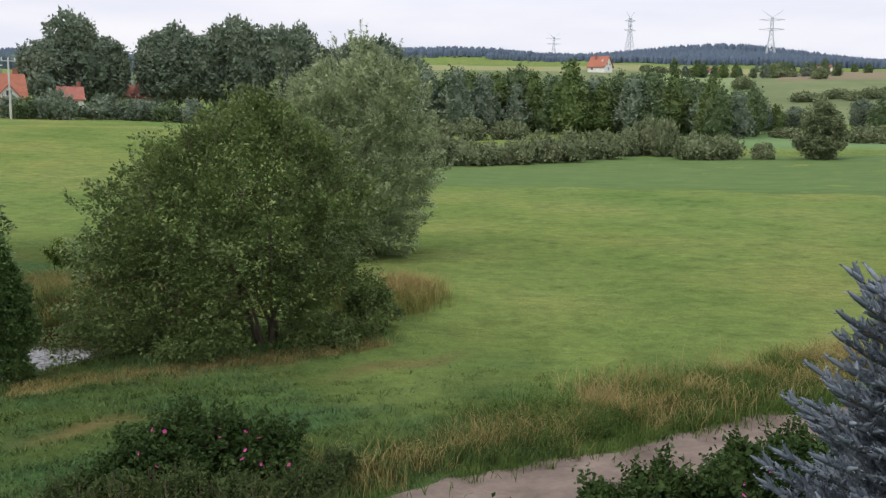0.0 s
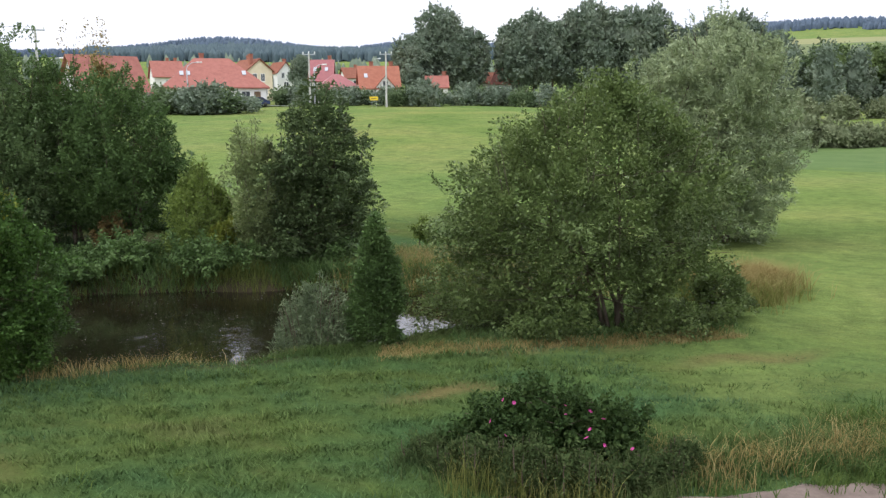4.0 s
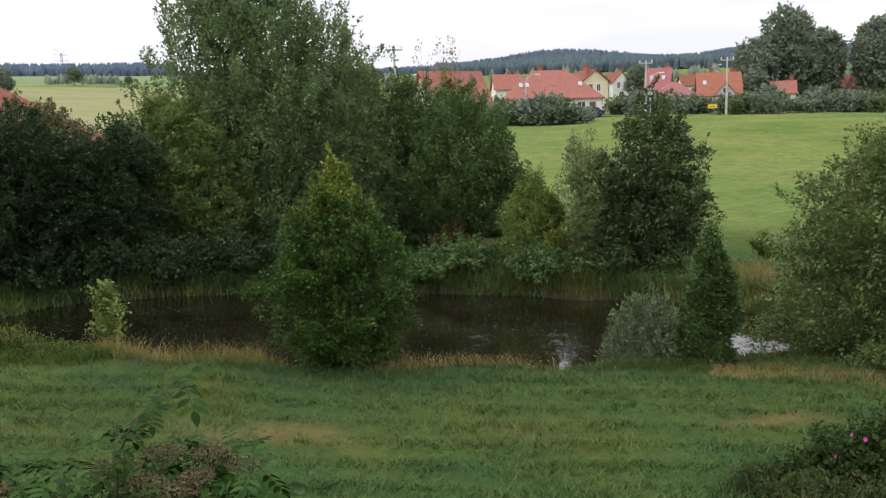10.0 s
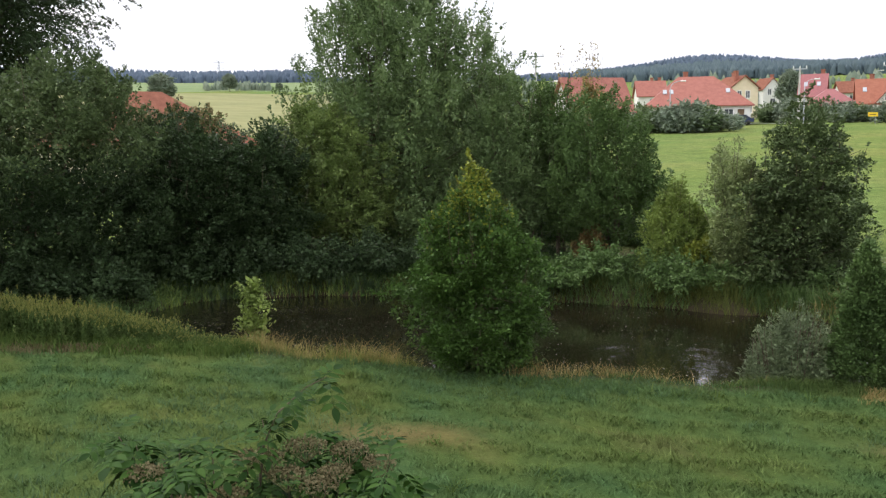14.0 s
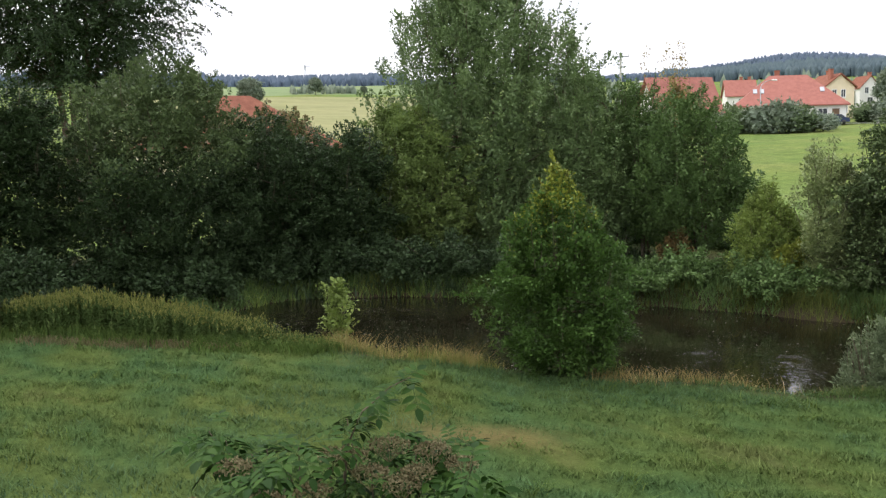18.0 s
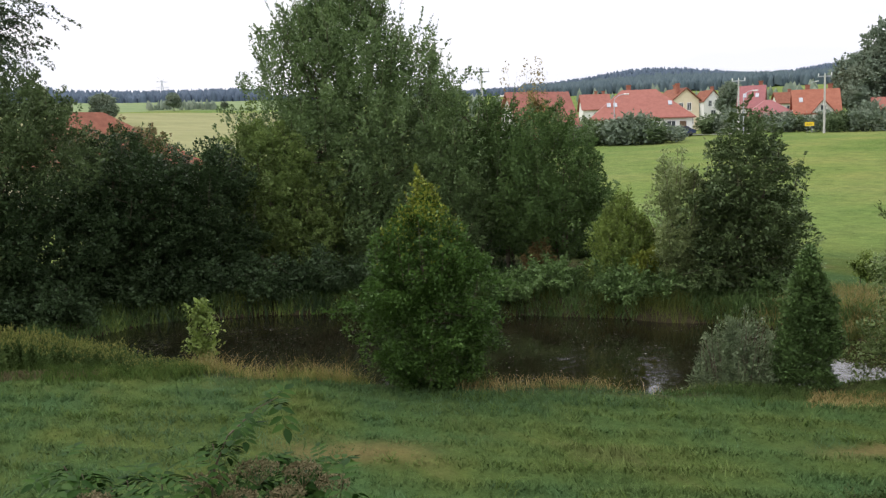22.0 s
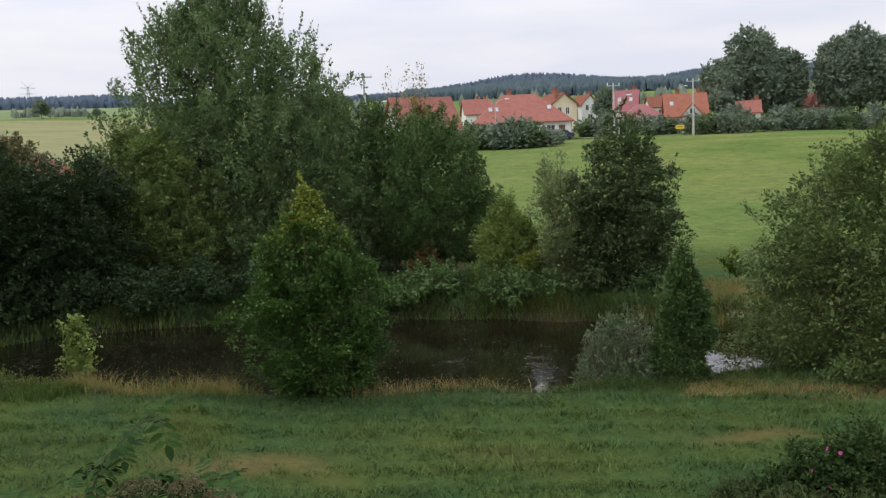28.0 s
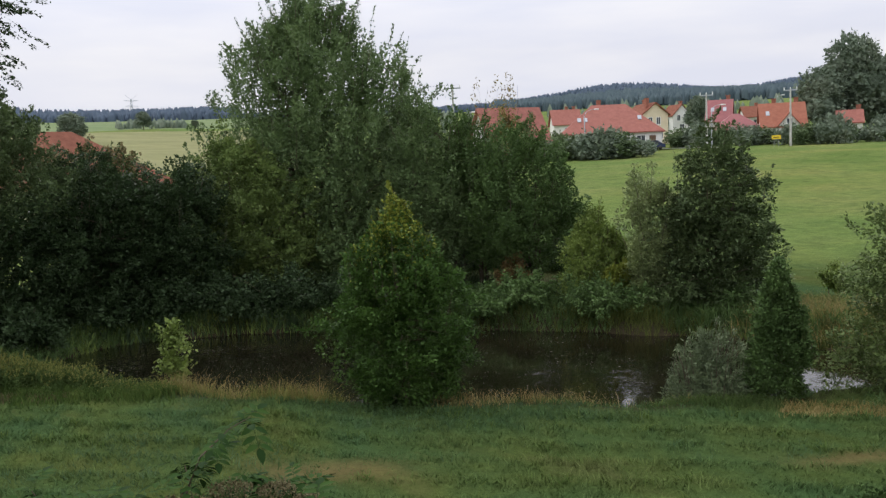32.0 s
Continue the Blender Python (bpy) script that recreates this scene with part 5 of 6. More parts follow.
flower_mesh = mesh_from("flower", fv_, ff_, PETAL).data
bpy.data.objects.remove(bpy.data.objects["flower"])


def rose_bush(az, d, lobes, tips, seed, flowers, leaf=0.05):
    flowers = [(fx, fy * 1.12, fz * 1.04) for fx, fy, fz in flowers]
    x, y, z = planted(az, d)
    t = tree("rose_bush", "dark green wild rose bush with pink blossoms", "rose bush", x, y, z, lobes, int(tips * 0.62), leaf * 1.22, L_ROSE, seed, twig=0.22, per=12, stems=9, stem_r=0.012, branches=40, puff=0.22, group="rose bushes by the track", fork=0.6, aspect=0.7)
    rng = np.random.default_rng(seed + 500)
    for fx, fy, fz in flowers:
        f = new("flower", flower_mesh)
        f.parent = t
        f.matrix_basis = pose(fx, fy, fz, rng.uniform(10, 70), rng.uniform(-30, 30), rng.uniform(0, 360)) @ Matrix.Scale(rng.uniform(0.42, 0.58), 4)
        f["label"] = "pink rose blossom"
    return t


rose_bush(15.6, 12.2, [(0, 0, 0.66, 0.8, 0.7, 0.62), (0.75, 0.05, 0.55, 0.65, 0.6, 0.52), (-0.75, -0.1, 0.5, 0.65, 0.6, 0.5), (0.5, 0, 0.70, 0.5, 0.5, 0.46), (-0.45, 0, 0.70, 0.5, 0.45, 0.45), (-1.2, -0.2, 0.35, 0.5, 0.5, 0.35)], 2600, 201,
          [(-0.62, -0.35, 0.98), (-0.45, -0.4, 0.98), (-0.75, -0.5, 0.72), (-0.5, -0.62, 0.6), (0.28, -0.4, 1.02), (0.3, -0.45, 0.92), (0.62, -0.4, 0.98), (0.80, -0.4, 0.9), (0.65, -0.5, 0.78), (0.62, -0.55, 0.68), (0.85, -0.55, 0.62), (1.2, -0.4, 0.55)])
for k, (az, d, w, h, fl) in enumerate([(-7.0, 9.0, 0.42, 1.05, [(-0.12, -0.2, 1.1)]), (-12.4, 9.7, 0.52, 1.34, []), (-16.6, 10.2, 0.5, 1.38, [(0.35, -0.4, 1.0)]), (-20.8, 11.2, 0.58, 1.52, [(-0.5, -0.5, 0.9), (-0.2, -0.5, 1.05)]), (-25.5, 11.5, 0.7, 1.6, [])]):
    rose_bush(az, d, [(0, 0, h * 0.42, w * 1.2, w * 1.1, h * 0.42), (0.2, 0, h * 0.72, w * 0.8, w * 0.8, h * 0.28), (-0.35, 0, h * 0.66, w * 0.75, w * 0.75, h * 0.28)], 1100, 210 + k, fl)

# leafy weeds and dry stalks round the roses
L_ROUGH = leaf_material("rough_weed_leaves", (0.030, 0.052, 0.018), (0.062, 0.092, 0.032), (0.125, 0.150, 0.058))
for k, (az, d, w, h, mat) in enumerate([(20.5, 11.5, 0.25, 0.62, L_ROUGH), (18.6, 11.3, 0.34, 0.62, L_ROUGH), (17.0, 11.2, 0.3, 0.7, L_ROUGH), (15.4, 11.1, 0.3, 0.6, L_ROUGH), (13.6, 11.1, 0.32, 0.66, L_ROUGH), (12.0, 11.2, 0.32, 0.55, L_ROUGH), (10.2, 11.5, 0.34, 0.5, L_ROUGH), (22.4, 11.9, 0.36, 0.45, L_ROUGH), (24.0, 12.3, 0.34, 0.35, L_ROUGH), (8.6, 11.8, 0.3, 0.4, L_ROUGH), (7.2, 12.2, 0.3, 0.42, L_ROUGH)]):
    wx, wy, wz = planted(az, d)
    tree("weed_clump", "leafy green weeds growing among the roses", "weeds", wx, wy, wz, [(0, 0, h * 0.5, w, w, h * 0.5), (0.1, 0, h * 0.8, w * 0.6, w * 0.6, h * 0.3)], 200, 0.055, mat, 310 + k, twig=0.25, per=11, upright=1.4, stems=7, stem_r=0.006, branches=8, puff=0.14, group="weeds by the roses", aspect=0.4,
         sprouts=[(rr.uniform(-w, w), rr.uniform(-w, w), h * 0.6, h * 0.55, 6) for q in range(6)])
x, y = strip(300, polar(22.5, 11.4), polar(11.5, 11.0), 0.5, 302)
grass("weed_stand", "dry brown stalks in front of the roses", x, y, (0.3, 0.75), 0.008, L_GOLD, 303, 0.25, 0.4, 3)
x, y = strip(900, polar(25, 12.6), polar(8, 11.4), 0.8, 304)
grass("weed_stand", "green grass round the roses", x, y, (0.15, 0.4), 0.016, L_ROUGH, 305, 0.4, 0.6, 4)


# ---------------------------------------------------------------- blue spruce
def spruce(az, d, height):
    x, y, z = planted(az, d)
    rng = np.random.default_rng(77)
    t = thing("blue_spruce", x, y, z, "blue spruce with stiff silvery blue needles", "spruce tree")
    lines, shoots = [(np.array([[0, 0, -0.1], [0, 0, height * 0.5], [0, 0, height - 0.1]]), np.array([0.09, 0.05, 0.012]))], []
    zz = height - 0.14
    shoots.append((np.array([0, 0, height - 0.3]), unit(np.array([0.05, 0.02, 1.0])), 0.3))
    for a in (0.5, 2.0, 3.1, 4.2, 5.5):
        shoots.append((np.array([0, 0, height - 0.27]), unit(np.array([math.cos(a), math.sin(a), 1.1])), 0.2))
    while zz > 0.4:
        down = height - zz
        near = down < 1.9
        reach = min(1.5, 0.18 + 0.32 * down)
        k = 6 if near else 5
        a0 = rng.uniform(0, 6.28)
        for i in range(k):
            a = a0 + i * math.tau / k + rng.uniform(-0.25, 0.25)
            ln = reach * rng.uniform(0.75, 1.12)
            d0 = np.array([math.cos(a), math.sin(a), 0.5 * math.exp(-down * 1.1) + 0.10])
            s = np.linspace(0, 1, 6)[:, None]
            pts = np.array([0, 0, zz]) + d0 * ln * s + np.array([0, 0, 0.20 * ln]) * s ** 2 - np.array([0, 0, 0.12 * ln]) * s
            lines.append((pts, np.linspace(0.012, 0.004, 6)))
            dd = unit(pts[-1] - pts[-2])
            shoots.append((pts[-1] - dd * 0.02, dd, 0.11))
            q = 0.25 * ln if near else 0.5 * ln
            while q < ln:
                p = np.array([np.interp(q / ln, s[:, 0], pts[:, c]) for c in range(3)])
                for g in (-1, 1):
                    side = np.array([-math.sin(a), math.cos(a), 0]) * g
                    sl = min(0.17, 0.07 + 0.30 * (ln - q)) * rng.uniform(0.75, 1.1)
                    dv = unit(dd * 0.8 + side * 0.8 + [0, 0, rng.uniform(0.0, 0.25)])
                    shoots.append((p, dv, sl))
                    m = 0.05
                    while near and m < sl - 0.05:
                        for g2 in (-1, 1):
                            shoots.append((p + dv * m, unit(dv * 0.8 + np.cross(dv, [0, 0, 1]) * g2 * 0.8 + [0, 0, rng.uniform(0.0, 0.35)]), rng.uniform(0.06, 0.1)))
                        m += 0.05
                if near and rng.random() < 0.6:
                    shoots.append((p, unit(dd + [0, 0, 0.9]), rng.uniform(0.06, 0.1)))
                q += 0.058 if near else 0.3
        zz -= (0.10 if near else 0.22) * rng.uniform(0.8, 1.2)
    v, f = tubes(lines, 5)
    mesh_from("trunk", v, f, BARK, t, smooth=True)
    high = [q for q in shoots if q[0][2] > height - 1.9]
    v, f = tubes([(np.array([p, p + dv * ln * 0.55, p + dv * ln]), [0.011, 0.013, 0.004]) for p, dv, ln in high], 4)
    mesh_from("shoot", v, f, L_SPRUCE, t)
    P, Dn = [], []
    for p, dv, ln in shoots:
        m = max(8, int(ln * (135 if p[2] > height - 1.9 else 60)))
        u = rng.random((m, 1))
        a = unit(np.cross(dv, rng.normal(size=(m, 3))))
        P.append(p + dv * ln * u + a * 0.006)
        Dn.append(unit(a * 0.8 + dv * 0.85 + np.array([0, 0, 0.12])))
    P, Dn = np.concatenate(P), np.concatenate(Dn)
    hi = P[:, 2] > height - 1.9
    v, f = leaf_quads(rng, P, Dn, rng.uniform(0.018, 0.027, len(P)) * np.where(hi, 1.0, 2.0), np.where(hi, 0.008, 0.016))
    mesh_from("needles", v, f, L_SPRUCE, t)
    return t


spruce(-28.4, 4.25, 4.36)


# ---------------------------------------------------------------- elder shrub
def leaflet(vs, fs, base, along, up, ln, wd):
    side = np.cross(along, up)
    o = len(vs)
    prof = [(0.0, 0.05), (0.2, 0.8), (0.45, 1.0), (0.72, 0.7), (1.0, 0.0)]
    for s, w in prof:
        c = base + along * ln * s - up * ln * 0.12 * s * s
        vs += [c + side * wd * w * 0.5 + up * wd * 0.12 * w, c, c - side * wd * w * 0.5 + up * wd * 0.12 * w]
    for i in range(len(prof) - 1):
        b = o + 3 * i
        fs += [[b, b + 1, b + 4, b + 3], [b + 1, b + 2, b + 5, b + 4]]


def compound_leaf():
    vs, fs = [], []
    up = np.array([0, 0, 1.0])
    for s, l in ((0.35, 0.075), (0.62, 0.085), (0.86, 0.08)):
        for g in (-1, 1):
            leaflet(vs, fs, np.array([0.22 * s, 0.004 * g, -0.02 * s * s]), unit(np.array([0.55, 0.85 * g, -0.08])), up, l, 0.036)
    leaflet(vs, fs, np.array([0.21, 0, -0.02]), np.array([1.0, 0, -0.1]), up, 0.095, 0.042)
    o = len(vs)
    vs += [np.array([0, 0.002, 0]), np.array([0, -0.002, 0]), np.array([0.22, -0.001, -0.02]), np.array([0.22, 0.001, -0.02])]
    fs.append([o, o + 1, o + 2, o + 3])
    return vs, fs


lv, lf = compound_leaf()
elder_leaf = mesh_from("leaf", lv, lf, L_ELDER, smooth=True)
elder_mesh = elder_leaf.data
bpy.data.objects.remove(elder_leaf)


def elder(az, d):
    x, y, z = planted(az, d)
    rng = np.random.default_rng(21)
    t = thing("elder_shrub", x, y, z, "green elder shrub with withered brown flower heads", "shrub", turn=az)
    lines, ends = [], []
    for k in range(24):
        a = np.array([rng.normal() * 0.25, rng.normal() * 0.2, 0])
        e = np.array([-0.7 + 1.75 * k / 23 + rng.normal() * 0.08, rng.normal() * 0.35, 2.88 + rng.uniform(-0.28, 0.12)])
        ln = bent(rng, a, e, 7, 0.05)
        lines.append((ln, np.linspace(0.018, 0.004, 7)))
        ends.append(ln)
    tall = np.array([[0.05, 0, 1.5], [0.12, -0.1, 2.6], [0.16, -0.12, 2.92], [0.26, -0.14, 3.15], [0.46, -0.16, 3.32], [0.60, -0.16, 3.38]])
    lines.append((tall, np.linspace(0.014, 0.003, 6)))
    v, f = tubes(lines, 5)
    mesh_from("stem", v, f, BARK, t, smooth=True)

    def add_leaf(p, yaw, tilt, sc):
        o = new("leaf", elder_mesh)
        o.parent = t
        o.matrix_basis = pose(p[0], p[1], p[2], rng.uniform(-25, 25), tilt, yaw) @ Matrix.Scale(sc, 4)
    for ln in ends:
        for q in range(13):
            s = rng.uniform(0.62, 1.0) ** 0.7
            p = ln[min(6, int(s * 6.99))] + rng.normal(size=3) * 0.03
            add_leaf(p, rng.uniform(0, 360), rng.uniform(-15, 45), rng.uniform(1.0, 1.5))
    for i in np.linspace(2, 5, 9):
        node = np.array([np.interp(i, range(6), tall[:, c]) for c in range(3)])
        for g in (60, -110):
            add_leaf(node, g + rng.uniform(-25, 25), rng.uniform(-20, 25), rng.uniform(1.0, 1.4))
    for hx, hy, hz, r in [(q[0], q[1], q[2] + 0.18, q[3] * 0.78) for q in [(-0.62, -0.1, 2.66, 0.17), (0.18, -0.1, 2.68, 0.16), (0.45, -0.05, 2.72, 0.2), (0.75, -0.1, 2.68, 0.18), (0.95, -0.15, 2.58, 0.16), (0.5, -0.35, 2.55, 0.17), (-0.1, -0.3, 2.52, 0.17), (-0.9, -0.3, 2.48, 0.15), (0.05, 0.1, 2.62, 0.14), (0.3, -0.25, 2.6, 0.17), (0.62, -0.3, 2.6, 0.16), (-0.4, -0.35, 2.5, 0.16)]]:
        m = 420
        a, q = rng.uniform(0, 6.28, m), np.sqrt(rng.random(m)) * r
        top = np.stack([q * np.cos(a), q * np.sin(a), -0.9 * q ** 2 / r * 0.35 + rng.normal(size=m) * 0.012], 1) + [hx, hy, hz]
        dv = unit(rng.normal(size=(m, 3)) + [0, 0, 0.8])
        v1, f1 = leaf_quads(rng, top, dv, 0.02, 0.017)
        sp = []
        for k in range(9):
            aa = k * 0.7
            e = np.array([hx + 0.75 * r * math.cos(aa), hy + 0.75 * r * math.sin(aa), hz - 0.05])
            sp.append((np.linspace([hx, hy, hz - 0.16], e, 3), [0.003, 0.002, 0.001]))
        v2, f2 = tubes(sp, 4)
        mesh_from("flower_head", np.concatenate([v1, v2]), np.concatenate([f1, f2 + len(v1)]), WITHERED, t, "withered brown flower head")
    return t


elder(67.2, 6.2)


# tall upright weeds that edge the lawn by the pond
def weed_clump(seed):
    """A dense clump a metre high: straight stalks with small leaves and a paler spike."""
    rng = np.random.default_rng(seed)
    t = thing("tall_weed", 0, 0, 0, "dense clump of tall green weeds with pale upright spikes", "weeds", "tall weeds by the pond")
    lines, base, along, size, tips, rise = [], [], [], [], [], []
    for k in range(46):
        a = np.array([rng.normal() * 0.30, rng.normal() * 0.26, 0.0])
        e = a * 1.15 + [rng.normal() * 0.03, rng.normal() * 0.03, rng.uniform(0.78, 1.04)]
        lines.append((np.linspace(a, e, 3), [0.006, 0.005, 0.003]))
        for q in range(15):
            f = rng.uniform(0.22, 0.95)
            base.append(a + (e - a) * f)
            along.append([rng.normal(), rng.normal(), rng.uniform(0.4, 1.4)])
            size.append(0.13 * (1.15 - 0.6 * f))
        for q in range(6):
            tips.append(a + (e - a) * rng.uniform(0.88, 1.0))
            rise.append([rng.normal() * 0.35, rng.normal() * 0.35, 1.0])
    v, f = tubes(lines, 4)
    tagged(mesh_from("stalk", v, f, L_WEED, t), kind="stuff")
    v, f = leaf_quads(rng, np.array(base), unit(np.array(along)), np.array(size), np.array(size) * 0.36, tri=True)
    tagged(mesh_from("foliage", v, f, L_WEED, t), kind="stuff")
    v, f = leaf_quads(rng, np.array(tips), unit(np.array(rise)), 0.09, 0.022, tri=True)
    tagged(mesh_from("spike", v, f, L_GOLD, t), "pale yellow-green flower spikes", kind="stuff")
    return t


rq = random.Random(12)
weeds = [weed_clump(340 + q) for q in range(3)]
for q in range(64):
    a = 86.0 - (q // 2) * 0.64 + rq.uniform(-0.25, 0.25)
    d = float(np.interp(a, [66, 69, 73, 76, 80.4, 86], [22.0, 22.4, 23.2, 24.0, 25.6, 26.4])) + 0.6 * (q % 2)
    h = float(np.interp(a, [66, 69, 73, 76, 80.4, 83, 86], [0.22, 0.30, 0.62, 0.88, 1.05, 0.90, 0.8]))
    src = weeds[q % 3]
    (first if q < 3 else put)(src, a, d, 0.75 + 0.25 * h, h * rq.uniform(0.92, 1.08) / (0.75 + 0.25 * h), rq.uniform(0, 360))

# ---------------------------------------------------------------- fields on the slopes
def field(name, label, az0, az1, d0, d1, mat, lift=0.25):
    """A strip of cropland laid over the slope."""
    a, d = np.meshgrid(np.radians(np.linspace(az0, az1, 24)), np.linspace(d0, d1, 14))
    d = d * (1 + 0.012 * np.sin(a * 40))
    fx, fy = -d * np.sin(a), d * np.cos(a)
    z = land(fx, fy) + lift * (1 + d / 200)
    z[0], z[-1], z[:, 0], z[:, -1] = z[0] - 0.9, z[-1] - 0.9, z[:, 0] - 0.9, z[:, -1] - 0.9
    i = np.arange(13)[:, None] * 24 + np.arange(23)[None]
    return tagged(mesh_from(name, np.stack([fx, fy, z], -1).reshape(-1, 3), np.stack([i, i + 1, i + 25, i + 24], -1).reshape(-1, 4), mat, smooth=True), label, "field", kind="structure")


F_GREEN = plain("young_crop", (0.12, 0.165, 0.07), (0.17, 0.215, 0.095), 0.05, 0.95, 0)
F_STUBBLE = plain("stubble_field", (0.165, 0.175, 0.075), (0.23, 0.225, 0.105), 0.03, 0.95, 0, stretch=(1, 3, 1))
F_EARTH = plain("bare_earth", (0.14, 0.12, 0.075), (0.19, 0.16, 0.10), 0.04, 0.95, 0, stretch=(1, 3, 1))
F_DEEP = plain("pasture", (0.085, 0.15, 0.055), (0.12, 0.185, 0.07), 0.04, 0.95, 0)
F_PALE = plain("pale_pasture", (0.125, 0.175, 0.075), (0.175, 0.22, 0.105), 0.03, 0.95, 0)
F_LUSH = plain("lush_clover", (0.064, 0.108, 0.032), (0.096, 0.142, 0.045), 0.35, 0.95, 0.3, 0.03, stretch=(1, 2, 1))
field("field", "darker green clover strip before the hedge", -38, 3.5, 60, 117, F_LUSH, 0.02)
field("field", "dull green pasture beyond the hedge", -34, -10, 122, 215, F_DEEP, 0.1)
F_DULL = plain("rough_pasture", (0.095, 0.125, 0.055), (0.14, 0.165, 0.075), 0.03, 0.95, 0)
field("field", "rough olive pasture on the slope", -36, 9, 225, 620, F_DULL, 0.12)
field("field", "bright green crop strip on the slope", -18.6, -13.0, 300, 520, F_GREEN)
field("field", "brown bare field on the slope", -34, -19.5, 400, 640, F_EARTH)
field("field", "pale stubble field below the woods", -8.6, 8.0, 420, 800, F_STUBBLE)
field("field", "yellowish stubble field on the hill", -20, -9.5, 620, 860, F_STUBBLE)
field("field", "mown olive hayfield behind the red roof", 55, 80, 100, 480, F_STUBBLE, 0.1)
field("field", "pale green pasture on the far slope", 55, 80, 490, 900, F_PALE)

# ---------------------------------------------------------------- woods on the hills
def woods(name, label, n, az0, az1, d0, d1, h0, h1, mat, seed, skip=None):
    """Many small crowns, round and pointed, standing on the hills."""
    r = np.random.default_rng(seed)
    az, d = np.radians(r.uniform(az0, az1, n)), np.sqrt(r.uniform(d0 ** 2, d1 ** 2, n))
    tx, ty = -d * np.sin(az), d * np.cos(az)
    tz = land(tx, ty)
    h = r.uniform(h0, h1, n) * (0.85 + 0.3 * (np.sin(tx * 0.02) * np.sin(ty * 0.017) * 0.5 + 0.5))
    w = h * r.uniform(0.24, 0.4, n)
    k = 4
    ang = np.linspace(0, 2 * np.pi, k, endpoint=False)[None] + r.uniform(0, 6.28, (n, 1))
    rings = []
    for f, q in ((0.02, 0.95), (0.55, 0.75)):
        wob = r.uniform(0.75, 1.25, (n, k))
        rings.append(np.stack([tx[:, None] + np.cos(ang) * w[:, None] * q * wob, ty[:, None] + np.sin(ang) * w[:, None] * q * wob, (tz + h * f)[:, None] + r.normal(size=(n, k)) * h[:, None] * 0.06], -1))
    top = np.stack([tx + r.normal(size=n) * w * 0.15, ty, tz + h], -1)[:, None]
    v = np.concatenate(rings + [top], 1)
    m = 2 * k + 1
    f = []
    for j in range(k):
        a, b = j, (j + 1) % k
        f += [[a, b, b + k], [a, b + k, a + k], [a + k, b + k, 2 * k]]
    f = (np.array(f)[None] + np.arange(n)[:, None, None] * m).reshape(-1, 3)
    return tagged(mesh_from(name, v.reshape(-1, 3), f, mat), label, "woods", kind="stuff")


woods("forest", "dark pine forest along the hilltops, blue haze put into its colour", 13000, -36, 96, 1020, 1400, 6.5, 10, L_FOREST, 31)
woods("forest", "dark forest on the flank of the hill, blue haze put into its colour", 3600, -30, -9, 930, 1060, 6, 9.5, L_FOREST, 32)
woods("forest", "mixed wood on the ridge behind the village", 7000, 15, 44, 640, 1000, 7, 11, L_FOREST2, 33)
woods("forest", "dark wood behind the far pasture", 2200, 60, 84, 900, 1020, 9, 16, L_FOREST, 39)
woods("copse", "scattered bushes behind the village", 200, 8, 52, 230, 480, 4, 8, L_FAR, 35)
woods("copse", "low hedge of dark bushes across the fields", 60, 63.3, 67.2, 500, 520, 3.5, 5.5, L_FAR, 37)

# trees that stand singly on the slopes
scatter(limes, [(69.8, 330, 1.1, 0.62), (65.7, 490, 0.8, 0.85), (62.7, 490, 0.5, 0.65), (-19.0, 190, 0.5, 0.85), (-21.0, 196, 0.5, 0.8), (-24.6, 186, 0.55, 0.9), (-26.2, 180, 0.6, 0.9), (-28.0, 182, 0.6, 0.9), (-17.4, 194, 0.5, 0.9)])
scatter(birches, [(-25.6, 178, 1.0, 0.8), (-27.0, 176, 1.0, 0.8), (-20.0, 192, 0.8, 0.8), (-18.2, 182, 0.85, 0.85), (-23.2, 200, 0.7, 0.75)])
scatter(hedges, [(-24.8, 150, 0.9, 0.8), (-26.2, 148, 0.95, 0.8), (-27.8, 148, 1.0, 0.9), (-22.8, 168, 0.8, 0.7), (-20.6, 172, 0.8, 0.7)])

rb = random.Random(31)
scatter(hedges, [(rb.uniform(-34, -12), rb.uniform(300, 560), rb.uniform(0.9, 1.6), rb.uniform(0.9, 1.3)) for i in range(16)] + [(-34 + 0.9 * i, 318 + rb.uniform(-8, 8), rb.uniform(0.8, 1.2), 0.9) for i in range(15)])
scatter(birches, [(rb.uniform(-34, -14), rb.uniform(330, 640), rb.uniform(0.7, 1.2), rb.uniform(0.7, 1.0)) for i in range(22)])

scatter(birches, [(-14.0 - 0.56 * i + rb.uniform(-0.2, 0.2), 470 + rb.uniform(-12, 16), rb.uniform(0.75, 1.2), rb.uniform(0.75, 1.0)) for i in range(17)])

# ---------------------------------------------------------------- village
R_RED = plain("red_roof_tiles", (0.225, 0.078, 0.056), (0.300, 0.110, 0.082), 1.5, 0.75, 0.4, 0.04, vary=0.12)
R_ORANGE = plain("orange_roof_tiles", (0.255, 0.082, 0.044), (0.330, 0.118, 0.066), 1.5, 0.75, 0.4, 0.04, vary=0.1)
R_CRIMSON = plain("crimson_sheet_roof", (0.225, 0.070, 0.070), (0.295, 0.096, 0.092), 1.5, 0.55, 0.2, 0.02)
R_BROWN = plain("weathered_brown_tiles", (0.17, 0.068, 0.046), (0.26, 0.110, 0.072), 1.8, 0.85, 0.5, 0.04)
W_WHITE = plain("white_render", (0.68, 0.67, 0.63), (0.80, 0.79, 0.76), 0.8, 0.85, 0.15, 0.01)
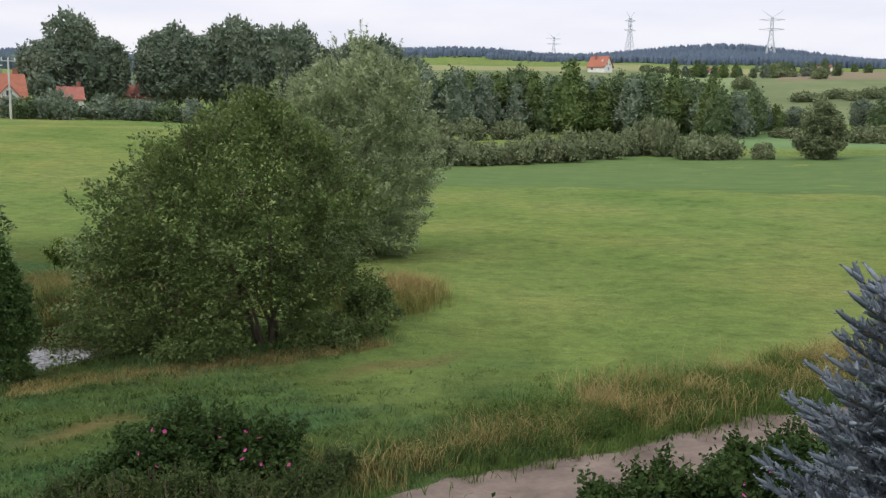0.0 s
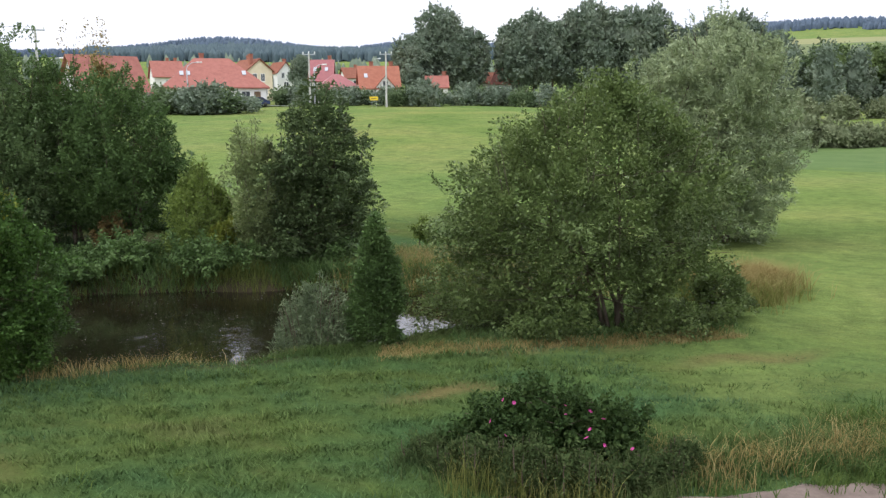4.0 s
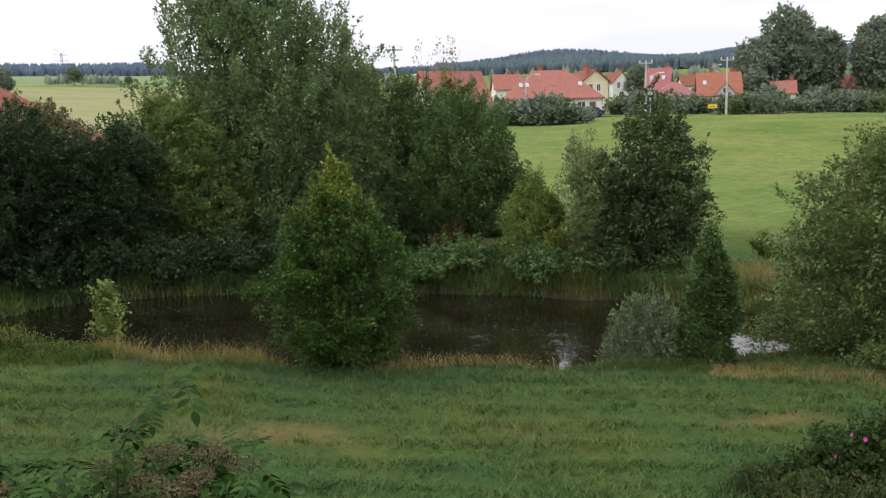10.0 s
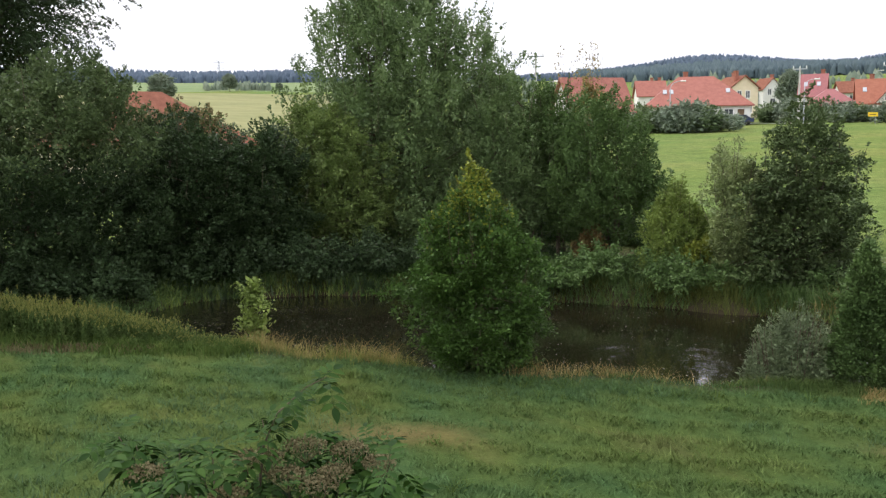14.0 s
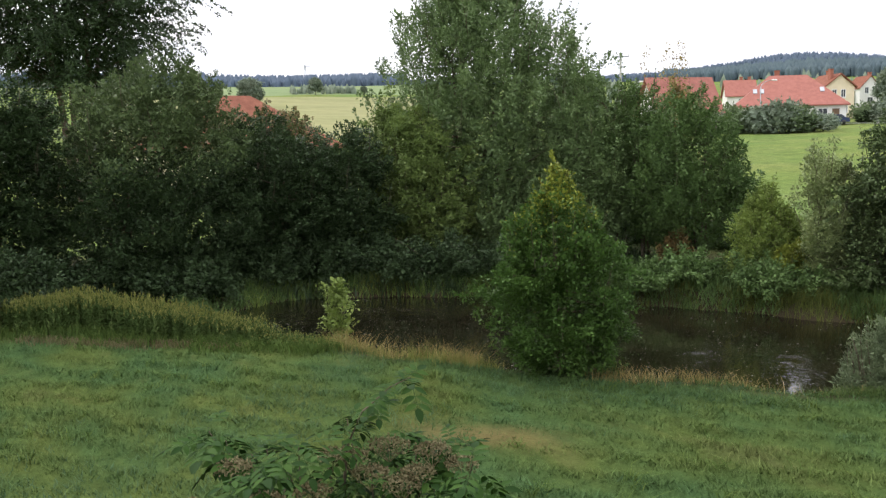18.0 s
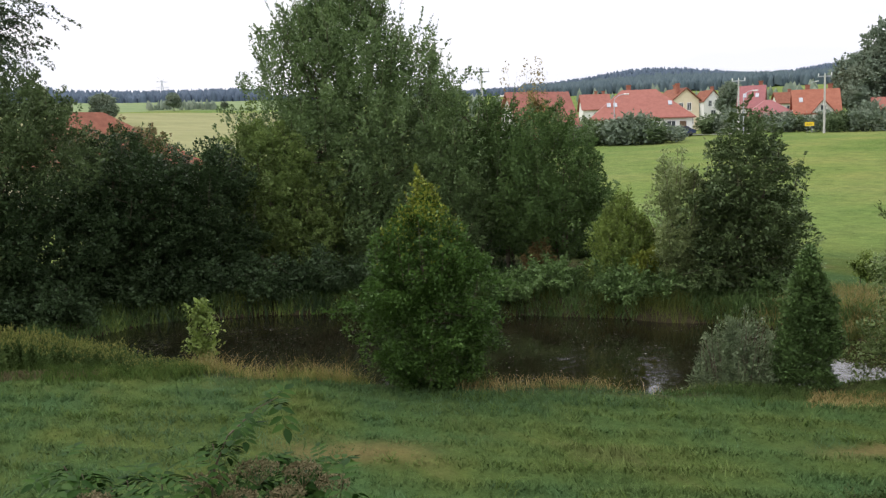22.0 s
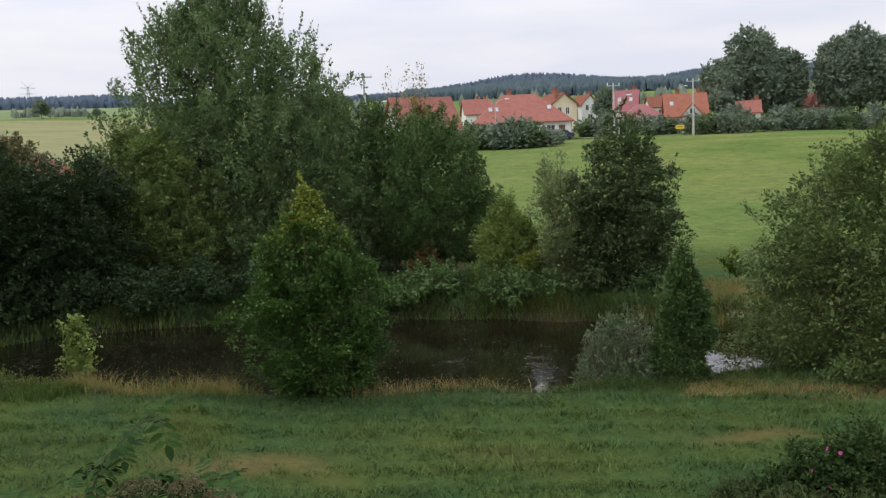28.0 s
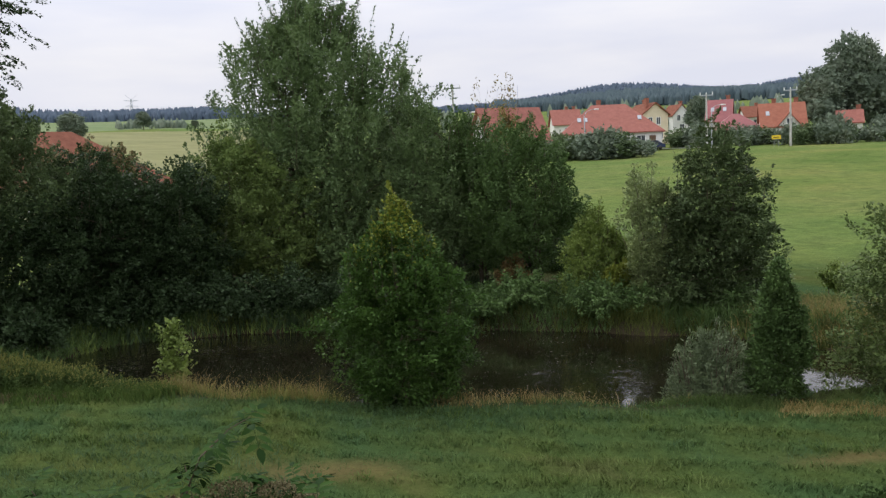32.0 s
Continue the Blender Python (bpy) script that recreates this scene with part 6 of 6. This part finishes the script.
W_CREAM = plain("cream_render", (0.66, 0.58, 0.40), (0.76, 0.68, 0.50), 0.8, 0.85, 0.15, 0.01)
W_BRICK = plain("brick_chimney", (0.26, 0.10, 0.07), (0.38, 0.17, 0.12), 5.0, 0.9, 0.5, 0.01)
GLASS_DARK = plain("dark_window_glass", (0.03, 0.035, 0.04), (0.07, 0.08, 0.09), 0.6, 0.12, 0)
TRIM = plain("white_window_frame", (0.72, 0.72, 0.70), (0.82, 0.82, 0.80), 4.0, 0.5, 0.1, 0.004)
WOOD = plain("brown_door_wood", (0.10, 0.06, 0.035), (0.18, 0.11, 0.06), 5.0, 0.6, 0.3, 0.004, (1, 1, 0.2))
CONCRETE = plain("pale_concrete_pole", (0.42, 0.41, 0.38), (0.56, 0.55, 0.52), 3.0, 0.9, 0.3, 0.01)
PALE_STEEL = plain("weathered_zinc", (0.50, 0.53, 0.56), (0.62, 0.65, 0.68), 0.5, 0.8, 0.1, 0.004)
STEEL = plain("galvanised_steel", (0.34, 0.36, 0.38), (0.46, 0.48, 0.50), 2.0, 0.5, 0.1, 0.004, metal=0.6)
CABLE = plain("black_cable", (0.02, 0.02, 0.02), (0.05, 0.05, 0.05), 8.0, 0.6, 0)
YELLOW = plain("yellow_sign_paint", (0.75, 0.50, 0.02), (0.85, 0.60, 0.04), 2.0, 0.5, 0.05, 0.002)
BLACK = plain("black_sign_paint", (0.015, 0.015, 0.015), (0.03, 0.03, 0.03), 4.0, 0.5, 0)


def box(bm, x0, y0, z0, x1, y1, z1, bevel=0.0):
    vs = [bm.verts.new((x, y, z)) for z in (z0, z1) for y in (y0, y1) for x in (x0, x1)]
    for f in ((0, 2, 3, 1), (4, 5, 7, 6), (0, 1, 5, 4), (2, 6, 7, 3), (0, 4, 6, 2), (1, 3, 7, 5)):
        bm.faces.new([vs[i] for i in f])
    if bevel:
        bmesh.ops.bevel(bm, geom=bm.edges[:], offset=bevel, segments=1, affect="EDGES")
    return vs


def solid(bm, pts, faces):
    vs = [bm.verts.new(p) for p in pts]
    for f in faces:
        bm.faces.new([vs[i] for i in f])
    bmesh.ops.recalc_face_normals(bm, faces=bm.faces[:])


def window(parent, x, y, z, w, h, side=0):
    """A window set in the wall: frame proud of it, glass behind, sill below. side 0: front, 1: right-hand end, -1: left-hand end."""
    def put_box(bm, a0, b0, c0, a1, b1, c1):
        if side == 0:
            box(bm, x + a0, y - b1, z + c0, x + a1, y - b0, z + c1)
        else:
            lo, hi = sorted((x + side * b0, x + side * b1))
            box(bm, lo, y + a0, z + c0, hi, y + a1, z + c1)
    bm = bmesh.new()
    t = 0.09
    for a0, c0, a1, c1 in ((-w / 2, 0, -w / 2 + t, h), (w / 2 - t, 0, w / 2, h), (-w / 2 + t, 0, w / 2 - t, t), (-w / 2 + t, h - t, w / 2 - t, h), (-0.03, t, 0.03, h - t)):
        put_box(bm, a0, 0.0, c0, a1, 0.06, c1)
    fr = part("window", bm, TRIM, parent)
    bm = bmesh.new()
    put_box(bm, -w / 2 + t, 0.004, t, w / 2 - t, 0.02, h - t)
    part("pane", bm, GLASS_DARK, fr)
    bm = bmesh.new()
    put_box(bm, -w / 2 - 0.08, 0.0, -0.09, w / 2 + 0.08, 0.12, -0.003)
    part("sill", bm, TRIM, fr)


def house(label, az, d, turn, w, dp, wall_h, roof_h, kind, wall, roof, windows=(), chimneys=(), skylights=(), door=None, sink=0.0, over=0.5, dormer=None):
    """A house of width w along the street and depth dp: walls, a gabled or hipped roof, chimneys, windows and door."""
    x, y = polar(az, d)
    t = thing("house", x, y, ground_at(x, y) - sink, label, "house", "village houses", az + turn)
    bm = bmesh.new()
    hw, hd = w / 2, dp / 2
    if kind == "gable":
        pts = [(-hw, -hd, -1), (hw, -hd, -1), (hw, hd, -1), (-hw, hd, -1), (-hw, -hd, wall_h), (hw, -hd, wall_h), (hw, hd, wall_h), (-hw, hd, wall_h), (-hw, 0, wall_h + roof_h), (hw, 0, wall_h + roof_h)]
        solid(bm, pts, [(0, 1, 5, 4), (2, 3, 7, 6), (1, 2, 6, 9, 5), (3, 0, 4, 8, 7), (0, 3, 2, 1), (4, 5, 9, 8), (6, 7, 8, 9)])
    else:
        box(bm, -hw, -hd, -1, hw, hd, wall_h)
    part("wall", bm, wall, t)
    bm = bmesh.new()
    s = roof_h / hd
    drop = over * s
    th = 0.22
    if kind == "gable":
        for g in (-1, 1):
            e, r = (hd + over) * g, 0.0
            a = [(-hw - over, e, wall_h - drop), (hw + over, e, wall_h - drop), (hw + over, r, wall_h + roof_h), (-hw - over, r, wall_h + roof_h)]
            b = [(p[0], p[1], p[2] + th) for p in a]
            solid(bm, a + b, [(0, 1, 2, 3), (4, 7, 6, 5), (0, 4, 5, 1), (1, 5, 6, 2), (2, 6, 7, 3), (3, 7, 4, 0)])
    else:
        k = max(0.3, hw - hd)
        a = [(-hw - over, -hd - over, wall_h - drop), (hw + over, -hd - over, wall_h - drop), (hw + over, hd + over, wall_h - drop), (-hw - over, hd + over, wall_h - drop)]
        b = [(p[0], p[1], p[2] + 0.18) for p in a]
        solid(bm, a + b + [(-k, 0, wall_h + roof_h + 0.18), (k, 0, wall_h + roof_h + 0.18)], [(0, 3, 2, 1), (0, 1, 5, 4), (1, 2, 6, 5), (2, 3, 7, 6), (3, 0, 4, 7), (4, 5, 9, 8), (6, 7, 8, 9), (5, 6, 9), (7, 4, 8)])
    ro = part("roof", bm, roof, t)
    for cx, cy in chimneys:
        bm = bmesh.new()
        zr = wall_h + roof_h - abs(cy) * s
        box(bm, cx - 0.35, cy - 0.3, zr - 0.5, cx + 0.35, cy + 0.3, wall_h + roof_h + 0.9)
        box(bm, cx - 0.43, cy - 0.38, wall_h + roof_h + 0.9, cx + 0.43, cy + 0.38, wall_h + roof_h + 1.02)
        part("chimney", bm, W_BRICK, ro)
    for sx, f in skylights:
        yy, zz = -hd * (1 - f), wall_h + roof_h * f + th + 0.03
        bm = bmesh.new()
        a = [(sx - 0.3, yy - 0.36, zz - 0.36 * s), (sx + 0.3, yy - 0.36, zz - 0.36 * s), (sx + 0.3, yy + 0.36, zz + 0.36 * s), (sx - 0.3, yy + 0.36, zz + 0.36 * s)]
        b = [(p[0], p[1], p[2] + 0.09) for p in a]
        solid(bm, a + b, [(0, 1, 2, 3), (4, 7, 6, 5), (0, 4, 5, 1), (1, 5, 6, 2), (2, 6, 7, 3), (3, 7, 4, 0)])
        part("skylight", bm, STEEL, ro)
    for wx, wz, ww, wh, side in windows:
        if side == 0:
            window(t, wx, -hd, wz, ww, wh, 0)
        else:
            window(t, side * hw, wx, wz, ww, wh, side)
    if door is not None:
        bm = bmesh.new()
        box(bm, door - 0.5, -hd - 0.07, 0.05, door + 0.5, -hd - 0.003, 2.1)
        part("door", bm, WOOD, t)
    if dormer:
        gx, gw, gh = dormer
        bm = bmesh.new()
        y0 = -hd - 0.35
        pts = [(gx - gw, y0, -1), (gx + gw, y0, -1), (gx + gw, y0, wall_h), (gx, y0, wall_h + gh), (gx - gw, y0, wall_h)]
        pts += [(p[0], 0, p[2]) for p in pts]
        solid(bm, pts, [(0, 1, 2, 3, 4), (9, 8, 7, 6, 5), (0, 5, 6, 1), (1, 6, 7, 2), (2, 7, 8, 3), (3, 8, 9, 4), (4, 9, 5, 0)])
        part("gable_front", bm, wall, t)
        bm = bmesh.new()
        for g in (-1, 1):
            a = [(gx + g * (gw + 0.4), y0 - 0.4, wall_h - 0.4 * gh / gw), (gx, y0 - 0.4, wall_h + gh), (gx, 0.2, wall_h + gh), (gx + g * (gw + 0.4), 0.2, wall_h - 0.4 * gh / gw)]
            b = [(p[0], p[1], p[2] + 0.2) for p in a]
            solid(bm, a + b, [(0, 1, 2, 3), (4, 7, 6, 5), (0, 4, 5, 1), (1, 5, 6, 2), (2, 6, 7, 3), (3, 7, 4, 0)])
        part("gable_roof", bm, roof, t)
        window(t, gx, y0, 1.0, 1.3, 1.2, 0)
        window(t, gx, y0, wall_h + 0.2, 1.0, 1.0, 0)
    return t


house("wide white bungalow with a red hipped tile roof", 36.8, 150, 6, 15.5, 10, 3.0, 4.3, "hip", W_WHITE, R_RED, [(4.5, 0.9, 1.4, 1.3, 0), (-4, 0.9, 1.6, 1.3, 0), (0, 0.9, 1.5, 1.3, 0), (0, 0.9, 1.4, 1.3, 1)], [(-1.5, 1.0)], [(-5.0, 0.4), (-4.0, 0.4), (4.6, 0.42)], 6.3)
house("cream two-storey house with a red gabled roof", 34.5, 172, -62, 7, 5.2, 5.3, 2.0, "gable", W_CREAM, R_BROWN, [(-1.0, 3.4, 0.9, 1.4, 1), (0.6, 3.4, 0.9, 1.4, 1), (0.9, 0.9, 1.2, 1.4, 1), (-2, 3.6, 1.2, 1.4, 0), (2, 3.6, 1.2, 1.4, 0)], [(-2, 0.8), (2.5, -1.2)], over=0.35)
house("small white gabled house up the street", 32.7, 235, -60, 6, 5.0, 4.4, 2.6, "gable", W_WHITE, R_BROWN, [(-0.9, 3.0, 1.0, 1.5, 1), (1.0, 3.0, 1.0, 1.5, 1), (0, 0.8, 1.4, 1.4, 1)], [(1, 0.8)], over=0.3)
house("white house with a steep red roof behind the wispy shrub", 43.1, 124, 24, 8.5, 7, 3.0, 4.2, "gable", W_WHITE, R_RED, [(2, 0.9, 1.4, 1.3, 0), (-2, 0.9, 1.4, 1.3, 0)], [])
house("small house with a red tiled roof and chimneys", 39.5, 240, 10, 7, 7, 3.2, 3.6, "gable", W_WHITE, R_RED, [(0, 0.9, 1.4, 1.3, 0)], [(0.5, 0.5), (2.5, 0.5)])
house("white house with a crimson sheet roof", 30.1, 180, -4, 4.4, 8, 3.4, 4.0, "gable", W_WHITE, R_CRIMSON, [(-1, 0.9, 1.2, 1.3, 0)], [(1.5, 0.6)], [(-1.2, 0.5), (1.0, 0.5)], over=0.3)
house("low white house with a long crimson roof", 29.2, 166, 8, 7.6, 6.5, 2.5, 2.4, "hip", W_WHITE, R_CRIMSON, [(-2.4, 0.7, 1.2, 1.2, 0), (1.6, 0.7, 1.2, 1.2, 0)], [])
house("small distant house with a dark red roof", 28.2, 250, 15, 5.5, 7, 3.0, 2.6, "gable", W_WHITE, R_BROWN, [(0, 0.9, 1.4, 1.3, 0)], [(1, 0.6)])
house("white house with an orange-red roof and a gabled front", 26.6, 166, 5, 6.9, 8, 2.9, 3.8, "gable", W_WHITE, R_ORANGE, [(-2.6, 0.9, 1.2, 1.3, 0), (3.1, 0.9, 0.9, 1.3, 0)], [(-1.2, 0.6), (2.4, 0.6)], [(-2.4, 0.5)], None, 0.3, 0.4, (0.9, 1.7, 2.0))
house("small white house beneath the old trees with a red roof", 22.9, 168, 3, 3.8, 5, 2.7, 2.0, "gable", W_WHITE, R_RED, [(0.4, 0.9, 0.9, 1.5, 0)], [(1.4, 0.6)], over=0.3)
house("low white house behind the garden shrubs", 20.3, 186, 14, 7, 7, 3.0, 2.0, "gable", W_WHITE, R_BROWN, [(-2, 0.9, 1.3, 1.2, 0), (2, 0.9, 1.3, 1.2, 0)], [(1, 0.6)])
house("white house with a bright red roof between the trees", 18.2, 182, -20, 5, 7, 3.2, 3.4, "gable", W_WHITE, R_RED, [(1.0, 0.9, 1.2, 1.2, 0)], [(0.8, 0.6)], [(0.5, 0.5)])
house("large house with a weathered red hipped roof and chimneys", 70.9, 73, 24, 13, 10, 2.7, 3.7, "hip", W_CREAM, R_BROWN, [(5, 0.9, 1.4, 1.3, 0), (-4, 0.9, 1.4, 1.3, 0)])
house("house with a red roof half hidden by trees", 86.5, 95, 10, 10, 9, 3.0, 4.0, "hip", W_WHITE, R_RED, [(0, 0.9, 1.4, 1.3, 0)], [(1, 0.6)])
house("lone white farmhouse with a bright red steep roof on the hillside", -9.4, 392, -28, 8.0, 7.0, 2.6, 4.0, "gable", W_WHITE, R_ORANGE, [(-1.4, 2.8, 1.0, 1.1, 1), (1.2, 2.8, 1.0, 1.1, 1), (0, 0.9, 1.3, 1.3, 1), (-2, 0.9, 1.2, 1.2, 0)], [(-1.5, -1.0)], [(2, 0.5)])
house("small white farm building far up the slope", -16.0, 600, 10, 9, 7, 3.0, 2.0, "gable", W_WHITE, R_BROWN, [(0, 1.0, 1.6, 1.4, 0)])
house("small white farmhouse near the hilltop", -22.4, 760, -10, 11, 7, 3.0, 2.0, "gable", W_WHITE, R_BROWN, [(0, 1.0, 1.6, 1.4, 0)])

# garden shrubs in front of the houses
rv = random.Random(12)
spots = [(40.6, 119, 1.02, 0.74), (39.4, 117, 1.23, 0.78), (38.3, 116, 1.27, 0.82), (37.2, 115, 1.27, 0.90), (36.2, 116, 1.23, 0.78), (35.3, 117, 1.02, 0.74), (34.6, 122, 0.77, 0.74), (41.8, 120, 1.10, 0.90), (43.0, 116, 1.10, 0.90), (44.2, 114, 1.02, 0.90), (40.0, 134, 0.85, 1.23), (36.5, 136, 0.81, 1.39), (41.6, 140, 1.10, 1.23)]
spots += [(32.6 - 0.8 * i + rv.uniform(-0.2, 0.2), 150 + rv.uniform(-5, 5), rv.uniform(0.8, 1.2), rv.uniform(0.8, 1.3)) for i in range(6)]
spots += [(27.9 - 0.85 * i + rv.uniform(-0.2, 0.2), 147 + rv.uniform(-5, 5), rv.uniform(0.75, 1.25), rv.uniform(0.8, 1.15)) for i in range(24)]
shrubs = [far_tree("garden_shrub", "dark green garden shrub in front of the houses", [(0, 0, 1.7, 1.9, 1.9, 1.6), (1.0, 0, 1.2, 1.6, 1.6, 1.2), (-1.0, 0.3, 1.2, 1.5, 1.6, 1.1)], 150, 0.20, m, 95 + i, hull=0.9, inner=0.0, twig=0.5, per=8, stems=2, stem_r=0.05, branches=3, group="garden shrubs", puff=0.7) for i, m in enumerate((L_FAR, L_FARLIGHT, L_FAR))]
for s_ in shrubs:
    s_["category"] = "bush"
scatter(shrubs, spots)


# ---------------------------------------------------------------- poles, lamps, pylons
def tube_part(name, lines, mat, parent, sides=6, label=""):
    v, f = tubes([(np.asarray(p, float), r) for p, r in lines], sides)
    return mesh_from(name, v, f, mat, parent, label, smooth=True)


def street_lamp(az, d, h, reach, turn):
    x, y = polar(az, d)
    t = thing("street_lamp", x, y, ground_at(x, y), "grey steel street lamp with a curved arm", "street lamp", "street lamps", turn)
    arc = [(0, 0, -0.2), (0, 0, h * 0.85)] + [(reach * (1 - math.cos(a)) * 0.8, 0, h * 0.85 + h * 0.15 * math.sin(a)) for a in (0.4, 0.8, 1.2, 1.57)]
    tube_part("pole", [(arc, [0.10, 0.08, 0.06, 0.05, 0.05, 0.05])], STEEL, t)
    bm = bmesh.new()
    box(bm, reach * 0.75, -0.14, h - 0.1, reach * 0.75 + 0.8, 0.14, h + 0.08, 0.04)
    part("lamp_head", bm, TRIM, t)


street_lamp(38.3, 143, 6.8, 2.0, 38)
street_lamp(46.1, 128, 7.2, 2.0, 46)
street_lamp(30.6, 140, 6.4, 1.6, 30)
street_lamp(26.9, 230, 8.0, 1.6, 26)


def power_pole(az, d, h, label, arms=1):
    x, y = polar(az, d)
    t = thing("power_pole", x, y, ground_at(x, y), label, "power pole", "power poles", az)
    tube_part("pole", [([(0, 0, -0.3), (0, 0, h)], [0.17, 0.11])], CONCRETE, t, 8)
    bm = bmesh.new()
    box(bm, -0.95, -0.06, h - 0.25, 0.95, 0.06, h - 0.1)
    part("crossarm", bm, STEEL, t)
    for k in (-0.85, 0.0, 0.85):
        tube_part("insulator", [([(k, 0, h - 0.12), (k, 0, h + 0.05), (k, 0, h + 0.3)], [0.05, 0.09, 0.03])], TRIM, t)


power_pole(26.1, 140, 8.2, "tall pale concrete pole with a crossarm by the meadow")
power_pole(30.9, 136, 8.0, "slim concrete pole near the street")
power_pole(46.6, 105, 9.9, "concrete power pole with three insulators above the trees")
px0, py0 = polar(46.6, 105)
for k in (-0.85, 0.0, 0.85):
    a = np.array([px0 + k * 0.69, py0 + k * 0.73, ground_at(px0, py0) + 10.1])
    bx, by = polar(55.5, 112)
    b = np.array([bx, by, ground_at(bx, by) + 11.5])
    s = np.linspace(0, 1, 14)[:, None]
    tagged(tube_part("cable", [(a + (b - a) * s - np.array([0, 0, 0.5]) * 4 * s * (1 - s), np.full(14, 0.005))], CABLE, None, 4), "thin sagging overhead cable from the pole", "cable", "overhead cables")


def pylon(az, d, h, turn, arm=0.27):
    x, y = polar(az, d)
    t = thing("pylon", x, y, ground_at(x, y), "tall grey lattice power pylon on the hill", "pylon", "pylons on the hills", az + turn)
    legs, lines = [], []
    w0, w1 = h * 0.10, h * 0.022
    r = h * 0.0044
    lev = np.linspace(0, 0.86, 9)
    for lx, ly in ((-1, -1), (1, -1), (1, 1), (-1, 1)):
        tube_part("leg", [([(lx * w0, ly * w0, -1), (lx * w1 * 1.6, ly * w1 * 1.6, h * 0.5), (lx * w1, ly * w1, h * 0.86)], [r * 1.5, r * 1.2, r])], PALE_STEEL, t, 4)
    for a, b in zip(lev, lev[1:]):
        wa, wb = (np.interp(q, [0, 0.5, 0.86], [w0, w1 * 1.6, w1]) for q in (a, b))
        for (ax, ay), (bx_, by_) in (((-1, -1), (1, -1)), ((1, -1), (1, 1)), ((1, 1), (-1, 1)), ((-1, 1), (-1, -1))):
            lines.append(([(ax * wa, ay * wa, a * h), (bx_ * wb, by_ * wb, b * h)], [r * 0.7, r * 0.7]))
            lines.append(([(bx_ * wa, by_ * wa, a * h), (ax * wb, ay * wb, b * h)], [r * 0.7, r * 0.7]))
    tube_part("bracing", lines, PALE_STEEL, t, 4)
    for z, half in ((0.60, arm), (0.80, arm)):
        tube_part("crossarm", [([(-half * h, 0, z * h), (0, 0, z * h + 0.02 * h), (half * h, 0, z * h)], [r, r * 1.8, r]), ([(-half * h, 0, z * h), (0, 0, z * h - 0.03 * h), (half * h, 0, z * h)], [r, r * 1.4, r])], PALE_STEEL, t, 4)
    for g in (-1, 1):
        tube_part("earth_peak", [([(0, 0, 0.84 * h), (g * arm * 0.8 * h, 0, h)], [r * 1.3, r * 0.8])], PALE_STEEL, t, 4)


pylon(-19.4, 1080, 52, 10)
pylon(-11.15, 1060, 54, 30, 0.13)
pylon(-6.5, 1210, 34, 20, 0.3)
pylon(66.3, 1180, 34, 20)

# town sign by the road
sx, sy = polar(26.9, 137)
sg = thing("road_sign", sx, sy, ground_at(sx, sy), "yellow rectangular road sign on a steel post", "road sign", turn=26.9, size=0.72)
tube_part("post", [([(-0.45, 0.03, -0.2), (-0.45, 0.03, 2.2)], [0.03, 0.03]), ([(0.45, 0.03, -0.2), (0.45, 0.03, 2.2)], [0.03, 0.03])], STEEL, sg)
bm = bmesh.new()
box(bm, -0.85, -0.03, 1.45, 0.85, 0.0, 2.25, 0.01)
board = part("board", bm, YELLOW, sg)
bm = bmesh.new()
box(bm, -0.55, -0.036, 1.78, 0.55, -0.032, 1.9)
part("bar", bm, BLACK, board)

# village street and a parked car
st = np.linspace(34.6, 30.0, 20)
sxy = [polar(a, 141 + 2.0 * math.sin(a)) for a in st]
sv, k = [], len(sxy)
for (qx, qy), a in zip(sxy, st):
    ox, oy = polar(a, 2.2)
    sv += [(qx - ox, qy - oy, ground_at(qx, qy) + 0.12), (qx + ox, qy + oy, ground_at(qx, qy) + 0.2)]
tagged(mesh_from("street", sv, [[2 * i, 2 * i + 1, 2 * i + 3, 2 * i + 2] for i in range(k - 1)], plain("pale_asphalt", (0.22, 0.22, 0.21), (0.32, 0.31, 0.30), 2.0, 0.95, 0.2, 0.01)), "pale grey village street behind the meadow", "street", kind="structure")
cx, cy = polar(34.3, 139.5)
car = thing("car", cx, cy, ground_at(cx, cy) + 0.15, "dark blue car parked on the village street", "car", turn=34.3 + 20)
PAINT = plain("dark_blue_car_paint", (0.015, 0.025, 0.07), (0.025, 0.04, 0.10), 1.0, 0.25, 0)
bm = bmesh.new()
prof = [(-2.1, 0.35), (-2.1, 0.8), (-1.5, 0.92), (-0.9, 1.4), (0.9, 1.42), (1.6, 0.95), (2.1, 0.85), (2.12, 0.35)]
solid(bm, [(a, -0.85, b) for a, b in prof] + [(a, 0.85, b) for a, b in prof], [tuple(range(8)), tuple(range(15, 7, -1))] + [(i, (i + 1) % 8, 8 + (i + 1) % 8, 8 + i) for i in range(8)])
part("body", bm, PAINT, car)
bm = bmesh.new()
solid(bm, [(-1.3, -0.86, 0.95), (1.4, -0.86, 0.97), (0.85, -0.86, 1.33), (-0.85, -0.86, 1.33), (-1.3, -0.853, 0.95), (1.4, -0.853, 0.97), (0.85, -0.853, 1.33), (-0.85, -0.853, 1.33)], [(0, 1, 2, 3), (7, 6, 5, 4), (0, 4, 5, 1), (1, 5, 6, 2), (2, 6, 7, 3), (3, 7, 4, 0)])
part("side_window", bm, GLASS_DARK, car)
for wx in (-1.3, 1.3):
    for g in (-1, 1):
        tube_part("wheel", [([(wx, g * 0.72, 0.32), (wx, g * 0.73, 0.32), (wx, g * 0.89, 0.32), (wx, g * 0.90, 0.32)], [0.05, 0.32, 0.32, 0.05])], BLACK, car, 14)
